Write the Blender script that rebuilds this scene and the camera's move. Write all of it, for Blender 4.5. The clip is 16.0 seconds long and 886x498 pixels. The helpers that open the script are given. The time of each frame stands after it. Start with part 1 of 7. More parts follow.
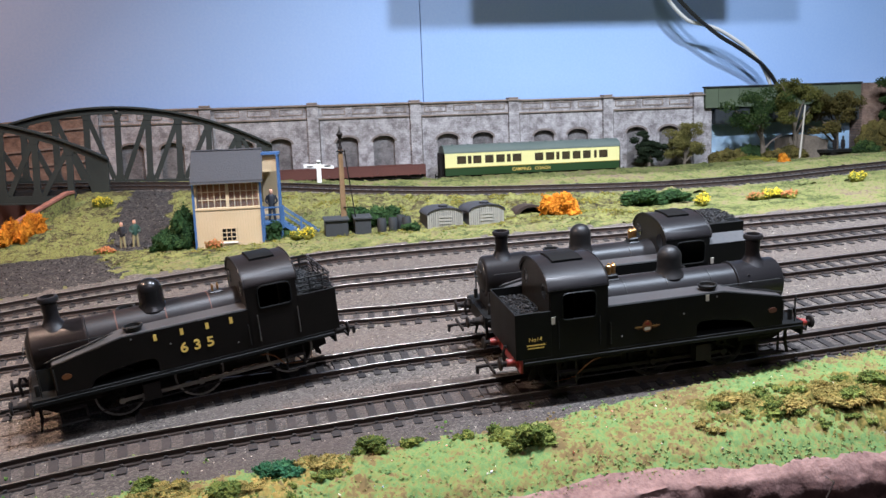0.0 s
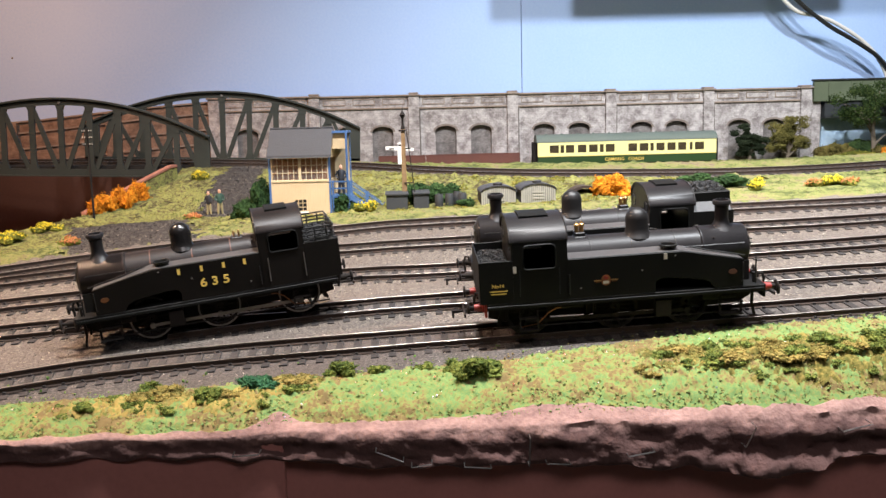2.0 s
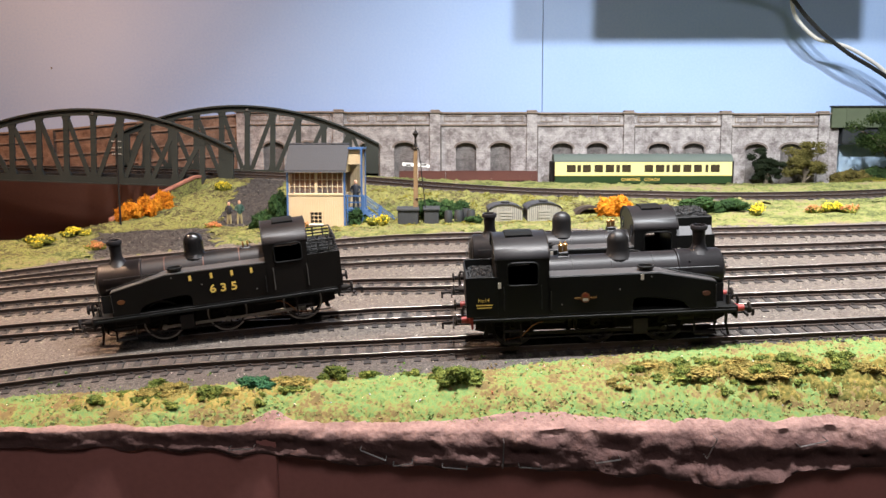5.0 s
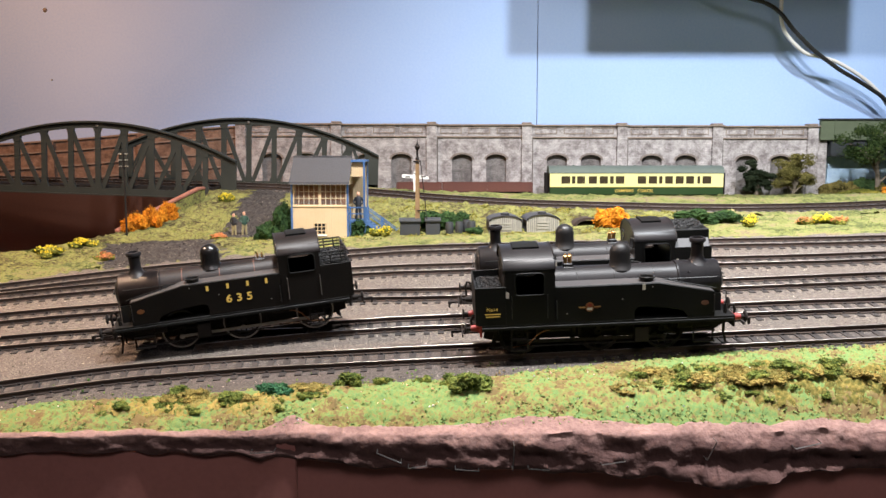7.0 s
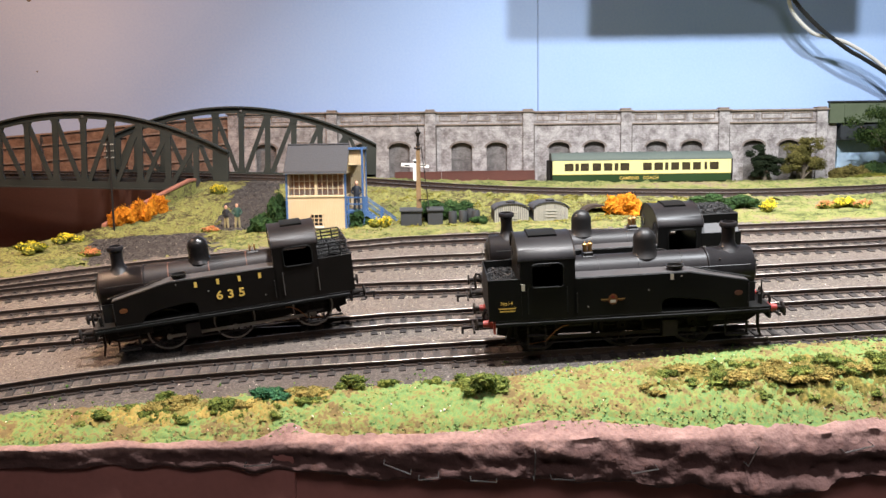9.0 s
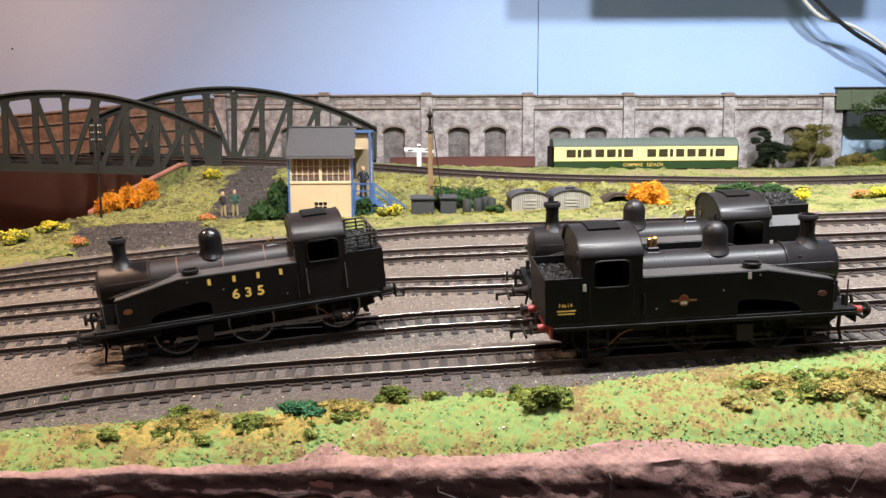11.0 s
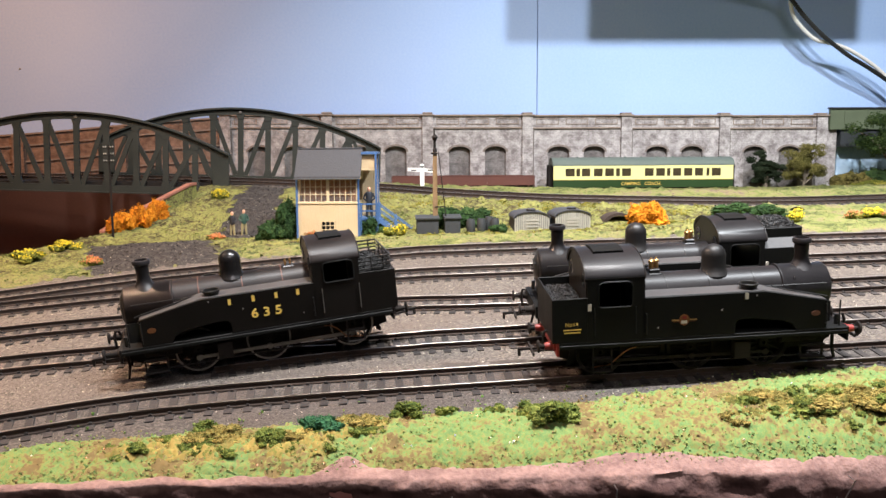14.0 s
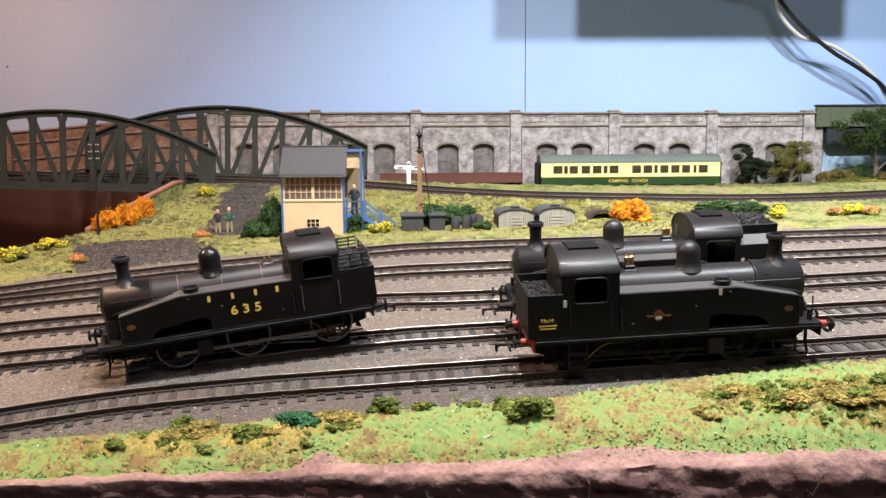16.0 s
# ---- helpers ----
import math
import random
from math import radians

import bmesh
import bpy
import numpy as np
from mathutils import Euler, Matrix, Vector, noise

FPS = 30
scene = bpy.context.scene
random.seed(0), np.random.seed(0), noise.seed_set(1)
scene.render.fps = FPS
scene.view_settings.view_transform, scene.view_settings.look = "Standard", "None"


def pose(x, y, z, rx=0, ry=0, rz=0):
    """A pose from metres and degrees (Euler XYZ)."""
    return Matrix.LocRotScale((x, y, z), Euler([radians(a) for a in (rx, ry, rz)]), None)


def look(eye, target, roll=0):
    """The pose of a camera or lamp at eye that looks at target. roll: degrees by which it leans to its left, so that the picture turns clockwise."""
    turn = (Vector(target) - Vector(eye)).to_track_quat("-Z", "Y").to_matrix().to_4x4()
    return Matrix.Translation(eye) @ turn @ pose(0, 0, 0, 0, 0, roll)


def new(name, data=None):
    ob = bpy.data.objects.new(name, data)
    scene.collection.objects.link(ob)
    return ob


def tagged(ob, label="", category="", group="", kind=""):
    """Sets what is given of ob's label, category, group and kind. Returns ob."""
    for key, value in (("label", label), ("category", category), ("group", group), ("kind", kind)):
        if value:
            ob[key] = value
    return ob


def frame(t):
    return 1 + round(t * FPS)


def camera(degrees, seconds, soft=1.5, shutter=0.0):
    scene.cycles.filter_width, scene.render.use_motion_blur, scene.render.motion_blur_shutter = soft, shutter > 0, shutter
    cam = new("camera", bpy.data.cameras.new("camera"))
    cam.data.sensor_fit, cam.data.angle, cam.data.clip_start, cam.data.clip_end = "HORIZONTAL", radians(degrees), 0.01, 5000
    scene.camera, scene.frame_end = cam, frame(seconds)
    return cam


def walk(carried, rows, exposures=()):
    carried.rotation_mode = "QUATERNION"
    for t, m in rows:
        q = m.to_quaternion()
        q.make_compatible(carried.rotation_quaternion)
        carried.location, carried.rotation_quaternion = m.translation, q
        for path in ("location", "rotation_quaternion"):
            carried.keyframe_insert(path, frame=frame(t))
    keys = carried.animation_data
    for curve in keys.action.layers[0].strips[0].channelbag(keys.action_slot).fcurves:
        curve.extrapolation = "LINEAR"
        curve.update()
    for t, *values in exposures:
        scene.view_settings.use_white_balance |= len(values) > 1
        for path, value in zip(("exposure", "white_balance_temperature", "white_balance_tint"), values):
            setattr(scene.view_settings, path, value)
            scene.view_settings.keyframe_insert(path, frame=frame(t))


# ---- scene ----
MM = 0.001
cam = camera(54.0, 16.0)
# seconds, eye in metres, turn in degrees
PATH = [
    (0, 0.00000, 0.00000, 0.09705, 81.357, 2.138, -11.240),
    (0.5, 0.00083, -0.00329, 0.09316, 80.967, 2.009, -10.126),
    (1, 0.01871, -0.00844, 0.08842, 80.727, 2.040, -7.171),
    (1.5, 0.03618, -0.02763, 0.08206, 80.827, 1.819, -3.569),
    (2, 0.05752, -0.04527, 0.08252, 81.645, 1.479, -1.653),
    (2.5, 0.07723, -0.05065, 0.08152, 82.131, 1.266, -1.140),
    (3, 0.07875, -0.05226, 0.08380, 82.148, 0.879, -0.739),
    (3.5, 0.07758, -0.05139, 0.08268, 82.124, 0.530, -0.088),
    (4, 0.07796, -0.05298, 0.08335, 82.195, 0.241, 0.014),
    (4.5, 0.07616, -0.06104, 0.08519, 82.358, 0.174, 0.536),
    (7, 0.06444, -0.08415, 0.08940, 83.171, 0.048, -0.174),
    (7.5, 0.06515, -0.08585, 0.09082, 83.176, 0.517, -0.355),
    (8, 0.06662, -0.07850, 0.08940, 83.005, 0.819, -0.262),
    (8.5, 0.06341, -0.06544, 0.08678, 82.868, 0.874, -0.199),
    (9, 0.05957, -0.05258, 0.08432, 82.673, 0.804, -0.494),
    (9.5, 0.05066, -0.04395, 0.08232, 82.403, 0.598, -0.876),
    (12, 0.03011, -0.00217, 0.08284, 81.574, 0.235, -2.664),
    (12.5, 0.02916, -0.00818, 0.08184, 81.667, 0.077, -2.708),
    (13, 0.02590, -0.01751, 0.08621, 82.118, 0.099, -2.732),
    (13.5, 0.02532, -0.02296, 0.08645, 82.576, 0.246, -2.464),
    (14, 0.02680, -0.02727, 0.08720, 82.742, 0.330, -2.352),
    (14.5, 0.02779, -0.03032, 0.08852, 82.858, 0.253, -2.433),
    (15, 0.02921, -0.02977, 0.08764, 82.820, 0.235, -2.635),
    (15.5, 0.03133, -0.03024, 0.08734, 82.665, 0.337, -2.723),
    (16, 0.03291, -0.03026, 0.08731, 82.573, 0.386, -2.792),
]
walk(cam, [(t, pose(x, y, z, rx, ry, rz)) for t, x, y, z, rx, ry, rz in PATH],
     [(0, -0.38, 5650, 10), (0.5, -0.24, 5950, 10), (1.0, -0.16, 6050, 10), (1.5, -0.08, 6300, 10), (2.0, 0, 6500, 10), (16, 0, 6500, 10)])

# ---------------------------------------------------------------- light
world = bpy.data.worlds.new("room_air")
scene.world = world
world.use_nodes = True
world.node_tree.nodes["Background"].inputs[0].default_value = (0.8, 0.85, 1.0, 1)
world.node_tree.nodes["Background"].inputs[1].default_value = 0.05


def lamp(name, x, y, z, tx, ty, tz, sx, sy, watts, colour, spread=180):
    data = bpy.data.lights.new(name, "AREA")
    data.shape, data.size, data.size_y = "RECTANGLE", sx * MM, sy * MM
    data.energy, data.color, data.spread = watts, colour, radians(spread)
    ob = new(name, data)
    ob.matrix_world = look((x * MM, y * MM, z * MM), (tx * MM, ty * MM, tz * MM))
    return tagged(ob, kind="structure")


# two cool lamps over the layout, a warm one beside the bridge, and a front fill added to brighten the fascia
lamp("spot_lamp", 437, 180, 850, 430, 540, 60, 45, 45, 7.4, (0.9, 0.95, 1.0), 110)
lamp("spot_lamp", 63, 180, 850, 310, 500, 40, 45, 45, 7.0, (1.0, 0.98, 0.98), 90)
lamp("front_fill", 200, -500, 850, 150, 400, 0, 500, 300, 4.1, (1.0, 0.92, 0.95))
lamp("warm_lamp", -700, 520, 620, -400, 1080, 200, 60, 60, 0.85, (1.0, 0.47, 0.22), 68)
lamp("warm_lamp", -500, 330, 560, -250, 370, 0, 60, 60, 3.0, (1.0, 0.66, 0.44), 88)
scene.view_settings.exposure = 0.0

# ---------------------------------------------------------------- materials
def mat(name, dark, light, size=3.0, fine=0.5, rough=0.6, metal=0.0, bump=0.3, spread=0.5, shine=0.5, own=0.0):
    """Two-scale mottled surface. size and fine: grain in millimetres."""
    m = bpy.data.materials.new(name)
    m.use_nodes = True
    nt = m.node_tree
    n, l = nt.nodes, nt.links
    bsdf = n["Principled BSDF"]
    co = n.new("ShaderNodeTexCoord")
    big = n.new("ShaderNodeTexNoise")
    big.inputs["Scale"].default_value, big.inputs["Detail"].default_value = 1000 / size / 2, 6
    small = n.new("ShaderNodeTexNoise")
    small.inputs["Scale"].default_value, small.inputs["Detail"].default_value = 1000 / fine / 2, 3
    for t in (big, small):
        l.new(co.outputs["Object"], t.inputs["Vector"])
    mix = n.new("ShaderNodeMath")
    mix.operation = "MULTIPLY_ADD"
    l.new(big.outputs["Fac"], mix.inputs[0])
    mix.inputs[1].default_value = 0.6
    half = n.new("ShaderNodeMath")
    half.operation = "MULTIPLY"
    l.new(small.outputs["Fac"], half.inputs[0])
    half.inputs[1].default_value = 0.4
    l.new(half.outputs[0], mix.inputs[2])
    ramp = n.new("ShaderNodeValToRGB")
    ramp.color_ramp.elements[0].position, ramp.color_ramp.elements[0].color = 0.5 - spread / 2, (*dark, 1)
    ramp.color_ramp.elements[1].position, ramp.color_ramp.elements[1].color = 0.5 + spread / 2, (*light, 1)
    l.new(mix.outputs[0], ramp.inputs[0])
    col = ramp.outputs[0]
    if own:
        info = n.new("ShaderNodeObjectInfo")
        hsv = n.new("ShaderNodeHueSaturation")
        rng = n.new("ShaderNodeMapRange")
        rng.inputs[3].default_value, rng.inputs[4].default_value = 1 - own, 1 + own
        l.new(info.outputs["Random"], rng.inputs[0])
        l.new(rng.outputs[0], hsv.inputs["Value"])
        l.new(col, hsv.inputs["Color"])
        col = hsv.outputs[0]
    l.new(col, bsdf.inputs["Base Color"])
    rr = n.new("ShaderNodeMapRange")
    rr.inputs[3].default_value, rr.inputs[4].default_value = max(rough - 0.12, 0.03), min(rough + 0.12, 1)
    l.new(big.outputs["Fac"], rr.inputs[0])
    l.new(rr.outputs[0], bsdf.inputs["Roughness"])
    bsdf.inputs["Metallic"].default_value = metal
    bsdf.inputs["Specular IOR Level"].default_value = shine
    if bump:
        b = n.new("ShaderNodeBump")
        b.inputs["Strength"].default_value, b.inputs["Distance"].default_value = min(bump, 1), fine * MM
        l.new(small.outputs["Fac"], b.inputs["Height"])
        l.new(b.outputs[0], bsdf.inputs["Normal"])
    return m


def speckled(name, base, cols, cell=1.2, rough=0.9, bump=0.8, patch=None):
    """Loose grains: random cell colours over a mottled ground; patch = (colour, size, amount) for larger stains."""
    m = bpy.data.materials.new(name)
    m.use_nodes = True
    nt = m.node_tree
    n, l = nt.nodes, nt.links
    bsdf = n["Principled BSDF"]
    co = n.new("ShaderNodeTexCoord")
    vor = n.new("ShaderNodeTexVoronoi")
    vor.inputs["Scale"].default_value = 1000 / cell
    l.new(co.outputs["Object"], vor.inputs["Vector"])
    sep = n.new("ShaderNodeSeparateColor")
    l.new(vor.outputs["Color"], sep.inputs[0])
    ramp = n.new("ShaderNodeValToRGB")
    ramp.color_ramp.interpolation = "LINEAR"
    els = ramp.color_ramp.elements
    els[0].color, els[0].position = (*cols[0], 1), 0.0
    els[1].color, els[1].position = (*cols[-1], 1), 1.0
    for i, c in enumerate(cols[1:-1]):
        e = els.new((i + 1) / (len(cols) - 1))
        e.color = (*c, 1)
    l.new(sep.outputs[0], ramp.inputs[0])
    noi = n.new("ShaderNodeTexNoise")
    noi.inputs["Scale"].default_value, noi.inputs["Detail"].default_value = 1000 / (patch[1] if patch else 20), 5
    l.new(co.outputs["Object"], noi.inputs["Vector"])
    mx = n.new("ShaderNodeMix")
    mx.data_type = "RGBA"
    rg = n.new("ShaderNodeMapRange")
    rg.inputs[1].default_value, rg.inputs[2].default_value = 0.35, 0.65
    rg.inputs[4].default_value = patch[2] if patch else 0.4
    l.new(noi.outputs["Fac"], rg.inputs[0])
    l.new(rg.outputs[0], mx.inputs[0])
    l.new(ramp.outputs[0], mx.inputs[6])
    mx.inputs[7].default_value = (*(patch[0] if patch else base), 1)
    l.new(mx.outputs[2], bsdf.inputs["Base Color"])
    bsdf.inputs["Roughness"].default_value = rough
    b = n.new("ShaderNodeBump")
    b.inputs["Strength"].default_value, b.inputs["Distance"].default_value = bump, 0.5 * cell * MM
    l.new(vor.outputs["Distance"], b.inputs["Height"])
    b.invert = True
    l.new(b.outputs[0], bsdf.inputs["Normal"])
    return m


M_BALLAST = speckled("ballast_grey", (0.148, 0.139, 0.12), [(0.0297, 0.0248, 0.0213), (0.0667, 0.0547, 0.0468), (0.0969, 0.0788, 0.0667), (0.193, 0.165, 0.134)], 0.7, patch=((0.088, 0.066, 0.054), 45, 0.6))
M_DARKBALLAST = speckled("ballast_dark", (0.0814, 0.0806, 0.0744), [(0.0163, 0.0144, 0.0132), (0.0367, 0.0317, 0.029), (0.0533, 0.0457, 0.0414), (0.106, 0.0957, 0.0831)], 0.7, patch=((0.0533, 0.0372, 0.0298), 60, 0.75))
M_CINDER = speckled("cinder_path", (0.015, 0.012, 0.0112), [(0.006, 0.005, 0.0045), (0.016, 0.0125, 0.0108), (0.03, 0.0235, 0.02), (0.1, 0.083, 0.07)], 1.0)

def turf(name, cols, patch=26, own=0.1):
    """Foam turf: soft blotches at three sizes, each loose crumb a little lighter or darker."""
    m = bpy.data.materials.new(name)
    m.use_nodes = True
    n, l = m.node_tree.nodes, m.node_tree.links
    bsdf = n["Principled BSDF"]
    co = n.new("ShaderNodeTexCoord")
    total = None
    for size, k in ((patch, 0.42), (4.5, 0.32), (1.3, 0.36)):
        no, mu = n.new("ShaderNodeTexNoise"), n.new("ShaderNodeMath")
        no.inputs["Scale"].default_value, no.inputs["Detail"].default_value = 1000 / size, 3
        l.new(co.outputs["Object"], no.inputs["Vector"])
        mu.operation = "MULTIPLY_ADD"
        l.new(no.outputs["Fac"], mu.inputs[0])
        mu.inputs[1].default_value, mu.inputs[2].default_value = k, -0.05 if size == patch else 0.0
        if total:
            l.new(total, mu.inputs[2])
        total = mu.outputs[0]
    ramp = n.new("ShaderNodeValToRGB")
    els = ramp.color_ramp.elements
    els[0].color, els[0].position = (*cols[0], 1), 0.39
    els[1].color, els[1].position = (*cols[-1], 1), 0.61
    for i, c in enumerate(cols[1:-1]):
        els.new(0.39 + 0.22 * (i + 1) / (len(cols) - 1)).color = (*c, 1)
    geo, add = n.new("ShaderNodeNewGeometry"), n.new("ShaderNodeMath")
    add.operation = "MULTIPLY_ADD"
    add.inputs[1].default_value = 0.1
    l.new(geo.outputs["Random Per Island"], add.inputs[0])
    shift = n.new("ShaderNodeMath")
    shift.operation = "SUBTRACT"
    shift.inputs[1].default_value = 0.05
    l.new(total, shift.inputs[0])
    l.new(shift.outputs[0], add.inputs[2])
    l.new(add.outputs[0], ramp.inputs[0])
    geo, rng, hsv = n.new("ShaderNodeNewGeometry"), n.new("ShaderNodeMapRange"), n.new("ShaderNodeHueSaturation")
    rng.inputs[3].default_value, rng.inputs[4].default_value = 1 - own, 1 + own
    l.new(geo.outputs["Random Per Island"], rng.inputs[0])
    l.new(rng.outputs[0], hsv.inputs["Value"])
    l.new(ramp.outputs[0], hsv.inputs["Color"])
    l.new(hsv.outputs[0], bsdf.inputs["Base Color"])
    bsdf.inputs["Roughness"].default_value = 1.0
    bsdf.inputs["Specular IOR Level"].default_value = 0.05
    return m


M_TURF = turf("turf_green", [(0.144, 0.103, 0.0457), (0.178, 0.146, 0.0568), (0.166, 0.185, 0.0609), (0.149, 0.201, 0.0651), (0.0999, 0.176, 0.067), (0.149, 0.206, 0.067), (0.178, 0.193, 0.0651), (0.178, 0.142, 0.0631)], 17)
M_BANKTURF = turf("bank_turf_olive", [(0.0406, 0.0334, 0.0193), (0.0857, 0.0711, 0.0338), (0.117, 0.117, 0.0435), (0.194, 0.188, 0.0604), (0.144, 0.146, 0.0507), (0.0768, 0.0585, 0.0302)], 22)
M_LAWN = turf("lawn_yellow_green", [(0.0616, 0.0684, 0.0284), (0.12, 0.133, 0.0457), (0.18, 0.176, 0.061), (0.154, 0.122, 0.0675), (0.0999, 0.119, 0.0414)], 20)
M_MEADOW = turf("meadow_pale_green", [(0.0593, 0.0658, 0.0271), (0.119, 0.132, 0.0433), (0.17, 0.172, 0.0596), (0.186, 0.15, 0.0813), (0.134, 0.0955, 0.0722)], 30)
M_BLACK = mat("black_paint", (0.008, 0.008, 0.008), (0.018, 0.017, 0.016), 6, 0.6, rough=0.36, bump=0.04, shine=0.32)
M_RAIL = mat("rail_top_steel", (0.117, 0.0932, 0.077), (0.301, 0.259, 0.227), 14, 0.8, rough=0.36, metal=0.9, bump=0.05)
M_RUST = mat("rail_rust", (0.0154, 0.0081, 0.00484), (0.0335, 0.0175, 0.00945), 3, 0.6, rough=0.85, bump=0.3)
M_SLEEPER = mat("sleeper_wood", (0.0125, 0.00968, 0.00896), (0.0339, 0.027, 0.0242), 5, 0.5, rough=0.95, bump=0.4, own=0.35)
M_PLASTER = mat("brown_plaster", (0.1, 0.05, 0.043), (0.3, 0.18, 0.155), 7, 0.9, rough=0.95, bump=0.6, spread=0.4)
# below the lip the colour goes dark brown, standing in for shade there
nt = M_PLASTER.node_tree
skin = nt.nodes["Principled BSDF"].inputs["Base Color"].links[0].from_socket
co, sep, mott, high, edge, face_shade = [nt.nodes.new("ShaderNode" + k) for k in ("TexCoord", "SeparateXYZ", "TexNoise", "Math", "MapRange", "Mix")]
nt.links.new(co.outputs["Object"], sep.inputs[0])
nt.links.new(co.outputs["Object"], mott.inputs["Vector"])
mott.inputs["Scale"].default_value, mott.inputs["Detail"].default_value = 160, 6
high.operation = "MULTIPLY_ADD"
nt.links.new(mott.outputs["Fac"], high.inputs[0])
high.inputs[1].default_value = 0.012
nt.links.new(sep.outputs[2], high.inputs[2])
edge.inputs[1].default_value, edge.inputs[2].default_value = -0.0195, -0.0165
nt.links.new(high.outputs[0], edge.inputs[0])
face_shade.data_type, face_shade.blend_type = "RGBA", "MIX"
nt.links.new(edge.outputs[0], face_shade.inputs[0])
face_shade.inputs[6].default_value = (0.062, 0.028, 0.024, 1)
nt.links.new(skin, face_shade.inputs[7])
nt.links.new(face_shade.outputs[2], nt.nodes["Principled BSDF"].inputs["Base Color"])
M_PIN = mat("bright_wire", (0.3, 0.3, 0.3), (0.42, 0.42, 0.42), 5, 1, rough=0.3, metal=1.0, bump=0)
M_FASCIA = mat("brown_fascia_paint", (0.237, 0.0978, 0.0834), (0.338, 0.135, 0.115), 40, 1.0, rough=0.55, bump=0.06)
M_SKY = mat("sky_backscene", (0.31, 0.479, 0.827), (0.442, 0.592, 0.874), 120, 1.5, rough=0.55, bump=0.05)
M_GREENSTEEL = mat("dark_green_steel", (0.0095, 0.0122, 0.0095), (0.0225, 0.0255, 0.02), 8, 0.8, rough=0.6, bump=0.15)
M_CREAM = mat("cream_paint", (0.48, 0.361, 0.212), (0.573, 0.448, 0.282), 8, 0.6, rough=0.6, bump=0.1)
M_SLATE = mat("grey_slate", (0.0194, 0.0194, 0.0226), (0.0388, 0.0388, 0.0439), 5, 0.6, rough=0.75, bump=0.3)
M_ROOM = mat("room_paint", (0.35, 0.33, 0.3), (0.42, 0.4, 0.36), 200, 2, rough=0.9, bump=0.1)


# ---------------------------------------------------------------- mesh helpers, in millimetres
def box(bm, x0, x1, y0, y1, z0, z1, m=None):
    v = [Vector((x, y, z)) for x in (x0, x1) for y in (y0, y1) for z in (z0, z1)]
    if m:
        v = [m @ p for p in v]
    v = [bm.verts.new(p) for p in v]
    for f in ((0, 1, 3, 2), (4, 6, 7, 5), (0, 4, 5, 1), (2, 3, 7, 6), (0, 2, 6, 4), (1, 5, 7, 3)):
        bm.faces.new([v[i] for i in f])


def loft(bm, rings, close=True, caps=True):
    """Rings of equal length joined in order."""
    vs = [[bm.verts.new(p) for p in r] for r in rings]
    k = len(vs[0])
    for a, b in zip(vs, vs[1:]):
        for i in range(k if close else k - 1):
            j = (i + 1) % k
            bm.faces.new((a[i], a[j], b[j], b[i]))
    if caps and close:
        bm.faces.new(vs[0][::-1])
        bm.faces.new(vs[-1])


def axes(d):
    d = Vector(d).normalized()
    u = d.orthogonal().normalized()
    return u, d.cross(u)


def rod(bm, p, q, r, r2=None, n=10):
    p, q = Vector(p), Vector(q)
    u, w = axes(q - p)
    ring = lambda c, s: [c + (u * math.cos(a) + w * math.sin(a)) * s for a in [2 * math.pi * i / n for i in range(n)]]
    loft(bm, [ring(p, r), ring(q, r if r2 is None else r2)])


def tube(bm, pts, r, n=8):
    pts = [Vector(p) for p in pts]
    rings = []
    u = None
    for i, p in enumerate(pts):
        d = (pts[min(i + 1, len(pts) - 1)] - pts[max(i - 1, 0)]).normalized()
        if u is None:
            u = d.orthogonal().normalized()
        u = (u - d * u.dot(d)).normalized()
        w = d.cross(u)
        s = r[i] if isinstance(r, (list, tuple)) else r
        rings.append([p + (u * math.cos(a) + w * math.sin(a)) * s for a in [2 * math.pi * k / n for k in range(n)]])
    loft(bm, rings)


def turned(bm, profile, m=Matrix(), n=24, caps=True):
    """A turned shape about local z from (radius, z) pairs."""
    loft(bm, [[m @ Vector((r * math.cos(a), r * math.sin(a), z)) for a in [2 * math.pi * k / n for k in range(n)]] for r, z in profile], caps=caps)


def slab(bm, outline, axis, a, b):
    """A flat outline pushed from a to b along axis 'x', 'y' or 'z'."""
    put = {"x": lambda u, v, w: (w, u, v), "y": lambda u, v, w: (u, w, v), "z": lambda u, v, w: (u, v, w)}[axis]
    loft(bm, [[Vector(put(u, v, a)) for u, v in outline], [Vector(put(u, v, b)) for u, v in outline]])


def mesh_of(name, bm, material, sharp=0.6, bevel=0.0):
    bmesh.ops.recalc_face_normals(bm, faces=bm.faces)
    if bevel:
        bmesh.ops.bevel(bm, geom=[e for e in bm.edges if e.calc_face_angle(0) > 0.5], offset=bevel, segments=1, affect="EDGES", clamp_overlap=True)
    for e in bm.edges:
        e.smooth = e.calc_face_angle(0) < sharp
    for f in bm.faces:
        f.smooth = True
    bmesh.ops.scale(bm, vec=(MM, MM, MM), verts=bm.verts)
    me = bpy.data.meshes.new(name)
    bm.to_mesh(me)
    bm.free()
    for m in material if isinstance(material, (list, tuple)) else [material]:
        me.materials.append(m)
    return me


def part(name, bm, material, parent=None, label="", sharp=0.6, bevel=0.0):
    ob = new(name, mesh_of(name, bm, material, sharp, bevel))
    ob.parent = parent
    return tagged(ob, label)


def empty(name, m, label, category, group="", kind=""):
    ob = new(name)
    ob.empty_display_size = 0.01
    ob.matrix_basis = m
    return tagged(ob, label, category, group, kind)


def at(x, y, z, rz=0, rx=0, ry=0):
    return pose(x * MM, y * MM, z * MM, rx, ry, rz)


# the yard is a plane that rises away from the front edge
SX, SY, S0 = 0.04081, 0.09786, -36.13


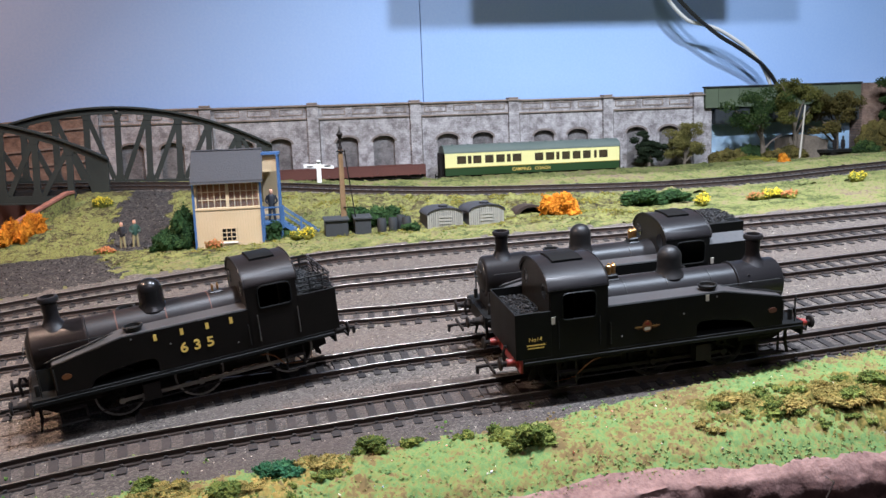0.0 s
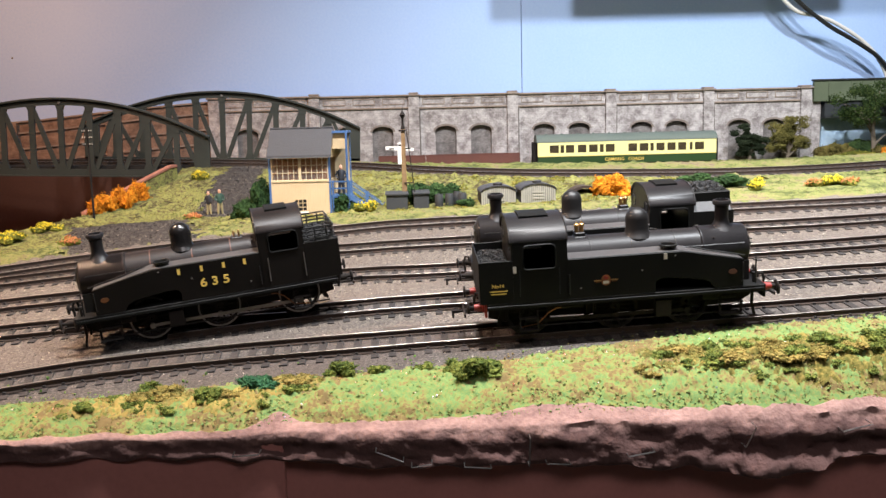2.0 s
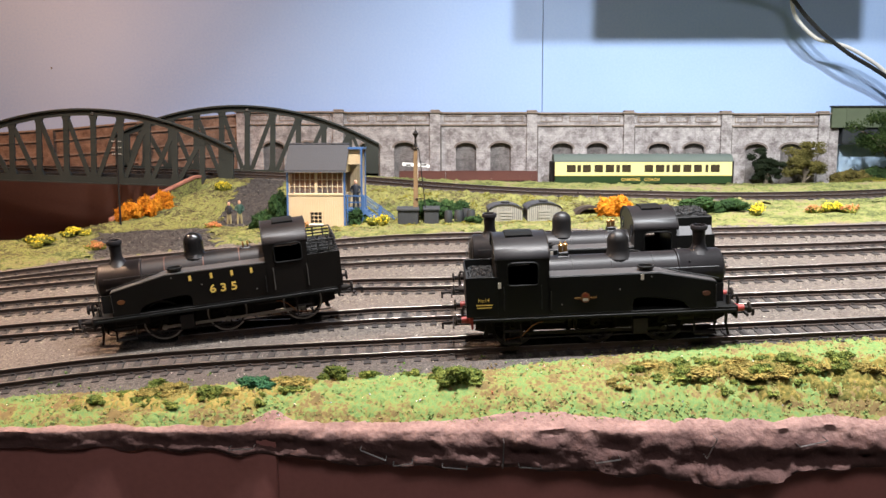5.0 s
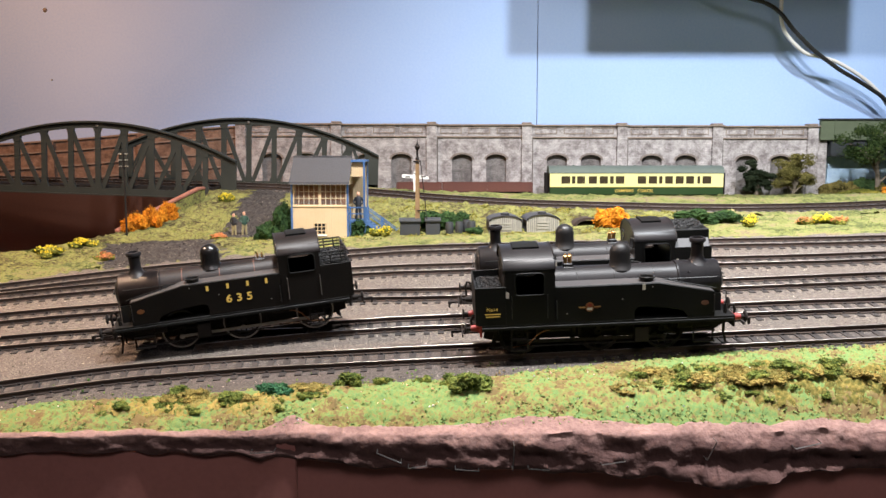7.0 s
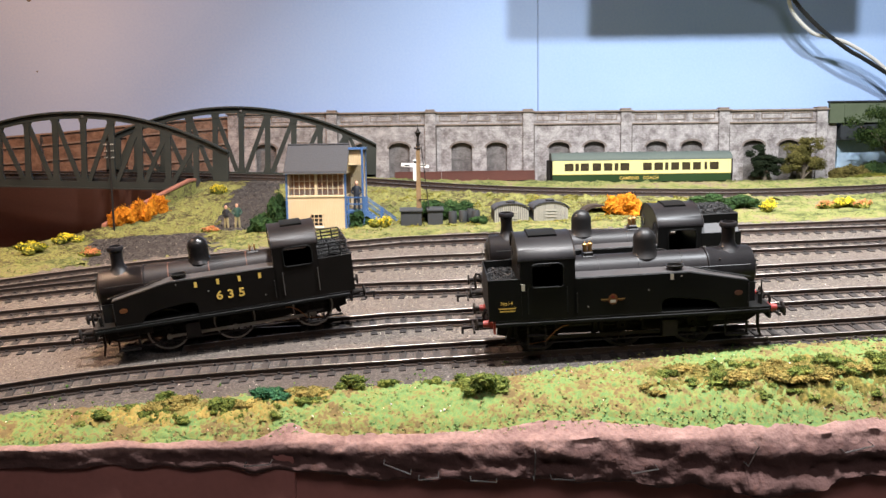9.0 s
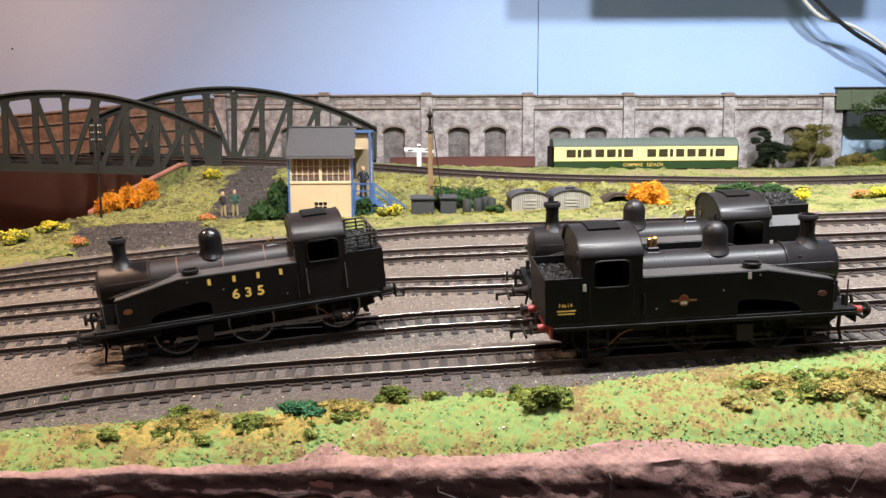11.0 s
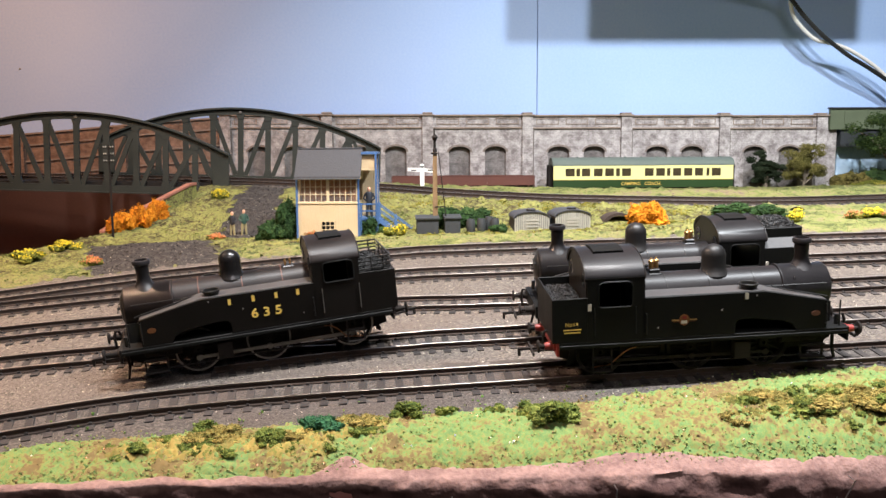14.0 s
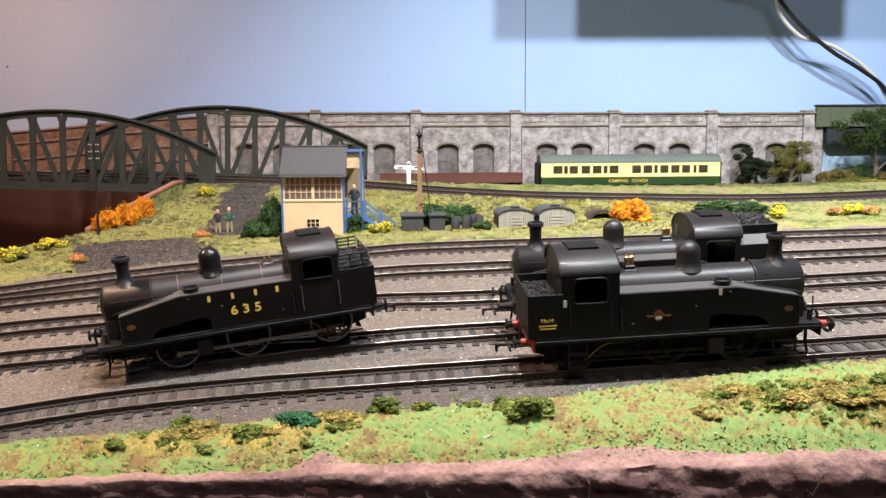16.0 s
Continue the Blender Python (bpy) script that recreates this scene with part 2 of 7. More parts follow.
def level(x, y):
    return S0 + SX * x + SY * y


YARD = Matrix((Vector((1, 0, SX)).normalized(), Vector((0, 1, SY)).normalized(), Vector((-SX, -SY, 1)).normalized())).transposed()
YARD.col[1] = YARD.col[2].cross(YARD.col[0])


def yard(x, y, h=0, rz=0):
    return Matrix.Translation((x * MM, y * MM, (level(x, y) + h) * MM)) @ YARD.to_4x4() @ pose(0, 0, 0, 0, 0, rz)


# ---------------------------------------------------------------- ground
def knots(pts):
    """Straight lines from point to point, level beyond the ends."""
    def value(x, k=1):
        if x <= pts[0][0]:
            return pts[0][k]
        for p, q in zip(pts, pts[1:]):
            if x < q[0]:
                return p[k] + (q[k] - p[k]) * (x - p[0]) / (q[0] - p[0])
        return pts[-1][k]
    return value


UPPER = [(-620, 830, 60), (-420, 806, 58), (-165, 770, 53), (-60, 751, 49.5), (0, 733, 47), (67, 700, 43.5), (140, 677, 40.5), (220, 662, 39), (310, 652, 38), (400, 660, 38.6), (470, 676, 40), (600, 710, 42), (760, 760, 44), (950, 830, 46)]
upper = knots(UPPER)
gorge = knots([(-700, 560), (-273, 587), (-238, 608), (-211, 628), (-190, 650), (-170, 675), (-153, 700), (-146, 1200)])
near_edge = knots([(-700, 200), (-230, 228), (-160, 252), (-93, 268), (14, 273), (82, 277), (132, 286), (184, 294), (247, 296), (900, 300)])
far_edge = knots([(-700, 430), (-223, 486), (-193, 504), (-160, 516), (-87, 536), (-7, 547), (54, 550), (150, 543), (275, 530), (373, 524), (900, 500)])


def smooth(a, b, t):
    t = min(max((t - a) / (b - a), 0), 1)
    return t * t * (3 - 2 * t)


def rough_noise(x, y, s):
    return noise.noise(Vector((x / s, y / s, 3.1)))


def front(x):
    return 243 + 3 * rough_noise(x, 0, 60) + 1.5 * rough_noise(x, 5, 17)


def in_gorge(x, y):
    return x < -146 and y > gorge(x)


def ground(x, y):
    z = level(x, y) - 3.1
    yu, zu = upper(x), upper(x, 2)
    if y > 575:
        bed = zu - 3.0
        if y < yu - 20:
            bed -= 2
            z = level(x, 575) - 3 + (bed - level(x, 575) + 3) * (0.25 * (y - 575) / (yu - 595) + 0.75 * smooth(590, yu - 20, y))
        elif y < yu + 20:
            z = bed + (y - yu + 20) * 0.1 - 2
        else:
            bed += 2
            z = bed + (17 + 0.012 * max(x - 420, 0) - bed) * smooth(yu + 60, 1010, y) + 4 * math.sin(math.pi * smooth(yu + 20, yu + 90, y)) * smooth(40, 140, x)
    if 30 < x < 600:
        z += 9.5 * math.exp(-((y - 992) / 20) ** 2) * smooth(30, 80, x)
    if -60 < x < 5 and 585 < y < 640:
        z = min(z, 15.5 + 0.04 * (x + 30))
    if in_gorge(x, y):
        z = max(z - 150, -90)
    if x > 400 and y > 780:
        crest = float(np.interp(x, (400, 490, 580, 700, 940), (18, 26.5, 33, 38, 42))) + 2.5 * rough_noise(x, 3, 60)
        z = max(z, crest - ((y - 900) / 26) ** 2 * 3)
    f = y - front(x)
    if f < 20:
        z -= min(max(6.5 + 0.034 * x, 2.5), 15) * (1 - max(f, 0) / 20) ** 2
    turf = y < near_edge(x) - 2 or (y > far_edge(x) and abs(y - yu) > 15)
    k = 1.2 if turf else 0.25
    if turf and y > 480:
        z += 1.6 * abs(rough_noise(x + 40, y, 13)) + 0.9 * rough_noise(x, y + 30, 5)
    return z + k * (rough_noise(x, y, 22) * 0.8 + rough_noise(x, y, 7) * 0.5) + (0.8 * smooth(near_edge(x), near_edge(x) - 14, y) if y < 300 else 0)


def cinder(x, y):
    n = 9 * rough_noise(x, y, 15) + 8 * rough_noise(x, y, 5)
    path = -113 + n < x < -78 + n and 606 < y < 745
    apron = -188 + n < x + 0.4 * (y - 560) < -100 + n and far_edge(x) < y < 606
    return path or apron


def mound(x):
    return 0.4 + 3.4 * math.exp(-((x - 104) / 26) ** 2) + 6 * math.exp(-((x - 6) / 6) ** 2)


black_line = knots([(-330, 206), (-220, 257), (-160, 281), (-117, 297), (-75, 307), (-25, 313), (33, 322), (120, 324), (400, 326)])


def ground_kind(x, y):
    w = 3.5 * rough_noise(x, y, 9) + 2 * rough_noise(x, y, 4)
    yu = upper(x)
    if in_gorge(x, y):
        return 3
    if y < near_edge(x) + w:
        return 1
    if y < far_edge(x) + w:
        return 8 if y < black_line(x) + w else 0
    if abs(y - yu + w) < 17:
        return 0
    if cinder(x, y):
        return 2
    if y < 400:
        return 1
    if y > yu or x > 260 + 6 * w:
        return 7
    return 6 if y < far_edge(x) + 30 - 0.04 * x + 4 * w else 5


def build_ground():
    xs = list(np.arange(-640, -260, 10)) + list(np.arange(-260, 330, 2.5)) + list(np.arange(330, 940, 7))
    ys = [0.0, 2.5, 5, 7.5, 10, 13, 16, 19] + list(np.arange(266, 310, 3)) + list(np.arange(310, 480, 5)) + list(np.arange(480, 760, 3)) + list(np.arange(760, 1101, 9))
    verts, faces, kinds = [], [], []
    for y in ys:
        for x in xs:
            yy = front(x) + y if y < 20 else y
            verts.append((x * MM, yy * MM, ground(x, yy) * MM))
    k = len(xs)
    for j in range(len(ys) - 1):
        for i in range(k - 1):
            a = j * k + i
            faces.append((a, a + 1, a + k + 1, a + k))
            p = [sum(verts[q][c] for q in faces[-1]) / 4 / MM for c in (0, 1)]
            kinds.append(ground_kind(*p))
    me = bpy.data.meshes.new("ground")
    me.from_pydata(verts, [], faces)
    for m in (M_BALLAST, M_TURF, M_CINDER, M_FASCIA, M_PLASTER, M_BANKTURF, M_LAWN, M_MEADOW, M_DARKBALLAST):
        me.materials.append(m)
    me.polygons.foreach_set("material_index", kinds)
    me.polygons.foreach_set("use_smooth", [True] * len(faces))
    return tagged(new("ground", me), "model railway ground of grey ballast, cinders and green turf", "ground", kind="structure")


build_ground()

hang = knots([(-640, 5), (-110, 5), (-20, 6.5), (10, 12), (90, 15), (150, 18), (176, 24), (200, 18), (260, 14), (940, 14)])
flare = knots([(-640, 0.1), (-20, 0.15), (40, 0.8), (150, 1.1), (940, 1.0)])
# rolled plaster lip along the front edge, and the painted board below it
bm = bmesh.new()
rings = []
for x in list(np.arange(-640, -220, 6.0)) + list(np.arange(-220, 340, 1.6)) + list(np.arange(340, 941, 8.0)):
    f, z = front(x), ground(x, front(x))
    n1, n2, n3 = rough_noise(x, 1, 30), rough_noise(x, 9, 11), rough_noise(x, 20, 45)
    low = z - hang(x) + 2 * n3 + 2 * n2
    k = flare(x)
    m = mound(x) + 1.0 + 1.2 * rough_noise(x, 3, 9) + 1.0 * rough_noise(x, 8, 3)
    g = [ground(x, f + max(m, 0) * q) for q in (1, 0.8, 0.5)]
    ring = [Vector((x, f + max(m, 0) + 0.6, g[0] - 1.2)), Vector((x, f + max(m, 0) * 0.9, g[1] + 0.25)), Vector((x, f + max(m, 0) * 0.5, g[2] + 0.5)), Vector((x, f, z + 0.3))]
    for i in range(13):
        t = (i + 0.5) / 13
        zz = z + (low - z) * t
        fold = 2.2 * noise.noise(Vector((x / 22, zz / 6, 7))) + 1.6 * noise.noise(Vector((x / 7, zz / 3.5, 1))) + 1.3 * noise.noise(Vector((x / 2.6, zz / 2, 4)))
        out = (0.2 + 2.0 * smooth(-20, 40, x)) * math.sin(math.pi * min(1, t * 9 * 1.6 / hang(x) + 0.1)) + k * 2.4 * smooth(0.6, 0.95, t)
        ring.append(Vector((x + 0.8 * noise.noise(Vector((x / 3, zz / 3, 9))), f - 1.2 - max(out, 0) + (0.4 + 0.7 * k) * fold * min(1, 0.4 + t), zz)))
    ring += [Vector((x, f - 1, low - 1)), Vector((x, f + 3, low - 0.5))]
    rings.append(ring)
loft(bm, rings, close=False)
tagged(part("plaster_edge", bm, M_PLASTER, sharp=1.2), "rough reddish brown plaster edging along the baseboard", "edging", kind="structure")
bm = bmesh.new()
slab(bm, [(8, -300), (940, -300), (940, 12), (8, -26)], "y", 246, 258)
tagged(part("fascia_board", bm, M_FASCIA), "dark brown painted fascia board under the layout", "fascia", kind="structure")
bm = bmesh.new()
slab(bm, [(-640, -300), (8, -300), (8, -23), (-90, -24), (-640, -36)], "y", 243, 252)
tagged(part("fascia_board", bm, M_FASCIA, bevel=0.5), "dark brown painted fascia board with a worn top edge", "fascia", kind="structure")

# wire staples pushed into the edging
for x, dz, a, n in ((-8, -27, 4, 9), (40, -27.5, -22, 10), (52, -33, 8, 7), (70, -33.5, -4, 9), (92, -34, 88, 10), (98, -33.5, -2, 8), (126, -32, 10, 9), (166, -30, 65, 8), (200, -26, 14, 10)):
    bm = bmesh.new()
    c, sn = math.cos(math.radians(a)), math.sin(math.radians(a))
    y = front(x) - 7.5
    tube(bm, [(x, y + 4, dz), (x, y, dz), (x + n * c, y - 0.4, dz + n * sn), (x + n * c, y + 4, dz + n * sn)], 0.24, 6)
    tagged(part("staple", bm, M_PIN), "thin bright wire staple in the plaster edging", "staple", "staples")

M_SCREW = mat("dull_screw", (0.08, 0.07, 0.07), (0.2, 0.18, 0.17), 3, 0.5, rough=0.5, metal=0.5)
# backscene board in two sheets with a thin seam between them
for x0, x1 in ((-760, 194.4), (195.4, 1100)):
    bm = bmesh.new()
    box(bm, x0, x1, 1104, 1112, -60, 700)
    tagged(part("backscene_board", bm, M_SKY), "pale blue painted sky backscene board", "backdrop", kind="structure")
bm = bmesh.new()
box(bm, -760, 1100, 1112.5, 1116, -60, 700)
tagged(part("backscene_batten", bm, M_FASCIA), "dark board behind the backscene seam", "backdrop", kind="structure")

# two small dark screw heads in the backscene
for x, z, r in ((-461.5, 267.9, 3.0), (-457.4, 176.5, 1.2)):
    bm = bmesh.new()
    turned(bm, [(0.2, 0), (r, 0), (r * 0.7, 0.8), (0.2, 1)], Matrix.Translation((x, 1104, z)) @ Matrix.Rotation(math.pi / 2, 4, "X"), 14)
    tagged(part("screw_head", bm, M_SCREW), "small dark screw head in the sky board", "screw", "screws")

# the room
bm = bmesh.new()
box(bm, -2600, 2600, -2200, 1700, -960, -950)
tagged(part("floor", bm, M_ROOM), kind="structure")
bm = bmesh.new()
box(bm, -2600, 2600, -2200, 1700, 1500, 1510)
tagged(part("ceiling", bm, M_ROOM), kind="structure")
for nm, b in (("wall_north", (-2600, 2600, 1700, 1710)), ("wall_south", (-2600, 2600, -2210, -2200)), ("wall_west", (-2610, -2600, -2200, 1700)), ("wall_east", (2600, 2610, -2200, 1700))):
    bm = bmesh.new()
    box(bm, *b, -950, 1500)
    tagged(part(nm, bm, M_ROOM), kind="structure")

# ---------------------------------------------------------------- railway tracks
def glide(nodes, step):
    """Evenly spaced points and headings along a smooth curve through the nodes."""
    p = [Vector(n) for n in nodes]
    dense = []
    for i in range(len(p) - 1):
        a, b, c, d = p[max(i - 1, 0)], p[i], p[i + 1], p[min(i + 2, len(p) - 1)]
        for k in range(40):
            t = k / 40
            dense.append(0.5 * (2 * b + (c - a) * t + (2 * a - 5 * b + 4 * c - d) * t * t + (3 * b - a - 3 * c + d) * t ** 3))
    dense.append(p[-1])
    out, left = [dense[0]], step
    for a, b in zip(dense, dense[1:]):
        d = (b - a).length
        while d >= left:
            a = a + (b - a) * (left / d)
            out.append(a)
            d = (b - a).length
            left = step
        left -= d
    return out


def sleeper_mesh():
    bm = bmesh.new()
    slab(bm, [(-1.6, -3.6), (1.6, -3.6), (1.5, -2.6), (-1.5, -2.6)], "y", -14.5, 14.5)
    for s in (-1, 1):
        for o in (-1, 1):
            c = s * 8.25 + o * 1.25
            slab(bm, [(-0.8, -2.62), (0.8, -2.62), (0.5, -1.7), (-0.5, -1.7)], "y", c - 0.55, c + 0.55)
    return mesh_of("sleeper", bm, M_SLEEPER)


SLEEPER = sleeper_mesh()
later = []  # sleepers are laid at the end of the file


def track(label, nodes, lift=None, rust=M_RUST, group="tracks of the yard", gap=7.2):
    pts = glide([(x, y, z) if lift else (x, y, level(x, y)) for x, y, z in nodes], gap)
    base = pts[len(pts) // 2].copy()
    thing = empty("railway_track", Matrix.Translation(base * MM), label, "railway track", group, "structure")
    up = YARD.col[2]
    frames = []
    for i, p in enumerate(pts):
        d = (pts[min(i + 1, len(pts) - 1)] - pts[max(i - 1, 0)]).normalized()
        side = up.cross(d).normalized()
        frames.append((p, d, side, d.cross(side)))
    for s in (-1, 1):
        bm = bmesh.new()
        sec = [(-1.1, -2.6), (1.1, -2.6), (1.0, -2.3), (0.28, -2.0), (0.28, -0.8), (0.5, -0.6), (0.5, -0.08), (0.4, 0), (-0.4, 0), (-0.5, -0.08), (-0.5, -0.6), (-0.28, -0.8), (-0.28, -2.0), (-1.0, -2.3)]
        loft(bm, [[p - base + sd * (s * 8.85 + a) + u * b for a, b in sec] for p, d, sd, u in frames])
        bm.faces.ensure_lookup_table()
        for i in range(len(frames) - 1):
            for j in (6, 7, 8):
                bm.faces[i * len(sec) + j].material_index = 1
        part("rail", bm, [rust, M_RAIL], thing)
    later.append((thing, base, frames))
    return thing


T5 = track("black weathered track with bright rails beside the turf", [(x, y, 0) for x, y in ((-330, 192), (-220, 243), (-160, 267), (-117, 283), (-75, 294.5), (-25, 300.5), (33, 302.8), (60, 303.5), (225, 306.5), (300, 307.5), (420, 308.5), (640, 309))])
T4 = track("rusty ballasted siding under the black tank engines", [(x, y, 0) for x, y in ((640, 348), (420, 350), (285, 351), (243, 352), (58, 352), (25, 350.5), (-10, 346), (-40, 340), (-62, 335))])
T4L = track("rusty ballasted siding joining the yard", [(x, y, 0) for x, y in ((-420, 280), (-240, 329), (-149, 348.5), (-113, 353.5), (-60, 357.5), (-5, 356.5))])
T3 = track("brown weathered siding in stone ballast", [(x, y, 0) for x, y in ((-420, 320), (-260, 372), (-171, 394), (-133, 401), (-60, 409), (24, 410), (57, 407), (150, 402), (262, 401), (310, 401), (420, 401), (680, 400))])
T2 = track("dark weathered siding in stone ballast", [(x, y, 0) for x, y in ((-420, 374), (-240, 428), (-158, 450), (-90, 461), (19, 468), (56, 468), (150, 462), (283, 452), (334, 450.5), (420, 449), (720, 446))])
T1 = track("rusty running line beside the grass bank", [(x, y, 0) for x, y in ((-420, 378), (-240, 452), (-165, 482), (-100, 502), (15, 524), (55, 526), (150, 518), (302, 502), (357, 497), (420, 493), (720, 478))])
TU = track("upper running line on the embankment", UPPER, lift=True, group="upper line")

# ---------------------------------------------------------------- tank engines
# tops lighter than the side sheets: light from above is put into their colour
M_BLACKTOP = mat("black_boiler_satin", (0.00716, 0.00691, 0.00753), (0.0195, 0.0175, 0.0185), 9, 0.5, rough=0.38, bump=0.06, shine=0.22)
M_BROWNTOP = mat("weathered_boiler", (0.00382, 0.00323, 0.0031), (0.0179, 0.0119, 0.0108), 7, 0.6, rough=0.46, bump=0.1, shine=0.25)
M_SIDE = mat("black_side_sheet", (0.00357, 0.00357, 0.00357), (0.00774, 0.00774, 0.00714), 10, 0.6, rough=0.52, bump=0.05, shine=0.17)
M_DULL = mat("dull_black_underframe", (0.007, 0.006, 0.006), (0.022, 0.017, 0.014), 4, 0.5, rough=0.8, bump=0.2, shine=0.2)
M_COAL = speckled("coal", (0.00396, 0.00396, 0.00396), [(0.00132, 0.00132, 0.00132), (0.00462, 0.00462, 0.00495), (0.0099, 0.0099, 0.0106), (0.0198, 0.0198, 0.0215)], 0.8, rough=0.65, bump=1.0)
M_GLOSS = mat("gloss_black_dome", (0.006, 0.0055, 0.0055), (0.012, 0.011, 0.011), 6, 0.6, rough=0.24, bump=0.03, shine=0.4)
M_DOME = mat("satin_black_dome", (0.008, 0.0075, 0.0075), (0.019, 0.0175, 0.0175), 5, 0.5, rough=0.47, bump=0.05, shine=0.3)
M_RED = mat("buffer_red", (0.15, 0.012, 0.009), (0.255, 0.024, 0.0165), 3, 0.4, rough=0.5, bump=0.1)
M_BRASS = mat("brass", (0.5, 0.28, 0.1), (0.75, 0.45, 0.18), 2, 0.4, rough=0.35, metal=0.9, bump=0.05)
M_STEEL = mat("worn_steel", (0.12, 0.11, 0.1), (0.28, 0.26, 0.24), 3, 0.4, rough=0.45, metal=0.8, bump=0.1)
M_GOLD = mat("gold_lettering", (0.62, 0.4, 0.07), (0.8, 0.55, 0.13), 2, 0.3, rough=0.55, bump=0.0)
M_PALE = mat("pale_plate", (0.45, 0.4, 0.33), (0.6, 0.55, 0.47), 2, 0.3, rough=0.6, bump=0.05)
M_GLASS = mat("dark_glass", (0.01, 0.012, 0.014), (0.02, 0.022, 0.025), 10, 1, rough=0.1, bump=0)
M_COPPER = mat("copper_pipe", (0.175, 0.07, 0.028), (0.28, 0.126, 0.056), 2, 0.3, rough=0.5, metal=0.7, bump=0.1)
M_LINING = mat("dull_red_lining", (0.0675, 0.0263, 0.0165), (0.12, 0.045, 0.0263), 4, 0.5, rough=0.6, bump=0.05)
# worn grey, raised further for the light on the tank tops
M_TANKTOP = mat("worn_lit_tank_top", (0.0286, 0.0273, 0.0279), (0.078, 0.0715, 0.0705), 10, 0.6, rough=0.5, bump=0.08, shine=0.3)
M_SIDEBROWN = mat("black_side_sheet_brown", (0.00288, 0.00216, 0.0018), (0.0072, 0.0054, 0.00432), 10, 0.6, rough=0.52, bump=0.05, shine=0.17)
# grey stands in for light caught by the hopper plate; the gutter is grey
M_GREYLIT = mat("grey_gutter_and_lit_plate", (0.06, 0.06, 0.062), (0.09, 0.09, 0.093), 8, 0.6, rough=0.6, bump=0.05)


def letters(text, size, material, m, parent, name, label="", depth=0.12, bold=0.0, space=1.0):
    """Raised lettering in the built-in font; m is its pose in millimetres."""
    cu = bpy.data.curves.new(name, "FONT")
    cu.body, cu.size, cu.extrude, cu.align_x, cu.offset = text, size, depth, "CENTER", bold
    cu.resolution_u, cu.space_character = 3, space
    tmp = bpy.data.objects.new(name, cu)
    scene.collection.objects.link(tmp)
    dg = bpy.context.evaluated_depsgraph_get()
    me = bpy.data.meshes.new_from_object(tmp.evaluated_get(dg))
    bpy.data.objects.remove(tmp)
    bm = bmesh.new()
    bm.from_mesh(me)
    bmesh.ops.transform(bm, matrix=m, verts=bm.verts)
    return part(name, bm, material, parent, label)


def spoke_mesh():
    bm = bmesh.new()
    rod(bm, (1.8, 0, 0), (7.9, 0, 0), 0.4, 0.32, 5)
    return mesh_of("spoke", bm, M_DULL)


SPOKE = spoke_mesh()


def wheel(parent, x, s, lined):
    """A spoked driving wheel on one side (s = -1 or 1)."""
    c = Vector((x, s * 8.0, 9.2))
    bm = bmesh.new()
    m = Matrix.Translation(c) @ Matrix.Rotation(-s * math.pi / 2, 4, "X")
    turned(bm, [(9.2, -1.2), (9.2, 0.9), (8.0, 1.2), (7.8, 0.6), (7.8, -0.8), (9.2, -1.2)], m, 28, False)
    turned(bm, [(2.0, -0.8), (2.0, 1.2), (0.7, 1.4), (0.7, -0.8)], m, 12)
    w = part("wheel", bm, M_DULL, parent, "black spoked driving wheel")
    bm = bmesh.new()
    turned(bm, [(9.25, 0.2), (9.25, 1.25), (8.55, 1.35), (8.5, 0.9), (9.25, 0.2)], m, 28, False)
    for k in range(14):
        sp = new("spoke", SPOKE)
        sp.parent = w
        sp.matrix_basis = at(*c) @ Matrix.Rotation(2 * math.pi * k / 14, 4, "Y")
    part("tyre", bm, M_STEEL if lined else M_DULL, w)
    return w


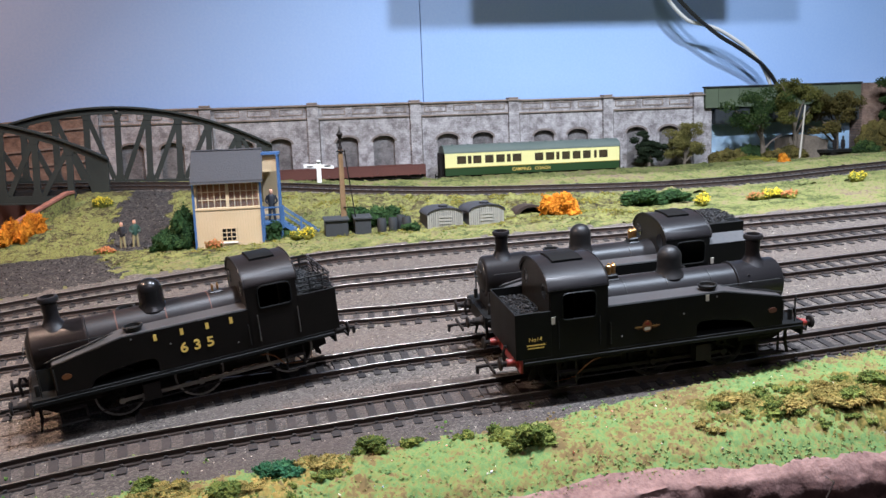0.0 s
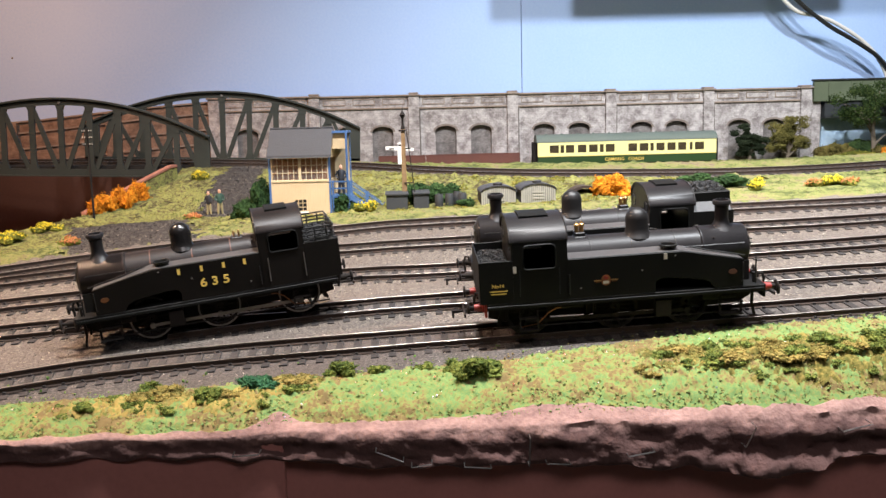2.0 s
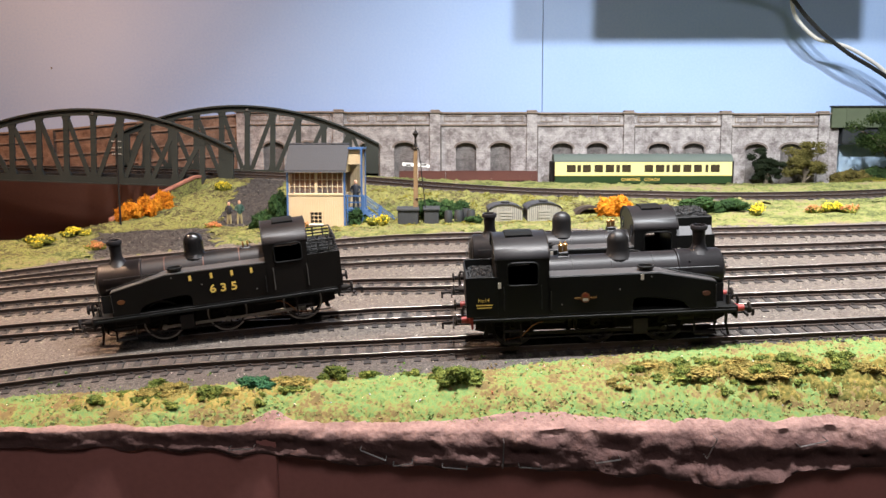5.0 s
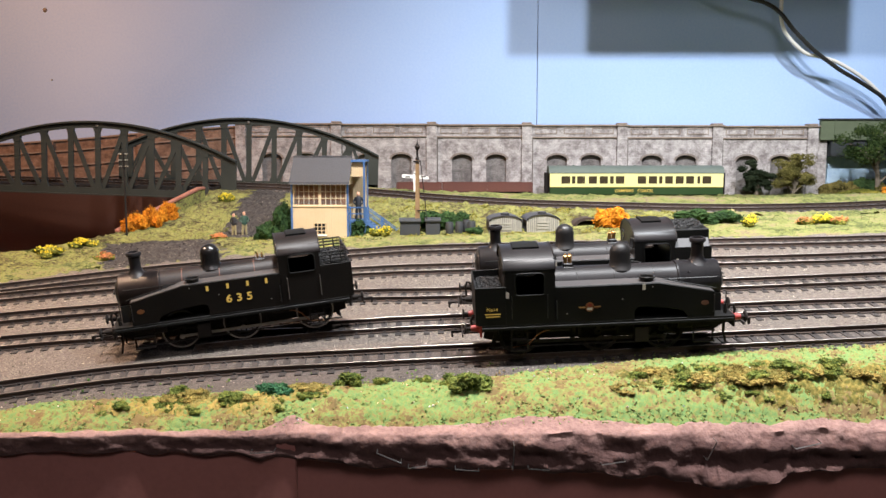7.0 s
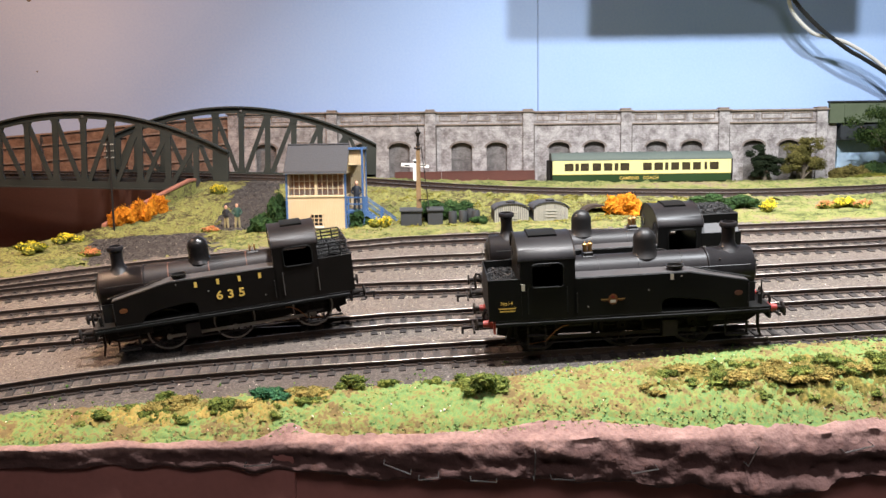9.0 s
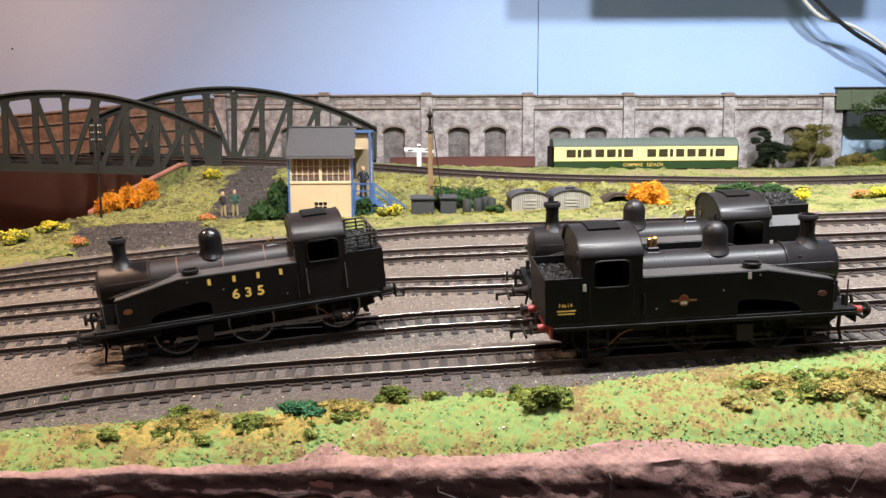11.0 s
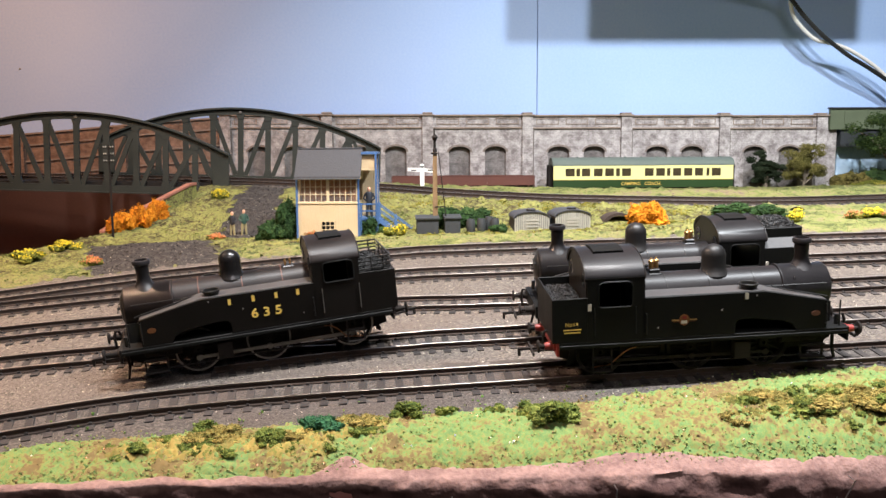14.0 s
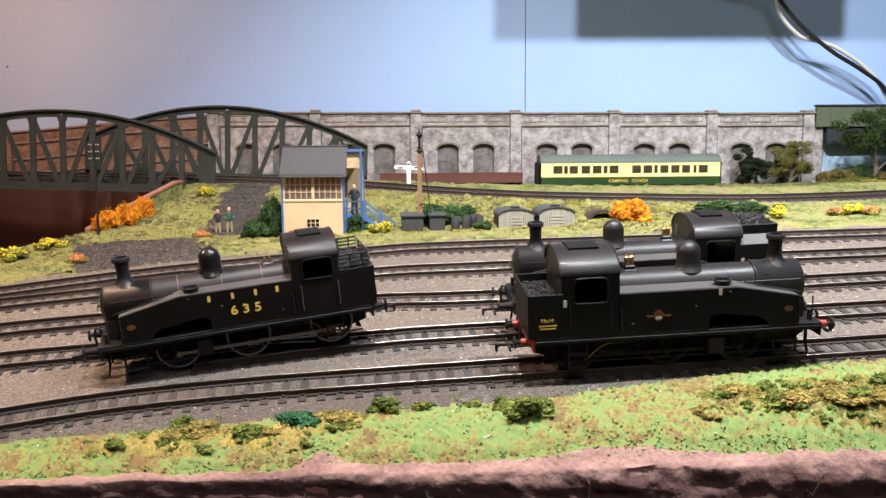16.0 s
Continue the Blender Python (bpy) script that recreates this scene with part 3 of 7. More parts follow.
def tank_engine(m, label, kindof):
    """Six-coupled side tank engine, nose towards +x, rail level z = 0. kindof: 'lined', 'plain' or 'hopper'."""
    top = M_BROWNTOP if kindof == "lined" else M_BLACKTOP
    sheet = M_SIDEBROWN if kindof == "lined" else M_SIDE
    cb = -46.4 if kindof == "plain" else -44.4
    be = -59.4 if kindof != "hopper" else -62.0
    cabup = 1.6 if kindof == "lined" else 0
    loco = empty("tank_engine", m, label, "model locomotive", "tank engines in the yard")
    # running plate and frames
    bm = bmesh.new()
    slab(bm, [(-57, 14.9), (52.4, 14.9), (52.4, 16.0), (-57, 16.0)], "y", -16.6, 16.6)
    for s in (-1, 1):
        slab(bm, [(-57, 13.6), (52.4, 13.6), (52.4, 15.0), (-57, 15.0)], "y", s * 16.6 - 0.35, s * 16.6 + 0.35)
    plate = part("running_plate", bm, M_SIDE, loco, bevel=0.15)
    bm = bmesh.new()
    for s in (-1, 1):
        slab(bm, [(-56, 7), (-46, 4.5), (-30, 6), (0, 5.5), (30, 5.5), (46, 6), (51, 9), (51, 15), (-55, 15)], "y", s * 5.6 - 0.5, s * 5.6 + 0.5)
    slab(bm, [(-50, 8), (48, 8), (48, 15), (-50, 15)], "y", -4.8, 4.8)
    part("main_frame", bm, M_DULL, loco)
    bm = bmesh.new()
    box(bm, -26, 46, -7.9, 7.9, 14.5, 27)
    part("inner_casing", bm, M_DULL, loco)
    # side tanks with a wheel cut-out, sloping forward end
    for s in (-1, 1):
        # low splasher opening, rounded at the cab end and falling towards the nose
        arch = [(9.4, 16.0), (9.4, 19.6), (10.1, 20.9), (11.6, 21.5), (15, 21.5), (22, 20.7), (28, 19.8), (31, 18.6), (32.6, 16.0)]
        outline = [(-26, 16.0)] + arch + [(44.2, 16.0), (44.2, 27.0), (20.0, 32.0), (-26, 32.0)]
        bm = bmesh.new()
        slab(bm, outline, "y", s * 16.6, s * 8.0)
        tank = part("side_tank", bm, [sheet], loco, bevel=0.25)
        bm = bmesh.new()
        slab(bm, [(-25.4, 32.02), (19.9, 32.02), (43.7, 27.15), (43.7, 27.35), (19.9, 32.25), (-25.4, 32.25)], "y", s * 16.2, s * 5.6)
        part("tank_top", bm, M_TANKTOP, tank, "worn tank top, greyed further for the light from above", bevel=0.1)
        bm = bmesh.new()
        turned(bm, [(3.0, 0), (3.0, 1.2), (3.5, 1.4), (3.6, 2.1), (3.2, 2.3), (2.8, 2.1), (2.6, 1.0), (0.3, 0.9)], Matrix.Translation((15.4, s * 12.4, 32.1)), 24)
        part("filler_cap", bm, M_BLACK, tank)
        bm = bmesh.new()
        tube(bm, [(46, s * 12, 27.2), (43, s * 12.4, 28.0), (30, s * 12.6, 30.8), (24, s * 12.6, 32.6)], 0.35, 6)
        part("handrail", bm, M_BLACK, tank)
        for x in (-24.5, 43.6):
            bm = bmesh.new()
            rod(bm, (x, s * 17.3, 18), (x, s * 17.3, 26), 0.25, n=6)
            for z in (18.2, 25.8):
                rod(bm, (x, s * 16.5, z), (x, s * 17.3, z), 0.2, n=5)
            part("grab_rail", bm, M_BLACK, tank)
        # small plates and cock
        bm = bmesh.new()
        turned(bm, [(0.1, 0), (1.7, 0), (1.7, 0.15), (0.1, 0.15)], Matrix.Translation((39.8, s * 16.6, 22.3)) @ Matrix.Rotation(-s * math.pi / 2, 4, "X") @ Matrix.Diagonal((1, 0.62, 1, 1)), 18)
        part("works_plate", bm, M_COPPER if kindof == "lined" else M_LINING, tank, "small dull oval brass plate")
        if kindof != "lined":
            bm = bmesh.new()
            slab(bm, [(12.6, 29.2), (13.9, 29.2), (13.9, 31.6), (12.6, 31.6)], "y", s * 16.55, s * 16.75)
            part("notice_plate", bm, M_PALE, tank, "small pale enamel plate")
        for x, z in ((4, 25.5), (17, 30.4), (-20, 20)):
            bm = bmesh.new()
            turned(bm, [(0.1, 0), (0.35, 0), (0.3, 0.3), (0.1, 0.35)], Matrix.Translation((x, s * 16.6, z)) @ Matrix.Rotation(-s * math.pi / 2, 4, "X"), 8)
            part("rivet", bm, M_STEEL, tank)
    # boiler, smokebox and mountings
    ring = lambda x, r, cz=28.7: [Vector((x, r * math.sin(a), cz + r * math.cos(a))) for a in [2 * math.pi * k / 40 for k in range(40)]]
    bm = bmesh.new()
    loft(bm, [ring(-26, 8.2), ring(30.5, 8.2)])
    boiler = part("boiler", bm, top, loco, sharp=0.9)
    for x in (-14, 2.5, 20):
        bm = bmesh.new()
        loft(bm, [ring(x, 8.22), ring(x + 0.1, 8.32), ring(x + 0.4, 8.32), ring(x + 0.5, 8.22)])
        part("boiler_band", bm, M_LINING if kindof == "lined" else M_BLACK, boiler, "thin red-lined boiler band" if kindof == "lined" else "")
    bm = bmesh.new()
    loft(bm, [ring(30.5, 8.3), ring(30.7, 8.9), ring(31.6, 8.9), ring(31.8, 8.7), ring(49.0, 8.7), ring(49.6, 8.3), ring(50.0, 7.4)])
    for a in (-0.95, -1.25):
        rod(bm, (35, 8.75 * math.sin(a), 28.7 + 8.75 * math.cos(a)), (35.6, 9.1 * math.sin(a), 28.7 + 9.1 * math.cos(a)), 0.3, n=6)
    smokebox = part("smokebox", bm, top, loco, sharp=0.9)
    bm = bmesh.new()
    loft(bm, [ring(49.8, 6.9), ring(50.3, 6.7), ring(51.2, 4.8), ring(51.6, 2.4), ring(51.7, 0.5)])
    door = part("smokebox_door", bm, M_BLACK, smokebox, sharp=0.9)
    bm = bmesh.new()
    rod(bm, (51.3, 0, 28.7), (53.0, 0, 28.7), 0.5, n=8)
    rod(bm, (52.7, -2.6, 29.7), (52.7, 2.6, 27.7), 0.3, n=6)
    rod(bm, (51.4, -5.2, 31.9), (51.4, 5.2, 31.9), 0.3, n=6)
    part("door_handle", bm, M_BLACK, door)
    for s in (-1, 1):
        bm = bmesh.new()
        rod(bm, (-24, s * 9.3, 31.6), (47, s * 9.3, 31.6), 0.28, n=6)
        for x in (-12, 4, 20, 34, 46):
            rod(bm, (x, s * 7.9, 31.4), (x, s * 9.5, 31.6), 0.25, n=5)
        part("boiler_handrail", bm, M_BLACK, boiler)
    bm = bmesh.new()
    slab(bm, [(40, -8.6), (49.4, -8.6), (49.4, 8.6), (40, 8.6)], "z", 16, 24)
    part("saddle", bm, M_BLACK, smokebox)
    bm = bmesh.new()
    turned(bm, [(5.4, 35.6), (4.3, 36.9), (3.3, 38.0), (2.75, 39.6), (2.6, 41.6), (2.8, 45.3), (3.1, 45.6), (3.55, 45.9), (3.65, 46.9), (3.3, 47.6), (2.6, 47.7), (2.3, 46.0), (2.1, 41.0)], Matrix.Translation((41, 0, 0)), 32)
    part("chimney", bm, M_BLACKTOP, loco, sharp=0.7)
    bm = bmesh.new()
    prof = [(6.0, 35.3), (5.3, 36.4), (4.75, 37.4)] + [(4.55, 39.0), (4.55, 42.6)] + [(4.55 * math.cos(a), 42.6 + 4.4 * math.sin(a)) for a in [math.pi / 2 * k / 8 for k in range(1, 8)]] + [(0.2, 47.0)]
    turned(bm, prof, Matrix.Translation((6.4, 0, 0)), 32)
    part("dome", bm, M_DOME if kindof != "lined" else M_GLOSS, loco, sharp=1.0)
    bm = bmesh.new()
    if kindof != "lined":
        box(bm, -19.2, -15.0, -2.2, 2.2, 36.1, 38.7)
    box(bm, -19.6, -14.6, -2.5, 2.5, 36.1, 37.1)
    base = part("safety_valve_base", bm, M_BLACK, loco, bevel=0.3)
    for y in (-1.2, 1.2):
        bm = bmesh.new()
        turned(bm, [(0.35, 38.4), (0.4, 41.0), (0.55, 41.3), (0.2, 42.4)] if kindof == "lined" else [(0.9, 41.2), (0.9, 43.4), (1.15, 43.6), (1.1, 44.4), (0.5, 44.8), (0.45, 45.4), (0.1, 45.5)], Matrix.Translation((-17.1 + y * 0.9, y * 0.4, -2.6)), 14)
        part("safety_valve", bm, M_BRASS, base, "small brass safety valve")
    # cab
    roofz = lambda y: 39.8 + 7.9 * max(0, 1 - abs(y / 16.68) ** 2.25) ** 0.56
    for s in (-1, 1):
        bm = bmesh.new()
        x0, x1, z0, z1 = -42.2, -29.6, 29.0 + cabup * 1.3, 38.6 + cabup * 0.6
        r = 1.9
        hole = [(x1 - r + r * math.cos(a), z1 - r + r * math.sin(a)) for a in (0, 0.8, 1.57)] + [(x0 + r - r * math.sin(a), z1 - r + r * math.cos(a)) for a in (0, 0.8, 1.57)] + [(x0, z0 + 0.9), (x0 + 0.9, z0), (x1 - 0.9, z0), (x1, z0 + 0.9)]
        outer = [(-25.0, 34.5), (-25.0, 40.6), (-30, 40.6), (-40, 40.6), (cb, 40.6), (cb, 34.5), (cb, 16.0), (-41, 16.0), (-30, 16.0), (-25.0, 16.0)]
        for y in (s * 16.6, s * 16.0):
            hv = [bm.verts.new((a, y, b)) for a, b in hole]
            ov = [bm.verts.new((a, y, b)) for a, b in outer]
            for i in range(10):
                j = (i + 1) % 10
                bm.faces.new((ov[i], ov[j], hv[j], hv[i]))
        bm.verts.ensure_lookup_table()
        for o in (0, 10):
            for i in range(10):
                j = (i + 1) % 10
                bm.faces.new((bm.verts[o + i], bm.verts[o + j], bm.verts[20 + o + j], bm.verts[20 + o + i]))
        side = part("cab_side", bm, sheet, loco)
        bm = bmesh.new()
        tube(bm, [(a, s * 16.7, b) for a, b in hole + hole[:1]], 0.32, 6)
        part("window_beading", bm, M_SIDE, side)
        for x in (-43.9, -28.4):
            bm = bmesh.new()
            rod(bm, (x, s * 17.1, 18.5), (x, s * 17.1, 29), 0.22, n=6)
            part("grab_rail", bm, M_STEEL if kindof == "lined" else M_BLACK, side)
        if kindof != "lined":
            bm = bmesh.new()
            slab(bm, [(-46.3, 28.0), (-45.0, 28.0), (-45.0, 30.6), (-46.3, 30.6)], "y", s * 16.55, s * 16.8)
            part("notice_plate", bm, M_PALE, side, "small pale enamel plate")
    def wall(xa, xb, top_in=0.3, name="cab_front", holes=True):
        bm = bmesh.new()
        pts = [(-16.0, 16), (16.0, 16)] + [(y, roofz(y) - 0.5) for y in np.linspace(16.0, -16.0, 17)]
        slab(bm, pts, "x", xa, xb)
        w = part(name, bm, M_BLACK, loco)
        for s in (-1, 1):
            bm = bmesh.new()
            turned(bm, [(0.1, 0), (2.6, 0), (2.9, 0.15), (2.9, -0.15), (2.6, -0.2)], Matrix.Translation((xb + 0.1, s * 10.6, 38.6)) @ Matrix.Rotation(math.pi / 2, 4, "Y"), 16)
            part("spectacle", bm, M_GLASS, w, "round dark cab window")
        return w
    wall(-25.6, -25.0)
    wall(cb + 0.2, cb - 0.4, name="cab_back")
    bm = bmesh.new()
    ys = [-16.66 * math.cos(math.pi * k / 40) for k in range(41)]
    rings = []
    for x in (cb - 1.0, cb - 0.5, -25.1, -24.7):
        e = 0.35 if x in (cb - 1.0, -24.7) else 0
        rings.append([Vector((x, y, roofz(y) - e)) for y in ys] + [Vector((x, y * 0.965, roofz(y) - 0.9)) for y in ys[::-1]])
    loft(bm, rings)
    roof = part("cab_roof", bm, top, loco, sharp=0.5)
    bm = bmesh.new()
    span = np.linspace(-6.4, 6.4, 11)
    loft(bm, [[Vector((x, y, roofz(y) + k)) for x, k in ((cb + 4.2, -0.2), (-30.4, -0.2), (-30.6, 0.85), (cb + 4.4, 0.85))] for y in span])
    part("roof_hatch", bm, M_SIDE, roof, "flat sliding hatch on the cab roof")
    for x in (cb - 0.9, -24.9):
        bm = bmesh.new()
        tube(bm, [(x, y, roofz(y) + 0.05) for y in ys], 0.28, 5)
        part("roof_rib", bm, M_DOME, roof)
    # bunker
    bm = bmesh.new()
    hi = {"lined": 33.0, "plain": 33.0, "hopper": 36.5}[kindof]
    for s in (-1, 1):
        slab(bm, [(cb, 16.0), (be + 0.8, 16.0), (be, 17.5), (be, hi), (cb, hi)], "y", s * 16.0, s * 16.6)
    slab(bm, [(-16.6, 16.0), (16.6, 16.0), (16.6, hi), (-16.6, hi)], "x", be - 0.2, be + 0.4)
    slab(bm, [(-16.0, 16.0), (16.0, 16.0), (16.0, 28.0), (-16.0, 28.0)], "x", be + 0.4, cb - 0.6)
    bunker = part("bunker", bm, sheet, loco, bevel=0.12)
    if kindof == "hopper":
        for s in (-1, 1):
            bm = bmesh.new()
            loft(bm, [[Vector((x, s * 16.5, 36.5)), Vector((x, s * 16.0, 36.5)), Vector((x, s * 13.4, 40.0)), Vector((x, s * 13.8, 40.3))] for x in (be + 1, cb - 0.2)])
            part("hopper_plate", bm, M_GREYLIT, bunker, "sloping bunker plate greyed for the light it catches")
        bm = bmesh.new()
        box(bm, be + 0.4, cb - 0.4, -13.6, 13.6, 34, 44.4)
        part("hopper_box", bm, M_SIDE, bunker, bevel=0.2)
    # coal heap
    bm = bmesh.new()
    zc = {"lined": 32.8, "plain": 28.6, "hopper": 43.4}[kindof]
    w = 12.4 if kindof == "hopper" else 15.6
    nx, ny = 12, 26
    g = [[bm.verts.new((be + 0.6 + (cb - be - 1.4) * i / nx, -w + 2 * w * j / ny, zc + 1.3 * rough_noise(i * 7.7, j * 7.7, 5) + 1.1 * math.sin(math.pi * j / ny) + 0.8 * math.sin(math.pi * i / nx))) for j in range(ny + 1)] for i in range(nx + 1)]
    for i in range(nx):
        for j in range(ny):
            bm.faces.new((g[i][j], g[i + 1][j], g[i + 1][j + 1], g[i][j + 1]))
    rnd = random.Random(5)
    for k in range(420):
        c = Vector((rnd.uniform(be + 1.4, cb - 1), rnd.uniform(-w + 0.8, w - 0.8), zc + 1.2))
        c.z += 0.1 + 0.9 * math.sin(math.pi * (c.y + w) / 2 / w)
        q = Euler((rnd.random() * 6, rnd.random() * 6, 0)).to_matrix().to_4x4()
        a = rnd.uniform(0.2, 0.45)
        box(bm, -a, a, -a * 0.8, a * 0.8, -a * 0.7, a * 0.7, Matrix.Translation(c) @ q)
    part("coal", bm, M_COAL, bunker, "heap of black coal", sharp=0.3)
    if kindof == "lined":
        for z in (34.3, 35.9, 37.5, 39.1):
            bm = bmesh.new()
            tube(bm, [(cb - 0.2, -16.2, z), (-57.8, -16.2, z), (-58.3, -15.6, z), (-58.3, 15.6, z), (-57.8, 16.2, z), (cb - 0.2, 16.2, z)], 0.36, 6)
            part("coal_rail", bm, M_BLACK, bunker)
        bm = bmesh.new()
        for x, y in ((-50, -16.2), (-55, -16.2), (-58.3, -8), (-58.3, 0), (-58.3, 8), (-50, 16.2), (-55, 16.2)):
            rod(bm, (x, y, 32.5), (x, y, 39.3), 0.35, n=6)
        part("rail_post", bm, M_BLACK, bunker)
    bm = bmesh.new()
    for y in (-12.5, -8):
        rod(bm, (-59.2, y, 18), (-59.2, y, 28), 0.22, n=6)
    rod(bm, (-59.3, 6, 22), (-59.3, 13, 22), 0.25, n=6)
    part("lamp_iron", bm, M_BLACK, bunker)
    # wheels, rods and brakes
    for x in (23.6, -5.0, -40.2):
        for s in (-1, 1):
            wheel(loco, x, s, kindof == "lined")
        bm = bmesh.new()
        rod(bm, (x, -7.5, 9.2), (x, 7.5, 9.2), 1.0, n=10)
        part("axle", bm, M_DULL, loco)
    for s in (-1, 1):
        bm = bmesh.new()
        z = 9.2 - 3.2
        for a, b in ((23.6, -5.0), (-5.0, -40.2)):
            slab(bm, [(a, z - 0.7), (b, z - 0.7), (b, z + 0.7), (a, z + 0.7)], "y", s * 9.8, s * 10.4)
        for x in (23.6, -5.0, -40.2):
            rod(bm, (x, s * 9.4, z), (x, s * 10.9, z), 1.25, n=12)
        part("coupling_rod", bm, M_STEEL if kindof == "lined" else M_DULL, loco)
        bm = bmesh.new()
        rod(bm, (-53, s * 11.5, 4.3), (44, s * 11.5, 4.3), 0.3, n=6)
        for x in (11.5, -17.5, -52.5):
            slab(bm, [(x, 4), (x + 1.8, 5), (x + 2.6, 9.5), (x + 1.8, 14), (x + 0.6, 14), (x + 1.0, 9), (x - 0.4, 5)], "y", s * 8.0 - 0.6, s * 8.0 + 0.6)
        part("brake_gear", bm, M_DULL, loco)
        bm = bmesh.new()
        box(bm, 10, 16, s * 11, s * 15, 5.5, 12)
        for x in (35.5, 44):
            box(bm, x, x + 0.8, s * 13.4, s * 13.8, 4, 15)
        box(bm, 35.5, 44.8, s * 12.6, s * 15.6, 4.0, 4.5)
        box(bm, 35.5, 44.8, s * 12.8, s * 15.2, 9.0, 9.5)
        part("step", bm, M_DULL, loco)
        bm = bmesh.new()
        for x in (-44.5, -37.5):
            box(bm, x, x + 0.6, s * 15.4, s * 15.8, 3.6, 14)
        box(bm, -44.5, -37, s * 13.6, s * 16.4, 3.6, 4.1)
        box(bm, -44.5, -37, s * 13.8, s * 16.2, 8.6, 9.1)
        part("cab_step", bm, M_DULL, loco)
        bm = bmesh.new()
        tube(bm, [(-24, s * 14.5, 13), (-30, s * 15.2, 12.2), (-33, s * 15.2, 10.5), (-37, s * 13, 5.5), (-44, s * 12, 4.2)], 0.26, 6)
        part("injector_pipe", bm, M_COPPER, loco, "thin copper injector pipe")
        bm = bmesh.new()
        rod(bm, (-19, s * 14.2, 12.6), (-29, s * 14.2, 12.6), 1.0, n=8)
        part("injector", bm, M_DULL, loco)
        bm = bmesh.new()
        rod(bm, (30, s * 8, 11), (44, s * 8, 11.5), 2.6, n=12)
        part("cylinder", bm, M_DULL, loco)
    # buffer beams, buffers and couplings
    for e, x in ((1, 52.4), (-1, -57.0)):
        bm = bmesh.new()
        box(bm, x, x + e * 0.9, -16, 16, 10.6, 16.0)
        beam = part("buffer_beam", bm, M_DULL if kindof == "lined" else (M_RED if e < 0 else M_SIDE), loco, "red-painted buffer beam" if e < 0 and kindof != "lined" else "", bevel=0.1)
        for s in (-1, 1):
            bm = bmesh.new()
            m2 = Matrix.Translation((x + e * 0.9, s * 11.3, 13.6)) @ Matrix.Rotation(e * math.pi / 2, 4, "Y")
            turned(bm, [(2.2, 0), (2.2, 0.5), (1.7, 0.9), (1.35, 3.6), (1.35, 3.9)], m2, 16)
            buf = part("buffer", bm, M_RED if kindof == "plain" or (kindof == "hopper" and e < 0) else M_DULL, beam, "red buffer housing" if kindof == "plain" else "")
            bm = bmesh.new()
            turned(bm, [(0.8, 3.8), (0.8, 5.6), (2.3, 5.8), (2.5, 6.2), (2.2, 6.6), (0.2, 6.8)], m2, 18)
            part("buffer_head", bm, M_DULL, buf)
        # hook coupling
        bm = bmesh.new()
        x2 = x + e * 0.9
        slab(bm, [(x2 - e * 6, 8.6), (x2 + e * 12.5, 8.6), (x2 + e * 12.5, 9.4), (x2 - e * 6, 9.4)], "y", -0.7, 0.7)
        slab(bm, [(x2 + e * 10.6, 9.2), (x2 + e * 12.5, 9.2), (x2 + e * 12.5, 6.6), (x2 + e * 11.6, 6.2), (x2 + e * 11.4, 8.4), (x2 + e * 10.6, 8.4)], "y", -0.7, 0.7)
        slab(bm, [(x2 + e * 7, 8.3), (x2 + e * 7.7, 8.3), (x2 + e * 7.7, 9.5), (x2 + e * 7, 9.5)], "y", -7.2, 7.2)
        slab(bm, [(x2 - e * 2, 8.0), (x2 + e * 7.4, 8.0), (x2 + e * 7.4, 8.7), (x2 - e * 2, 8.7)], "y", -1.6, 1.6)
        part("coupling", bm, M_DULL, loco, "black bar and hook coupling")
        bm = bmesh.new()
        tube(bm, [(x2 + e * 0.6, -5.4, 15.8), (x2 + e * 1.2, -5.6, 17.6), (x2 + e * 2.6, -5.6, 17.8), (x2 + e * 3.4, -5.6, 15.5), (x2 + e * 3.0, -5.6, 11.0)], 0.6, 7)
        part("brake_hose", bm, M_DULL, loco)
        if e > 0:
            for s in (-1, 1):
                bm = bmesh.new()
                slab(bm, [(50.5, 15), (51.6, 15), (51.4, 6), (52.4, 1.2), (51.6, 1.2), (50.4, 6)], "y", s * 8.2 - 0.5, s * 8.2 + 0.5)
                part("guard_iron", bm, M_DULL, loco)
                bm = bmesh.new()
                rod(bm, (50.2, s * 12, 16), (50.2, s * 12, 20), 0.9, n=10)
                rod(bm, (48.8, s * 16.9, 17), (48.8, s * 16.9, 27), 0.3, n=6)
                part("sand_pipe", bm, M_BLACK, loco)
    return loco


def stand(s):
    return Matrix(((1, 0, 0, 0), (0, 0, -1, 0), (0, 1, 0, 0), (0, 0, 0, 1))) if s < 0 else Matrix(((-1, 0, 0, 0), (0, 0, 1, 0), (0, 1, 0, 0), (0, 0, 0, 1)))


ENGINE_B = tank_engine(yard(139.8, 304.6, 0, 0.6), "black tank engine with red buffer beams and a gold emblem", "plain")
ENGINE_C = tank_engine(yard(134.5, 351.6, 0, 180.0), "black tank engine with a hopper bunker, its sloping plates greyed for caught light", "hopper")
ENGINE_A = tank_engine(yard(-38.0, 340.2, 0.4, 193.2) @ pose(0, 0, 0, 0, 2.3, 0), "weathered black tank engine with gold lettering and open coal rails", "lined")
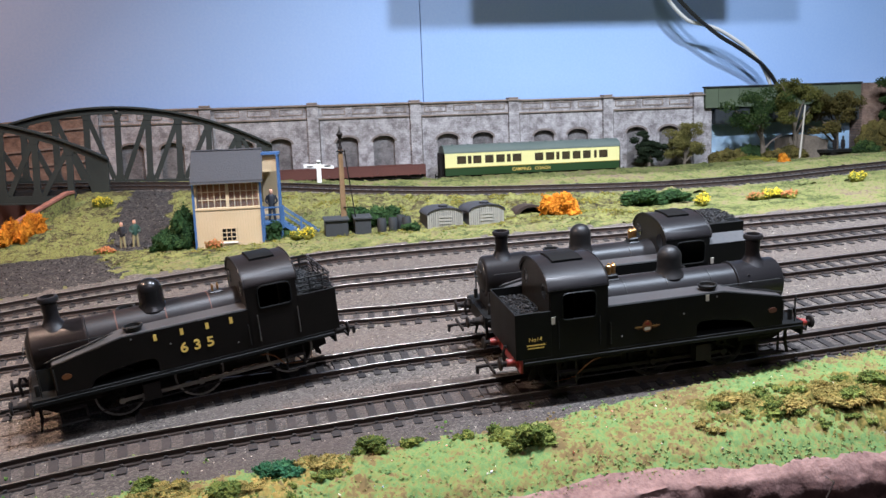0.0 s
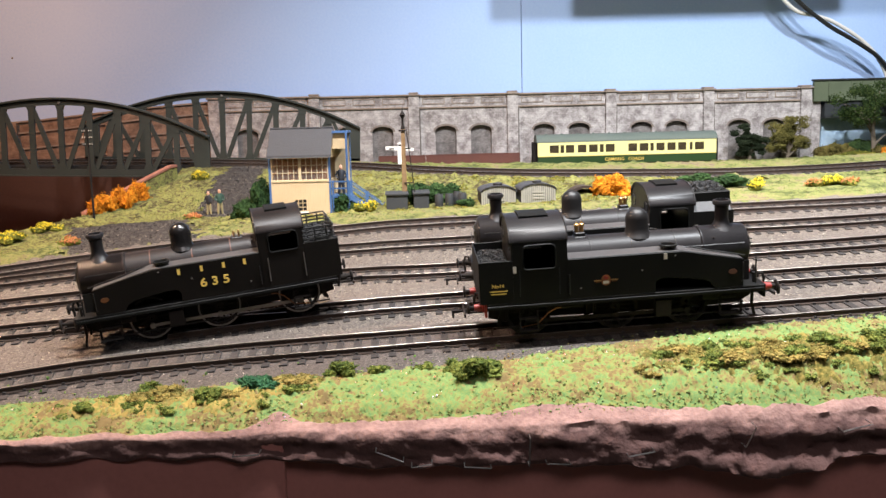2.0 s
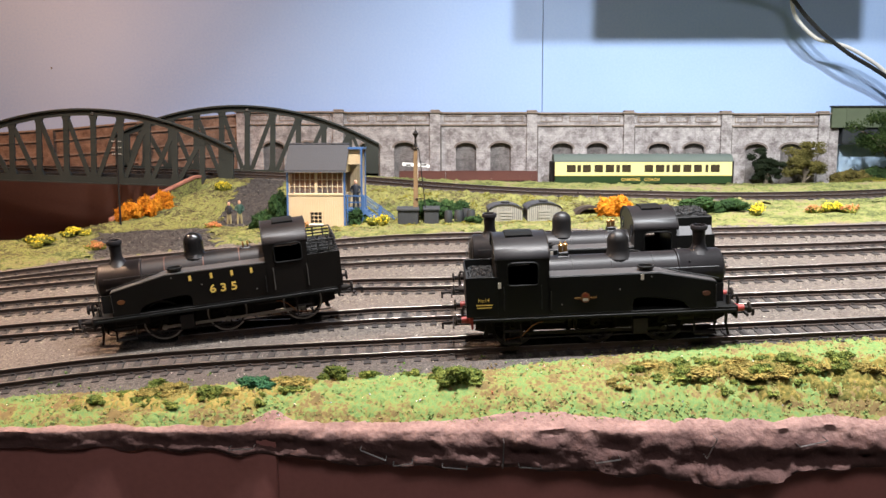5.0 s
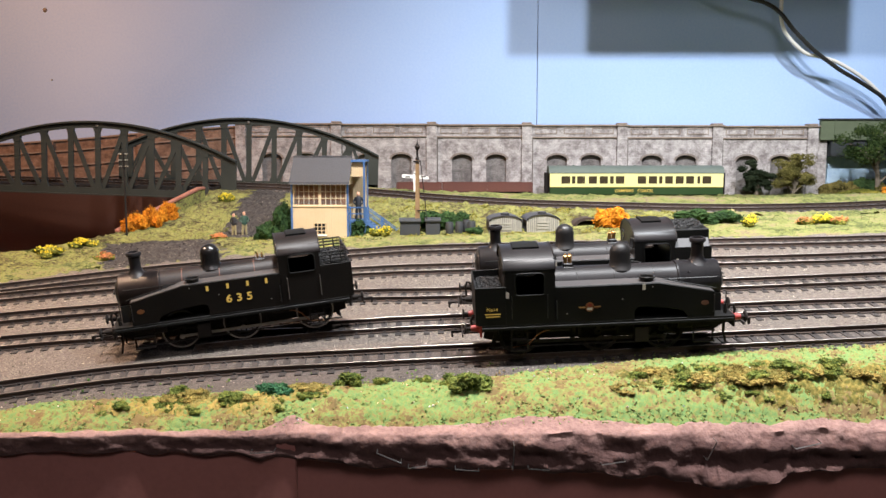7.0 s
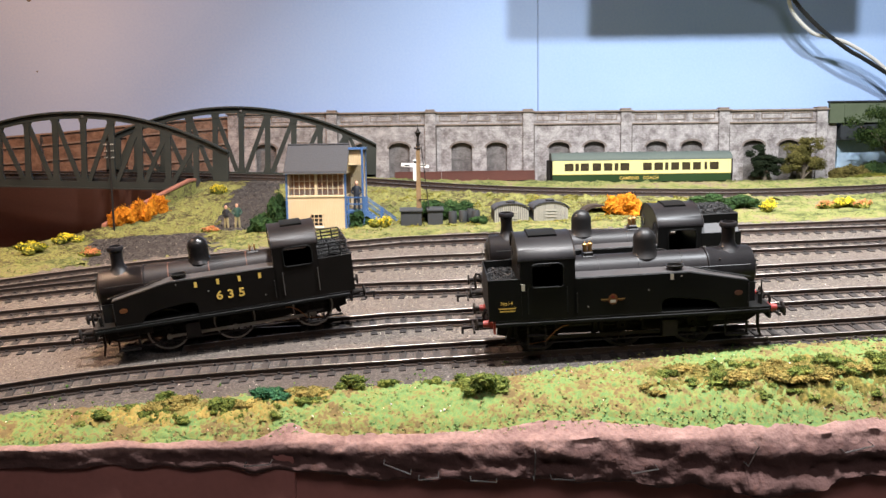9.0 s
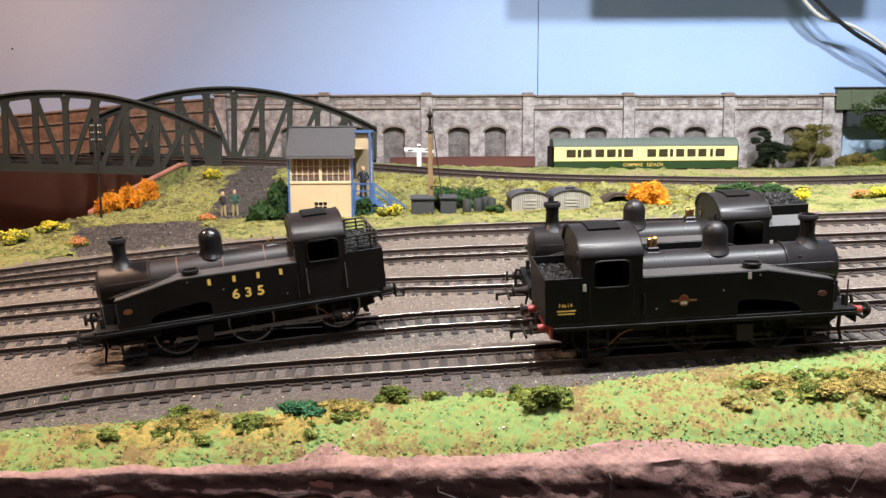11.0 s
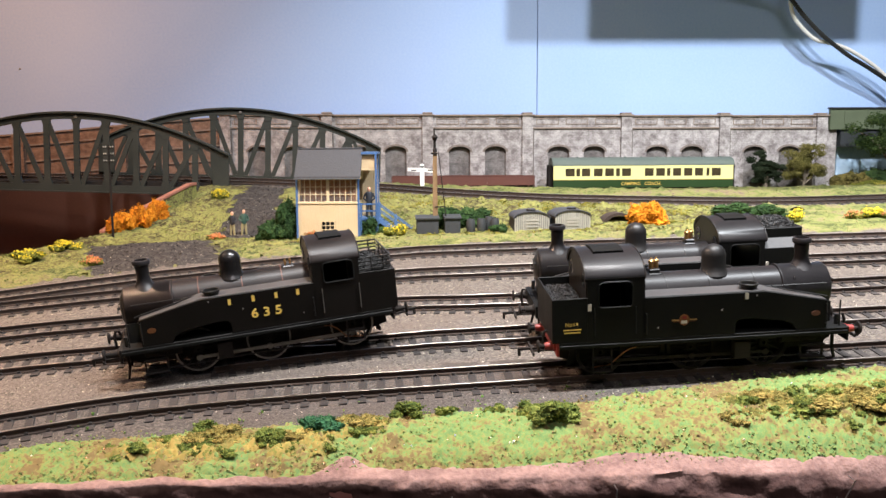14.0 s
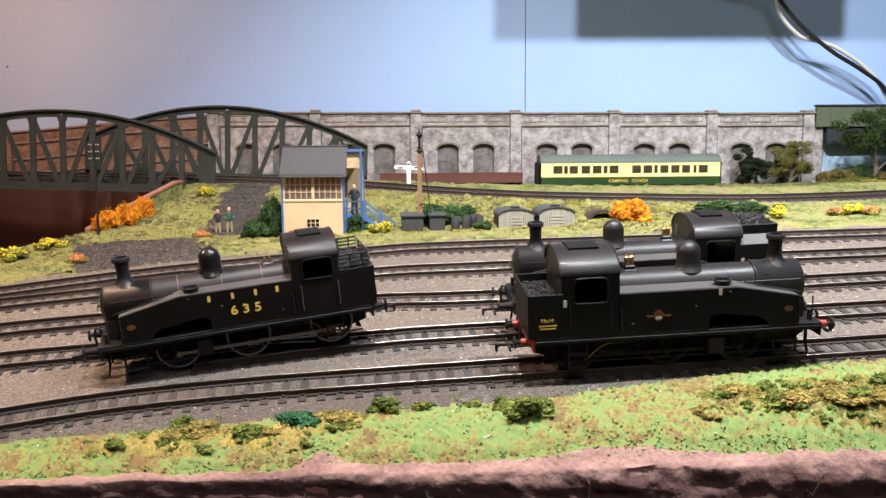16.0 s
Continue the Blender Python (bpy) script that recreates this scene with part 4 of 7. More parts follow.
# engine A: the side that faces the front is its own +y side
letters("635", 5.2, M_GOLD, Matrix.Translation((-5.2, 16.75, 21.2)) @ stand(1) @ Matrix.Diagonal((1.15, 1, 1, 1)), ENGINE_A, "running_number", "gold painted numerals", bold=0.1, space=1.6)
for x in (8.9, -0.5, -9.7, -18.5):
    bm = bmesh.new()
    slab(bm, [(x - 0.6, 27.9), (x + 0.6, 27.9), (x + 0.6, 30.3), (x - 0.6, 30.3)], "y", 16.6, 16.75)
    part("company_mark", bm, M_GOLD, ENGINE_A, "plain gold bar of the company initials")
# engine B: works number, two bars of small writing, emblem
letters("No14", 2.1, M_GOLD, Matrix.Translation((-52.4, -16.72, 22.5)) @ stand(-1), ENGINE_B, "fleet_number", "gold painted number", bold=0.0, depth=0.06)
for z, w in ((21.1, 6.8), (20.0, 6.0)):
    bm = bmesh.new()
    slab(bm, [(-52.2 - w / 2, z - 0.22), (-52.2 + w / 2, z - 0.22), (-52.2 + w / 2, z + 0.22), (-52.2 - w / 2, z + 0.22)], "y", -16.72, -16.6)
    part("small_lettering", bm, M_GOLD, ENGINE_B, "line of tiny yellow writing")
bm = bmesh.new()
turned(bm, [(0.1, 0), (1.9, 0), (1.9, 0.1), (0.1, 0.1)], Matrix.Translation((-10.2, -16.6, 22.6)) @ Matrix.Rotation(math.pi / 2, 4, "X") @ Matrix.Diagonal((1, 1.15, 1, 1)), 24)
emblem = part("emblem", bm, M_COPPER, ENGINE_B, "round gold and red emblem")
for a, b, c, d, mm in ((-14.9, -12.2, 22.35, 22.8, M_BRASS), (-8.2, -5.5, 22.35, 22.8, M_BRASS), (-11.3, -9.1, 21.2, 22.3, M_PALE), (-11.0, -9.4, 23.1, 24.0, M_RED), (-14.3, -12.4, 21.9, 22.1, M_COPPER), (-8.0, -6.1, 21.9, 22.1, M_COPPER)):
    bm = bmesh.new()
    slab(bm, [(a, c), (b, c), (b, d), (a, d)], "y", -16.76, -16.6)
    part("emblem_bar", bm, mm, emblem)

# ---------------------------------------------------------------- retaining wall
def walling(name, c1, c2, joint, w, h, mott=0.5, bump=0.5):
    """Coursed masonry colours with stains; w, h are the stone's size in millimetres, on the x-z plane."""
    m = bpy.data.materials.new(name)
    m.use_nodes = True
    n, l = m.node_tree.nodes, m.node_tree.links
    bsdf = n["Principled BSDF"]
    co = n.new("ShaderNodeTexCoord")
    sep, com = n.new("ShaderNodeSeparateXYZ"), n.new("ShaderNodeCombineXYZ")
    l.new(co.outputs["Object"], sep.inputs[0])
    l.new(sep.outputs[0], com.inputs[0])
    l.new(sep.outputs[2], com.inputs[1])
    br = n.new("ShaderNodeTexBrick")
    br.inputs["Scale"].default_value = 1000
    br.inputs["Brick Width"].default_value, br.inputs["Row Height"].default_value = w, h
    br.inputs["Mortar Size"].default_value = 0.12
    br.inputs["Color1"].default_value, br.inputs["Color2"].default_value, br.inputs["Mortar"].default_value = (*c1, 1), (*c2, 1), (*joint, 1)
    l.new(com.outputs[0], br.inputs["Vector"])
    no = n.new("ShaderNodeTexNoise")
    no.inputs["Scale"].default_value, no.inputs["Detail"].default_value, no.inputs["Roughness"].default_value = 85, 9, 0.74
    l.new(co.outputs["Object"], no.inputs["Vector"])
    rp = n.new("ShaderNodeValToRGB")
    rp.color_ramp.elements[0].position, rp.color_ramp.elements[0].color = 0.38, (0.36, 0.31, 0.3, 1)
    rp.color_ramp.elements[1].position, rp.color_ramp.elements[1].color = 0.6, (1.25, 1.22, 1.2, 1)
    l.new(no.outputs["Fac"], rp.inputs[0])
    mx = n.new("ShaderNodeMix")
    mx.data_type, mx.blend_type = "RGBA", "MULTIPLY"
    mx.inputs[0].default_value = mott
    l.new(br.outputs["Color"], mx.inputs[6])
    l.new(rp.outputs[0], mx.inputs[7])
    l.new(mx.outputs[2], bsdf.inputs["Base Color"])
    bsdf.inputs["Roughness"].default_value = 0.9
    b = n.new("ShaderNodeBump")
    b.inputs["Strength"].default_value, b.inputs["Distance"].default_value = bump, 0.3 * MM
    b.invert = True
    l.new(br.outputs["Fac"], b.inputs["Height"])
    l.new(b.outputs[0], bsdf.inputs["Normal"])
    return m


M_WALL = walling("grey_masonry", (0.375, 0.355, 0.355), (0.47, 0.445, 0.44), (0.28, 0.262, 0.258), 4.6, 2.3, 0.8)
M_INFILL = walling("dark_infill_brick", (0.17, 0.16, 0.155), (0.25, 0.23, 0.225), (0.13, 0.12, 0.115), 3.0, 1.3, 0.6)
M_COPING = mat("brown_stone_coping", (0.16, 0.12, 0.095), (0.36, 0.29, 0.24), 10, 1, rough=0.9, bump=0.3)
M_ARCHBRICK = mat("arch_brick", (0.13, 0.1, 0.085), (0.3, 0.25, 0.22), 3, 0.8, rough=0.9, bump=0.4)
M_DRAIN = mat("drain_stain", (0.1, 0.08, 0.07), (0.2, 0.17, 0.15), 6, 1, rough=0.9)

WALLY, BAY = 1080.0, 126.45


def wall_bay(wall, x0, w, top, arches):
    """One bay between pilasters, with blind arches let into it."""
    z0, zs, yf, d = 8.0, top - 48.5, WALLY, 6.0
    bm = bmesh.new()
    face = lambda pts: bm.faces.new([bm.verts.new(p) for p in pts])
    edges = [x0]
    half = 13.5
    for c in arches:
        edges += [c - half, c + half]
    edges.append(x0 + w)
    for a, b in zip(edges[::2], edges[1::2]):
        face([(a, yf, z0), (b, yf, z0), (b, yf, top - 4), (a, yf, top - 4)])
    for c in arches:
        arc = [(c - half * math.cos(t), zs + 7.0 * math.sin(t)) for t in [math.pi * k / 12 for k in range(13)]]
        for (xa, za), (xb, zb) in zip(arc, arc[1:]):
            face([(xa, yf, za), (xb, yf, zb), (xb, yf, top - 4), (xa, yf, top - 4)])
            face([(xa, yf, za), (xb, yf, zb), (xb, yf + d, zb), (xa, yf + d, za)])
        for s in (-1, 1):
            face([(c + s * half, yf, z0), (c + s * half, yf + d, z0), (c + s * half, yf + d, zs), (c + s * half, yf, zs)])
    bmesh.ops.remove_doubles(bm, verts=bm.verts, dist=0.001)
    bay = part("bay", bm, M_WALL, wall, sharp=-1.0)
    for c in arches:
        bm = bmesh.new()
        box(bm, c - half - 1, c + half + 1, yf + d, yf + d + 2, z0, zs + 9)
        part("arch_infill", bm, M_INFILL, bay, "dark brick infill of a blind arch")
        bm = bmesh.new()
        ro, ri = (half + 2.6, 9.4), (half, 7.0)
        loft(bm, [[Vector((c - r[0] * math.cos(t), y, zs + r[1] * math.sin(t))) for r, y in ((ri, yf - 0.5), (ro, yf - 0.5), (ro, yf + 0.5), (ri, yf + 0.5))] for t in [math.pi * k / 12 for k in range(13)]])
        part("arch_ring", bm, M_ARCHBRICK, bay)
    # parapet with sunk panels, string course and coping
    bm = bmesh.new()
    box(bm, x0, x0 + w, yf - 2.2, yf + 1, top - 19.5, top - 17.5)
    part("string_course", bm, M_COPING, bay, bevel=0.4)
    bm = bmesh.new()
    box(bm, x0, x0 + w, yf - 2.6, yf + 10, top - 4, top - 1.6)
    part("coping", bm, M_COPING, bay, bevel=0.5)
    k = max(1, round(w / 38))
    for i in range(k):
        a = x0 + w * (i + 0.12) / k
        b = x0 + w * (i + 0.88) / k
        bm = bmesh.new()
        for p, q, r, s in ((a, b, top - 7, top - 6), (a, b, top - 14, top - 13), (a, a + 1, top - 13, top - 7), (b - 1, b, top - 13, top - 7)):
            box(bm, p, q, yf - 0.9, yf + 0.2, r, s)
        part("parapet_panel", bm, M_COPING, bay)
    return bay


def build_wall():
    wall = empty("retaining_wall", Matrix(), "weathered grey stone retaining wall with blind arches and pilasters", "wall", kind="structure")
    caps = [-200 + BAY * i for i in range(7)]
    tops = [119.9 - 0.75 * i for i in range(7)]
    for i, x in enumerate(caps):
        bm = bmesh.new()
        box(bm, x - 6.8, x + 6.8, WALLY - 4.5, WALLY + 12, 6, tops[i] - 3)
        pil = part("pilaster", bm, M_WALL, wall, bevel=0.4)
        bm = bmesh.new()
        box(bm, x - 8.6, x + 8.6, WALLY - 6.5, WALLY + 13, tops[i] - 3.2, tops[i] - 1)
        box(bm, x - 6.2, x + 6.2, WALLY - 4.5, WALLY + 11, tops[i] - 1, tops[i] + 1.4)
        part("pilaster_cap", bm, M_COPING, pil, bevel=0.6)
        bm = bmesh.new()
        rod(bm, (x + 7.6, WALLY - 1.4, 8), (x + 7.6, WALLY - 1.4, tops[i] - 18), 0.8, n=8)
        part("rainwater_pipe", bm, M_DRAIN, pil)
    for i in range(6):
        a = caps[i] + 6.8
        w = BAY - 13.6
        wall_bay(wall, a, w, tops[i], [caps[i] + BAY * 0.32, caps[i] + BAY * 0.68])
    bm = bmesh.new()
    box(bm, caps[6] + 6.8, caps[6] + 20, WALLY - 2, WALLY + 12, 6, 102)
    part("end_pier", bm, M_WALL, wall, bevel=0.4)
    # falling wing at the far end behind the bridge
    bm = bmesh.new()
    slab(bm, [(-640, 0), (-206.8, 0), (-206.8, 115), (-300, 109), (-420, 98), (-640, 84)], "y", WALLY + 1, WALLY + 12)
    wing = part("wing_wall", bm, M_WARMWALL, wall, "brick wing wall with plain courses, browned for the warm lamplight on it")
    for dz in (0, -14, -34, -52):
        bm = bmesh.new()
        loft(bm, [[Vector((x, WALLY + y, z + dz + k)) for y, k in ((-1.5, -1), (1.5, -1), (1.5, 1), (-1.5, 1))] for x, z in ((-206.8, 114), (-300, 108), (-420, 97), (-640, 83))])
        part("string_course", bm, M_COPING, wing)
    for x in (-330, -455):
        bm = bmesh.new()
        box(bm, x - 7, x + 7, WALLY - 4, WALLY + 2, 0, 104 + (x + 330) * 0.08)
        part("pilaster", bm, M_WARMWALL, wing)


# wing of the grey wall browned for warm lamplight; the abutment itself is brown
M_WARMWALL = walling("warm_lit_wing_and_brown_stone", (0.22, 0.14, 0.1), (0.275, 0.187, 0.14), (0.165, 0.125, 0.1), 4.0, 1.8, 0.7)
build_wall()

# ---------------------------------------------------------------- girder bridge at the end of the wall
M_GIRDER = mat("olive_green_girder", (0.07, 0.09, 0.055), (0.12, 0.145, 0.085), 12, 0.8, rough=0.65, bump=0.1)
M_ROCK = mat("brown_rock", (0.07, 0.055, 0.04), (0.2, 0.16, 0.12), 14, 1.5, rough=0.95, bump=1.0)
M_PALEBLUE = mat("pale_blue_scene", (0.3, 0.5, 0.75), (0.62, 0.78, 0.92), 45, 2, rough=0.7, bump=0.05)
# dark flange colour, also standing in for shade under the deck and indoors
M_SHADOWED = mat("dark_flange_and_recess_shade", (0.015, 0.018, 0.02), (0.04, 0.045, 0.05), 10, 1, rough=0.9)
girder = empty("girder_bridge", at(569, 1076, 95.5), "olive green plate girder bridge with stone abutments", "bridge")
bm = bmesh.new()
box(bm, -2, 228, -3, 3, 0, 26)
web = part("girder_plate", bm, M_GIRDER, girder)
bm = bmesh.new()
box(bm, -3, 229, -5, 5, 26, 28)
part("top_flange", bm, M_SHADOWED, web, bevel=0.3)
for x in np.arange(16, 226, 30):
    bm = bmesh.new()
    box(bm, x, x + 1.2, -4.2, -3, 0, 26)
    part("stiffener", bm, M_GIRDER, web)
bm = bmesh.new()
box(bm, 14, 228, 0, 24, -22, 0)
part("deck_soffit", bm, M_SHADOWED, girder)
bm = bmesh.new()
box(bm, 228, 330, -6, 20, -120, 26)
part("abutment", bm, M_WARMWALL, girder, "brown stone abutment")
bm = bmesh.new()
box(bm, 12, 230, 19.0, 20.5, -80, -20)
tagged(part("painted_view", bm, M_PALEBLUE, girder), "pale blue painted distance under the bridge")

# ---------------------------------------------------------------- bowstring bridge
def truss(parent, cx, y, zb, lean):
    """A bowstring truss on the x-z plane, middle at cx, bottom chord at zb."""
    m = Matrix.Translation((cx, y, zb)) @ Matrix.Rotation(math.radians(lean), 4, "Y")
    H, h, L = 66.0, 33.0, 131.0
    topz = lambda x: h + (H - h) * (1 - (abs(x) / L) ** 2)
    t = empty("truss", Matrix(), "dark green bowstring truss", "")
    t.parent = parent

    def bar(name, a, b, w, d=2.2):
        a, b = Vector((a[0], 0, a[1])), Vector((b[0], 0, b[1]))
        u = (b - a).normalized()
        v = Vector((-u.z, 0, u.x)) * w / 2
        e = Vector((0, d / 2, 0))
        bm = bmesh.new()
        loft(bm, [[m @ (p + v + e), m @ (p - v + e), m @ (p - v - e), m @ (p + v - e)] for p in (a, b)])
        return part(name, bm, M_GREENSTEEL, t)
    bm = bmesh.new()
    xs = np.linspace(-L, L, 41)
    loft(bm, [[m @ Vector((x, s, topz(x) + k)) for s, k in ((-4, 0.6), (4, 0.6), (4, -1), (1.6, -1.2), (1.6, -6), (-1.6, -6), (-1.6, -1.2), (-4, -1))] for x in xs])
    part("top_chord", bm, M_GREENSTEEL, t)
    bm = bmesh.new()
    loft(bm, [[m @ Vector((x, s, k)) for s, k in ((-3.5, -3), (3.5, -3), (3.5, -2), (1.5, -2), (1.5, 3.6), (-1.5, 3.6), (-1.5, -2), (-3.5, -2))] for x in (-L, L)])
    part("bottom_chord", bm, M_GREENSTEEL, t)
    step = 25.4
    for k in range(-4, 5):
        x = k * step
        bar("upright", (x, 3), (x, topz(x) - 3), 5.0)
        if k:
            s = 1 if k > 0 else -1
            bar("diagonal", (x, topz(x) - 4), (x - s * step * 0.82, 4), 4.0, 1.6)
        for zc, w in ((topz(x) - 6, 9), (5, 8)):
            bm = bmesh.new()
            slab(bm, [(-w * 0.55, 3), (w * 0.55, 3), (w * 0.28, -4), (-w * 0.28, -4)] if zc > 10 else [(-w * 0.3, 4), (w * 0.3, 4), (w * 0.6, -3), (-w * 0.6, -3)], "y", -1.4, 1.4)
            bmesh.ops.transform(bm, matrix=m @ Matrix.Translation((x, 0, zc)), verts=bm.verts)
            part("gusset", bm, M_GREENSTEEL, t)
    for s in (-1, 1):
        bar("diagonal", (s * 4.1 * step, topz(4.1 * step) - 4), (s * 4.75 * step, 4), 3.2, 1.6)
        bm = bmesh.new()
        slab(bm, [(s * (L - 14), -4), (s * L, -4), (s * L, h), (s * (L - 14), topz(L - 14))], "y", -1.5, 1.5)
        bmesh.ops.transform(bm, matrix=m, verts=bm.verts)
        part("end_plate", bm, M_GREENSTEEL, t)
    bm = bmesh.new()
    turned(bm, [(0.1, 0), (1.6, 0), (1.3, 0.8), (0.1, 1)], m @ Matrix.Translation((0, -1.6, H - 4)) @ Matrix.Rotation(math.pi / 2, 4, "X"), 10)
    part("crown_bolt", bm, M_STEEL, t)
    return t


bridge = empty("bowstring_bridge", Matrix(), "dark green bowstring girder railway bridge over a gap", "bridge")
truss(bridge, -261, 745, 45.5, 2.0)
truss(bridge, -130, 800, 50, 2.0)
bm = bmesh.new()
loft(bm, [[Vector((x, y, z + k)) for y, k in ((748, -3.4), (797, -3.4), (797, -7.4), (748, -7.4))] for x, z in ((-640, 60), (-420, 58), (-165, 53), (-20, 48))])
part("deck", bm, M_DULL, bridge, "dark timber deck under the rails")
bm = bmesh.new()
box(bm, -640, -140, 842, 850, -90, 46)
tagged(part("gap_backboard", bm, mat("red_brown_board", (0.035, 0.012, 0.007), (0.06, 0.021, 0.012), 40, 1.2, rough=0.6, bump=0.1)), "red brown board closing the gap under the bridge", "backdrop", kind="structure")
# wing wall stepping down the bank, dark below with a red coping
M_REDBRICK = mat("red_brick_coping", (0.187, 0.06, 0.036), (0.275, 0.12, 0.084), 5, 0.7, rough=0.85, bump=0.3)
WING = ((-150, 705, 52), (-153, 697, 51.8), (-166, 679, 44), (-186, 655, 32), (-204, 634, 20))
ww = empty("wing_wall", Matrix(), "sloping brick wing wall with a red coping at the bridge end", "wall", kind="structure")
bm = bmesh.new()
loft(bm, [[Vector((x + o, y - o * 0.6, z)) for o, z in ((-1.4, zt - 2.4), (1.4, zt - 2.4), (1.4, zt - 60), (-1.4, zt - 60))] for x, y, zt in WING])
part("wall_face", bm, M_BANKTURF, ww, "turf-covered face below the coping")
bm = bmesh.new()
loft(bm, [[Vector((x + o, y - o * 0.6, z)) for o, z in ((-2.2, zt), (2.2, zt), (2.2, zt - 2.4), (-2.2, zt - 2.4))] for x, y, zt in WING])
part("coping", bm, M_REDBRICK, ww, "red brick coping", bevel=0.4)

# ---------------------------------------------------------------- signal box
M_BLUE = mat("blue_paint", (0.035, 0.085, 0.2), (0.06, 0.13, 0.28), 6, 0.5, rough=0.5, bump=0.1)
M_CREAMDARK = mat("cream_shadow_gap", (0.42, 0.32, 0.18), (0.5, 0.4, 0.24), 6, 0.5, rough=0.7)
M_WHITE = mat("white_paint", (0.68, 0.66, 0.62), (0.8, 0.78, 0.75), 5, 0.5, rough=0.5, bump=0.05)
M_INSIDE = mat("box_interior", (0.19, 0.07, 0.025), (0.34, 0.14, 0.05), 8, 1, rough=0.8)
M_CLEAR = bpy.data.materials.new("clear_glazing")
M_CLEAR.use_nodes = True
M_CLEAR.node_tree.nodes["Principled BSDF"].inputs["Alpha"].default_value = 0.04
M_CLEAR.node_tree.nodes["Principled BSDF"].inputs["Roughness"].default_value = 0.05
M_CLEAR.node_tree.nodes["Principled BSDF"].inputs["Specular IOR Level"].default_value = 0.15


def window_grid(parent, x0, x1, z0, z1, y, cols, rows, material, bar=0.5, name="window_frame"):
    bm = bmesh.new()
    for i in range(cols + 1):
        x = x0 + (x1 - x0) * i / cols
        b = bar * (1.5 if i in (0, cols) else 1) / 2
        box(bm, x - b, x + b, y - 0.5, y + 0.5, z0, z1)
    for j in range(rows + 1):
        z = z0 + (z1 - z0) * j / rows
        b = bar * (1.5 if j in (0, rows) else 1) / 2
        box(bm, x0, x1, y - 0.45, y + 0.45, z - b, z + b)
    return part(name, bm, material, parent)


def signal_box():
    sb = empty("signal_box", at(-30.5, 600, 15, -3), "cream boarded signal box with blue trim and a slate roof", "signal box")
    W, D = 43.5, 30.0
    a, b = -W / 2, W / 2
    # boarded lower front with a window opening at x -3.5 .. 5.5, z 3.5 .. 12
    bm = bmesh.new()
    wx0, wx1, wz0, wz1 = -5.2, 4.4, 4.2, 13.2
    for x0, x1, z0, z1 in ((a, wx0, 0, 26), (wx1, b, 0, 26), (wx0, wx1, 0, wz0), (wx0, wx1, wz1, 26)):
        box(bm, x0, x1, 0.4, 1.6, z0, z1)
    lower = part("front_wall", bm, M_CREAMDARK, sb)
    n = 24
    for i in range(n):
        x0, x1 = a + W * i / n + 0.14, a + W * (i + 1) / n - 0.14
        for z0, z1 in ((0, 26),) if x1 < wx0 or x0 > wx1 else ((0, wz0), (wz1, 26)):
            bm = bmesh.new()
            box(bm, x0, x1, 0, 0.5, z0, z1)
            part("board", bm, M_CREAM, lower)
    win = window_grid(sb, wx0, wx1, wz0, wz1, 0.2, 3, 3, M_CREAM, 0.45, "lower_window")
    # near-black panel in place of the shade inside the room
    bm = bmesh.new()
    box(bm, wx0, wx1, 6, 6.4, wz0, wz1)
    part("dark_room", bm, M_SHADOWED, win)
    bm = bmesh.new()
    box(bm, wx0 - 0.8, wx1 + 0.8, -0.8, 1, wz0 - 1.2, wz0 - 0.2)
    part("sill", bm, M_WHITE, win)
    # side and back walls
    for nm, q in (("side_wall", (a, a + 1, 0.4, D, 0, 44)), ("side_wall", (b - 1, b, 0.4, D, 0, 27)), ("back_wall", (a, b, D - 1, D, 0, 44))):
        bm = bmesh.new()
        box(bm, *q)
        part(nm, bm, M_CREAM, sb)
    bm = bmesh.new()
    box(bm, a + 1, b - 1, 1.6, D - 1, 25.2, 26)
    part("upper_floor", bm, M_INSIDE, sb)
    bm = bmesh.new()
    box(bm, a + 1.2, b - 1.2, 9.4, 10.0, 26, 43.6)
    part("inner_lining", bm, M_INSIDE, sb)
    # glazed front: two sashes of five by three panes
    for x0, x1 in ((a + 1, -0.6), (0.6, b - 1)):
        sash = window_grid(sb, x0, x1, 27.2, 43.4, 0.4, 5, 3, M_CREAM, 0.45, "sash_window")
        for i in range(5):
            for j in range(3):
                bm = bmesh.new()
                px, pz = x0 + (x1 - x0) * (i + 0.5) / 5, 27.2 + 16.2 * (j + 0.5) / 3
                box(bm, px - 1.7, px + 1.7, 0.5, 0.6, pz - 2.3, pz + 2.3)
                ob = part("pane", bm, M_CLEAR, sash)
                ob.visible_shadow = False
    bm = bmesh.new()
    box(bm, a, b, -0.5, 1.4, 25.8, 27.4)
    part("window_rail", bm, M_CREAM, sb, bevel=0.15)
    bm = bmesh.new()
    box(bm, -1, 1, -0.2, 1.2, 27, 43.8)
    part("mullion", bm, M_CREAM, sb)
    # blue corner posts, gutter and bargeboards
    for x in (a - 1.2, b - 0.4):
        bm = bmesh.new()
        box(bm, x, x + 1.4, -0.6, 1.0, 0, 44)
        part("corner_post", bm, M_BLUE, sb)
    bm = bmesh.new()
    slab(bm, [(-4.4, 43.6), (-4.4, 44.5), (-3.6, 44.7), (-3.6, 43.8)], "x", a - 1.6, b + 2.2)
    part("gutter", bm, M_GREYLIT, sb, "thin grey gutter")
    # roof with the ridge along the front
    for s, nm in ((1, "roof"), (-1, "roof")):
        bm = bmesh.new()
        y0, z0, y1, z1 = (-4.2, 44.2, 14.4, 64.0) if s > 0 else (D + 4, 44.2, 13.6, 64.0)
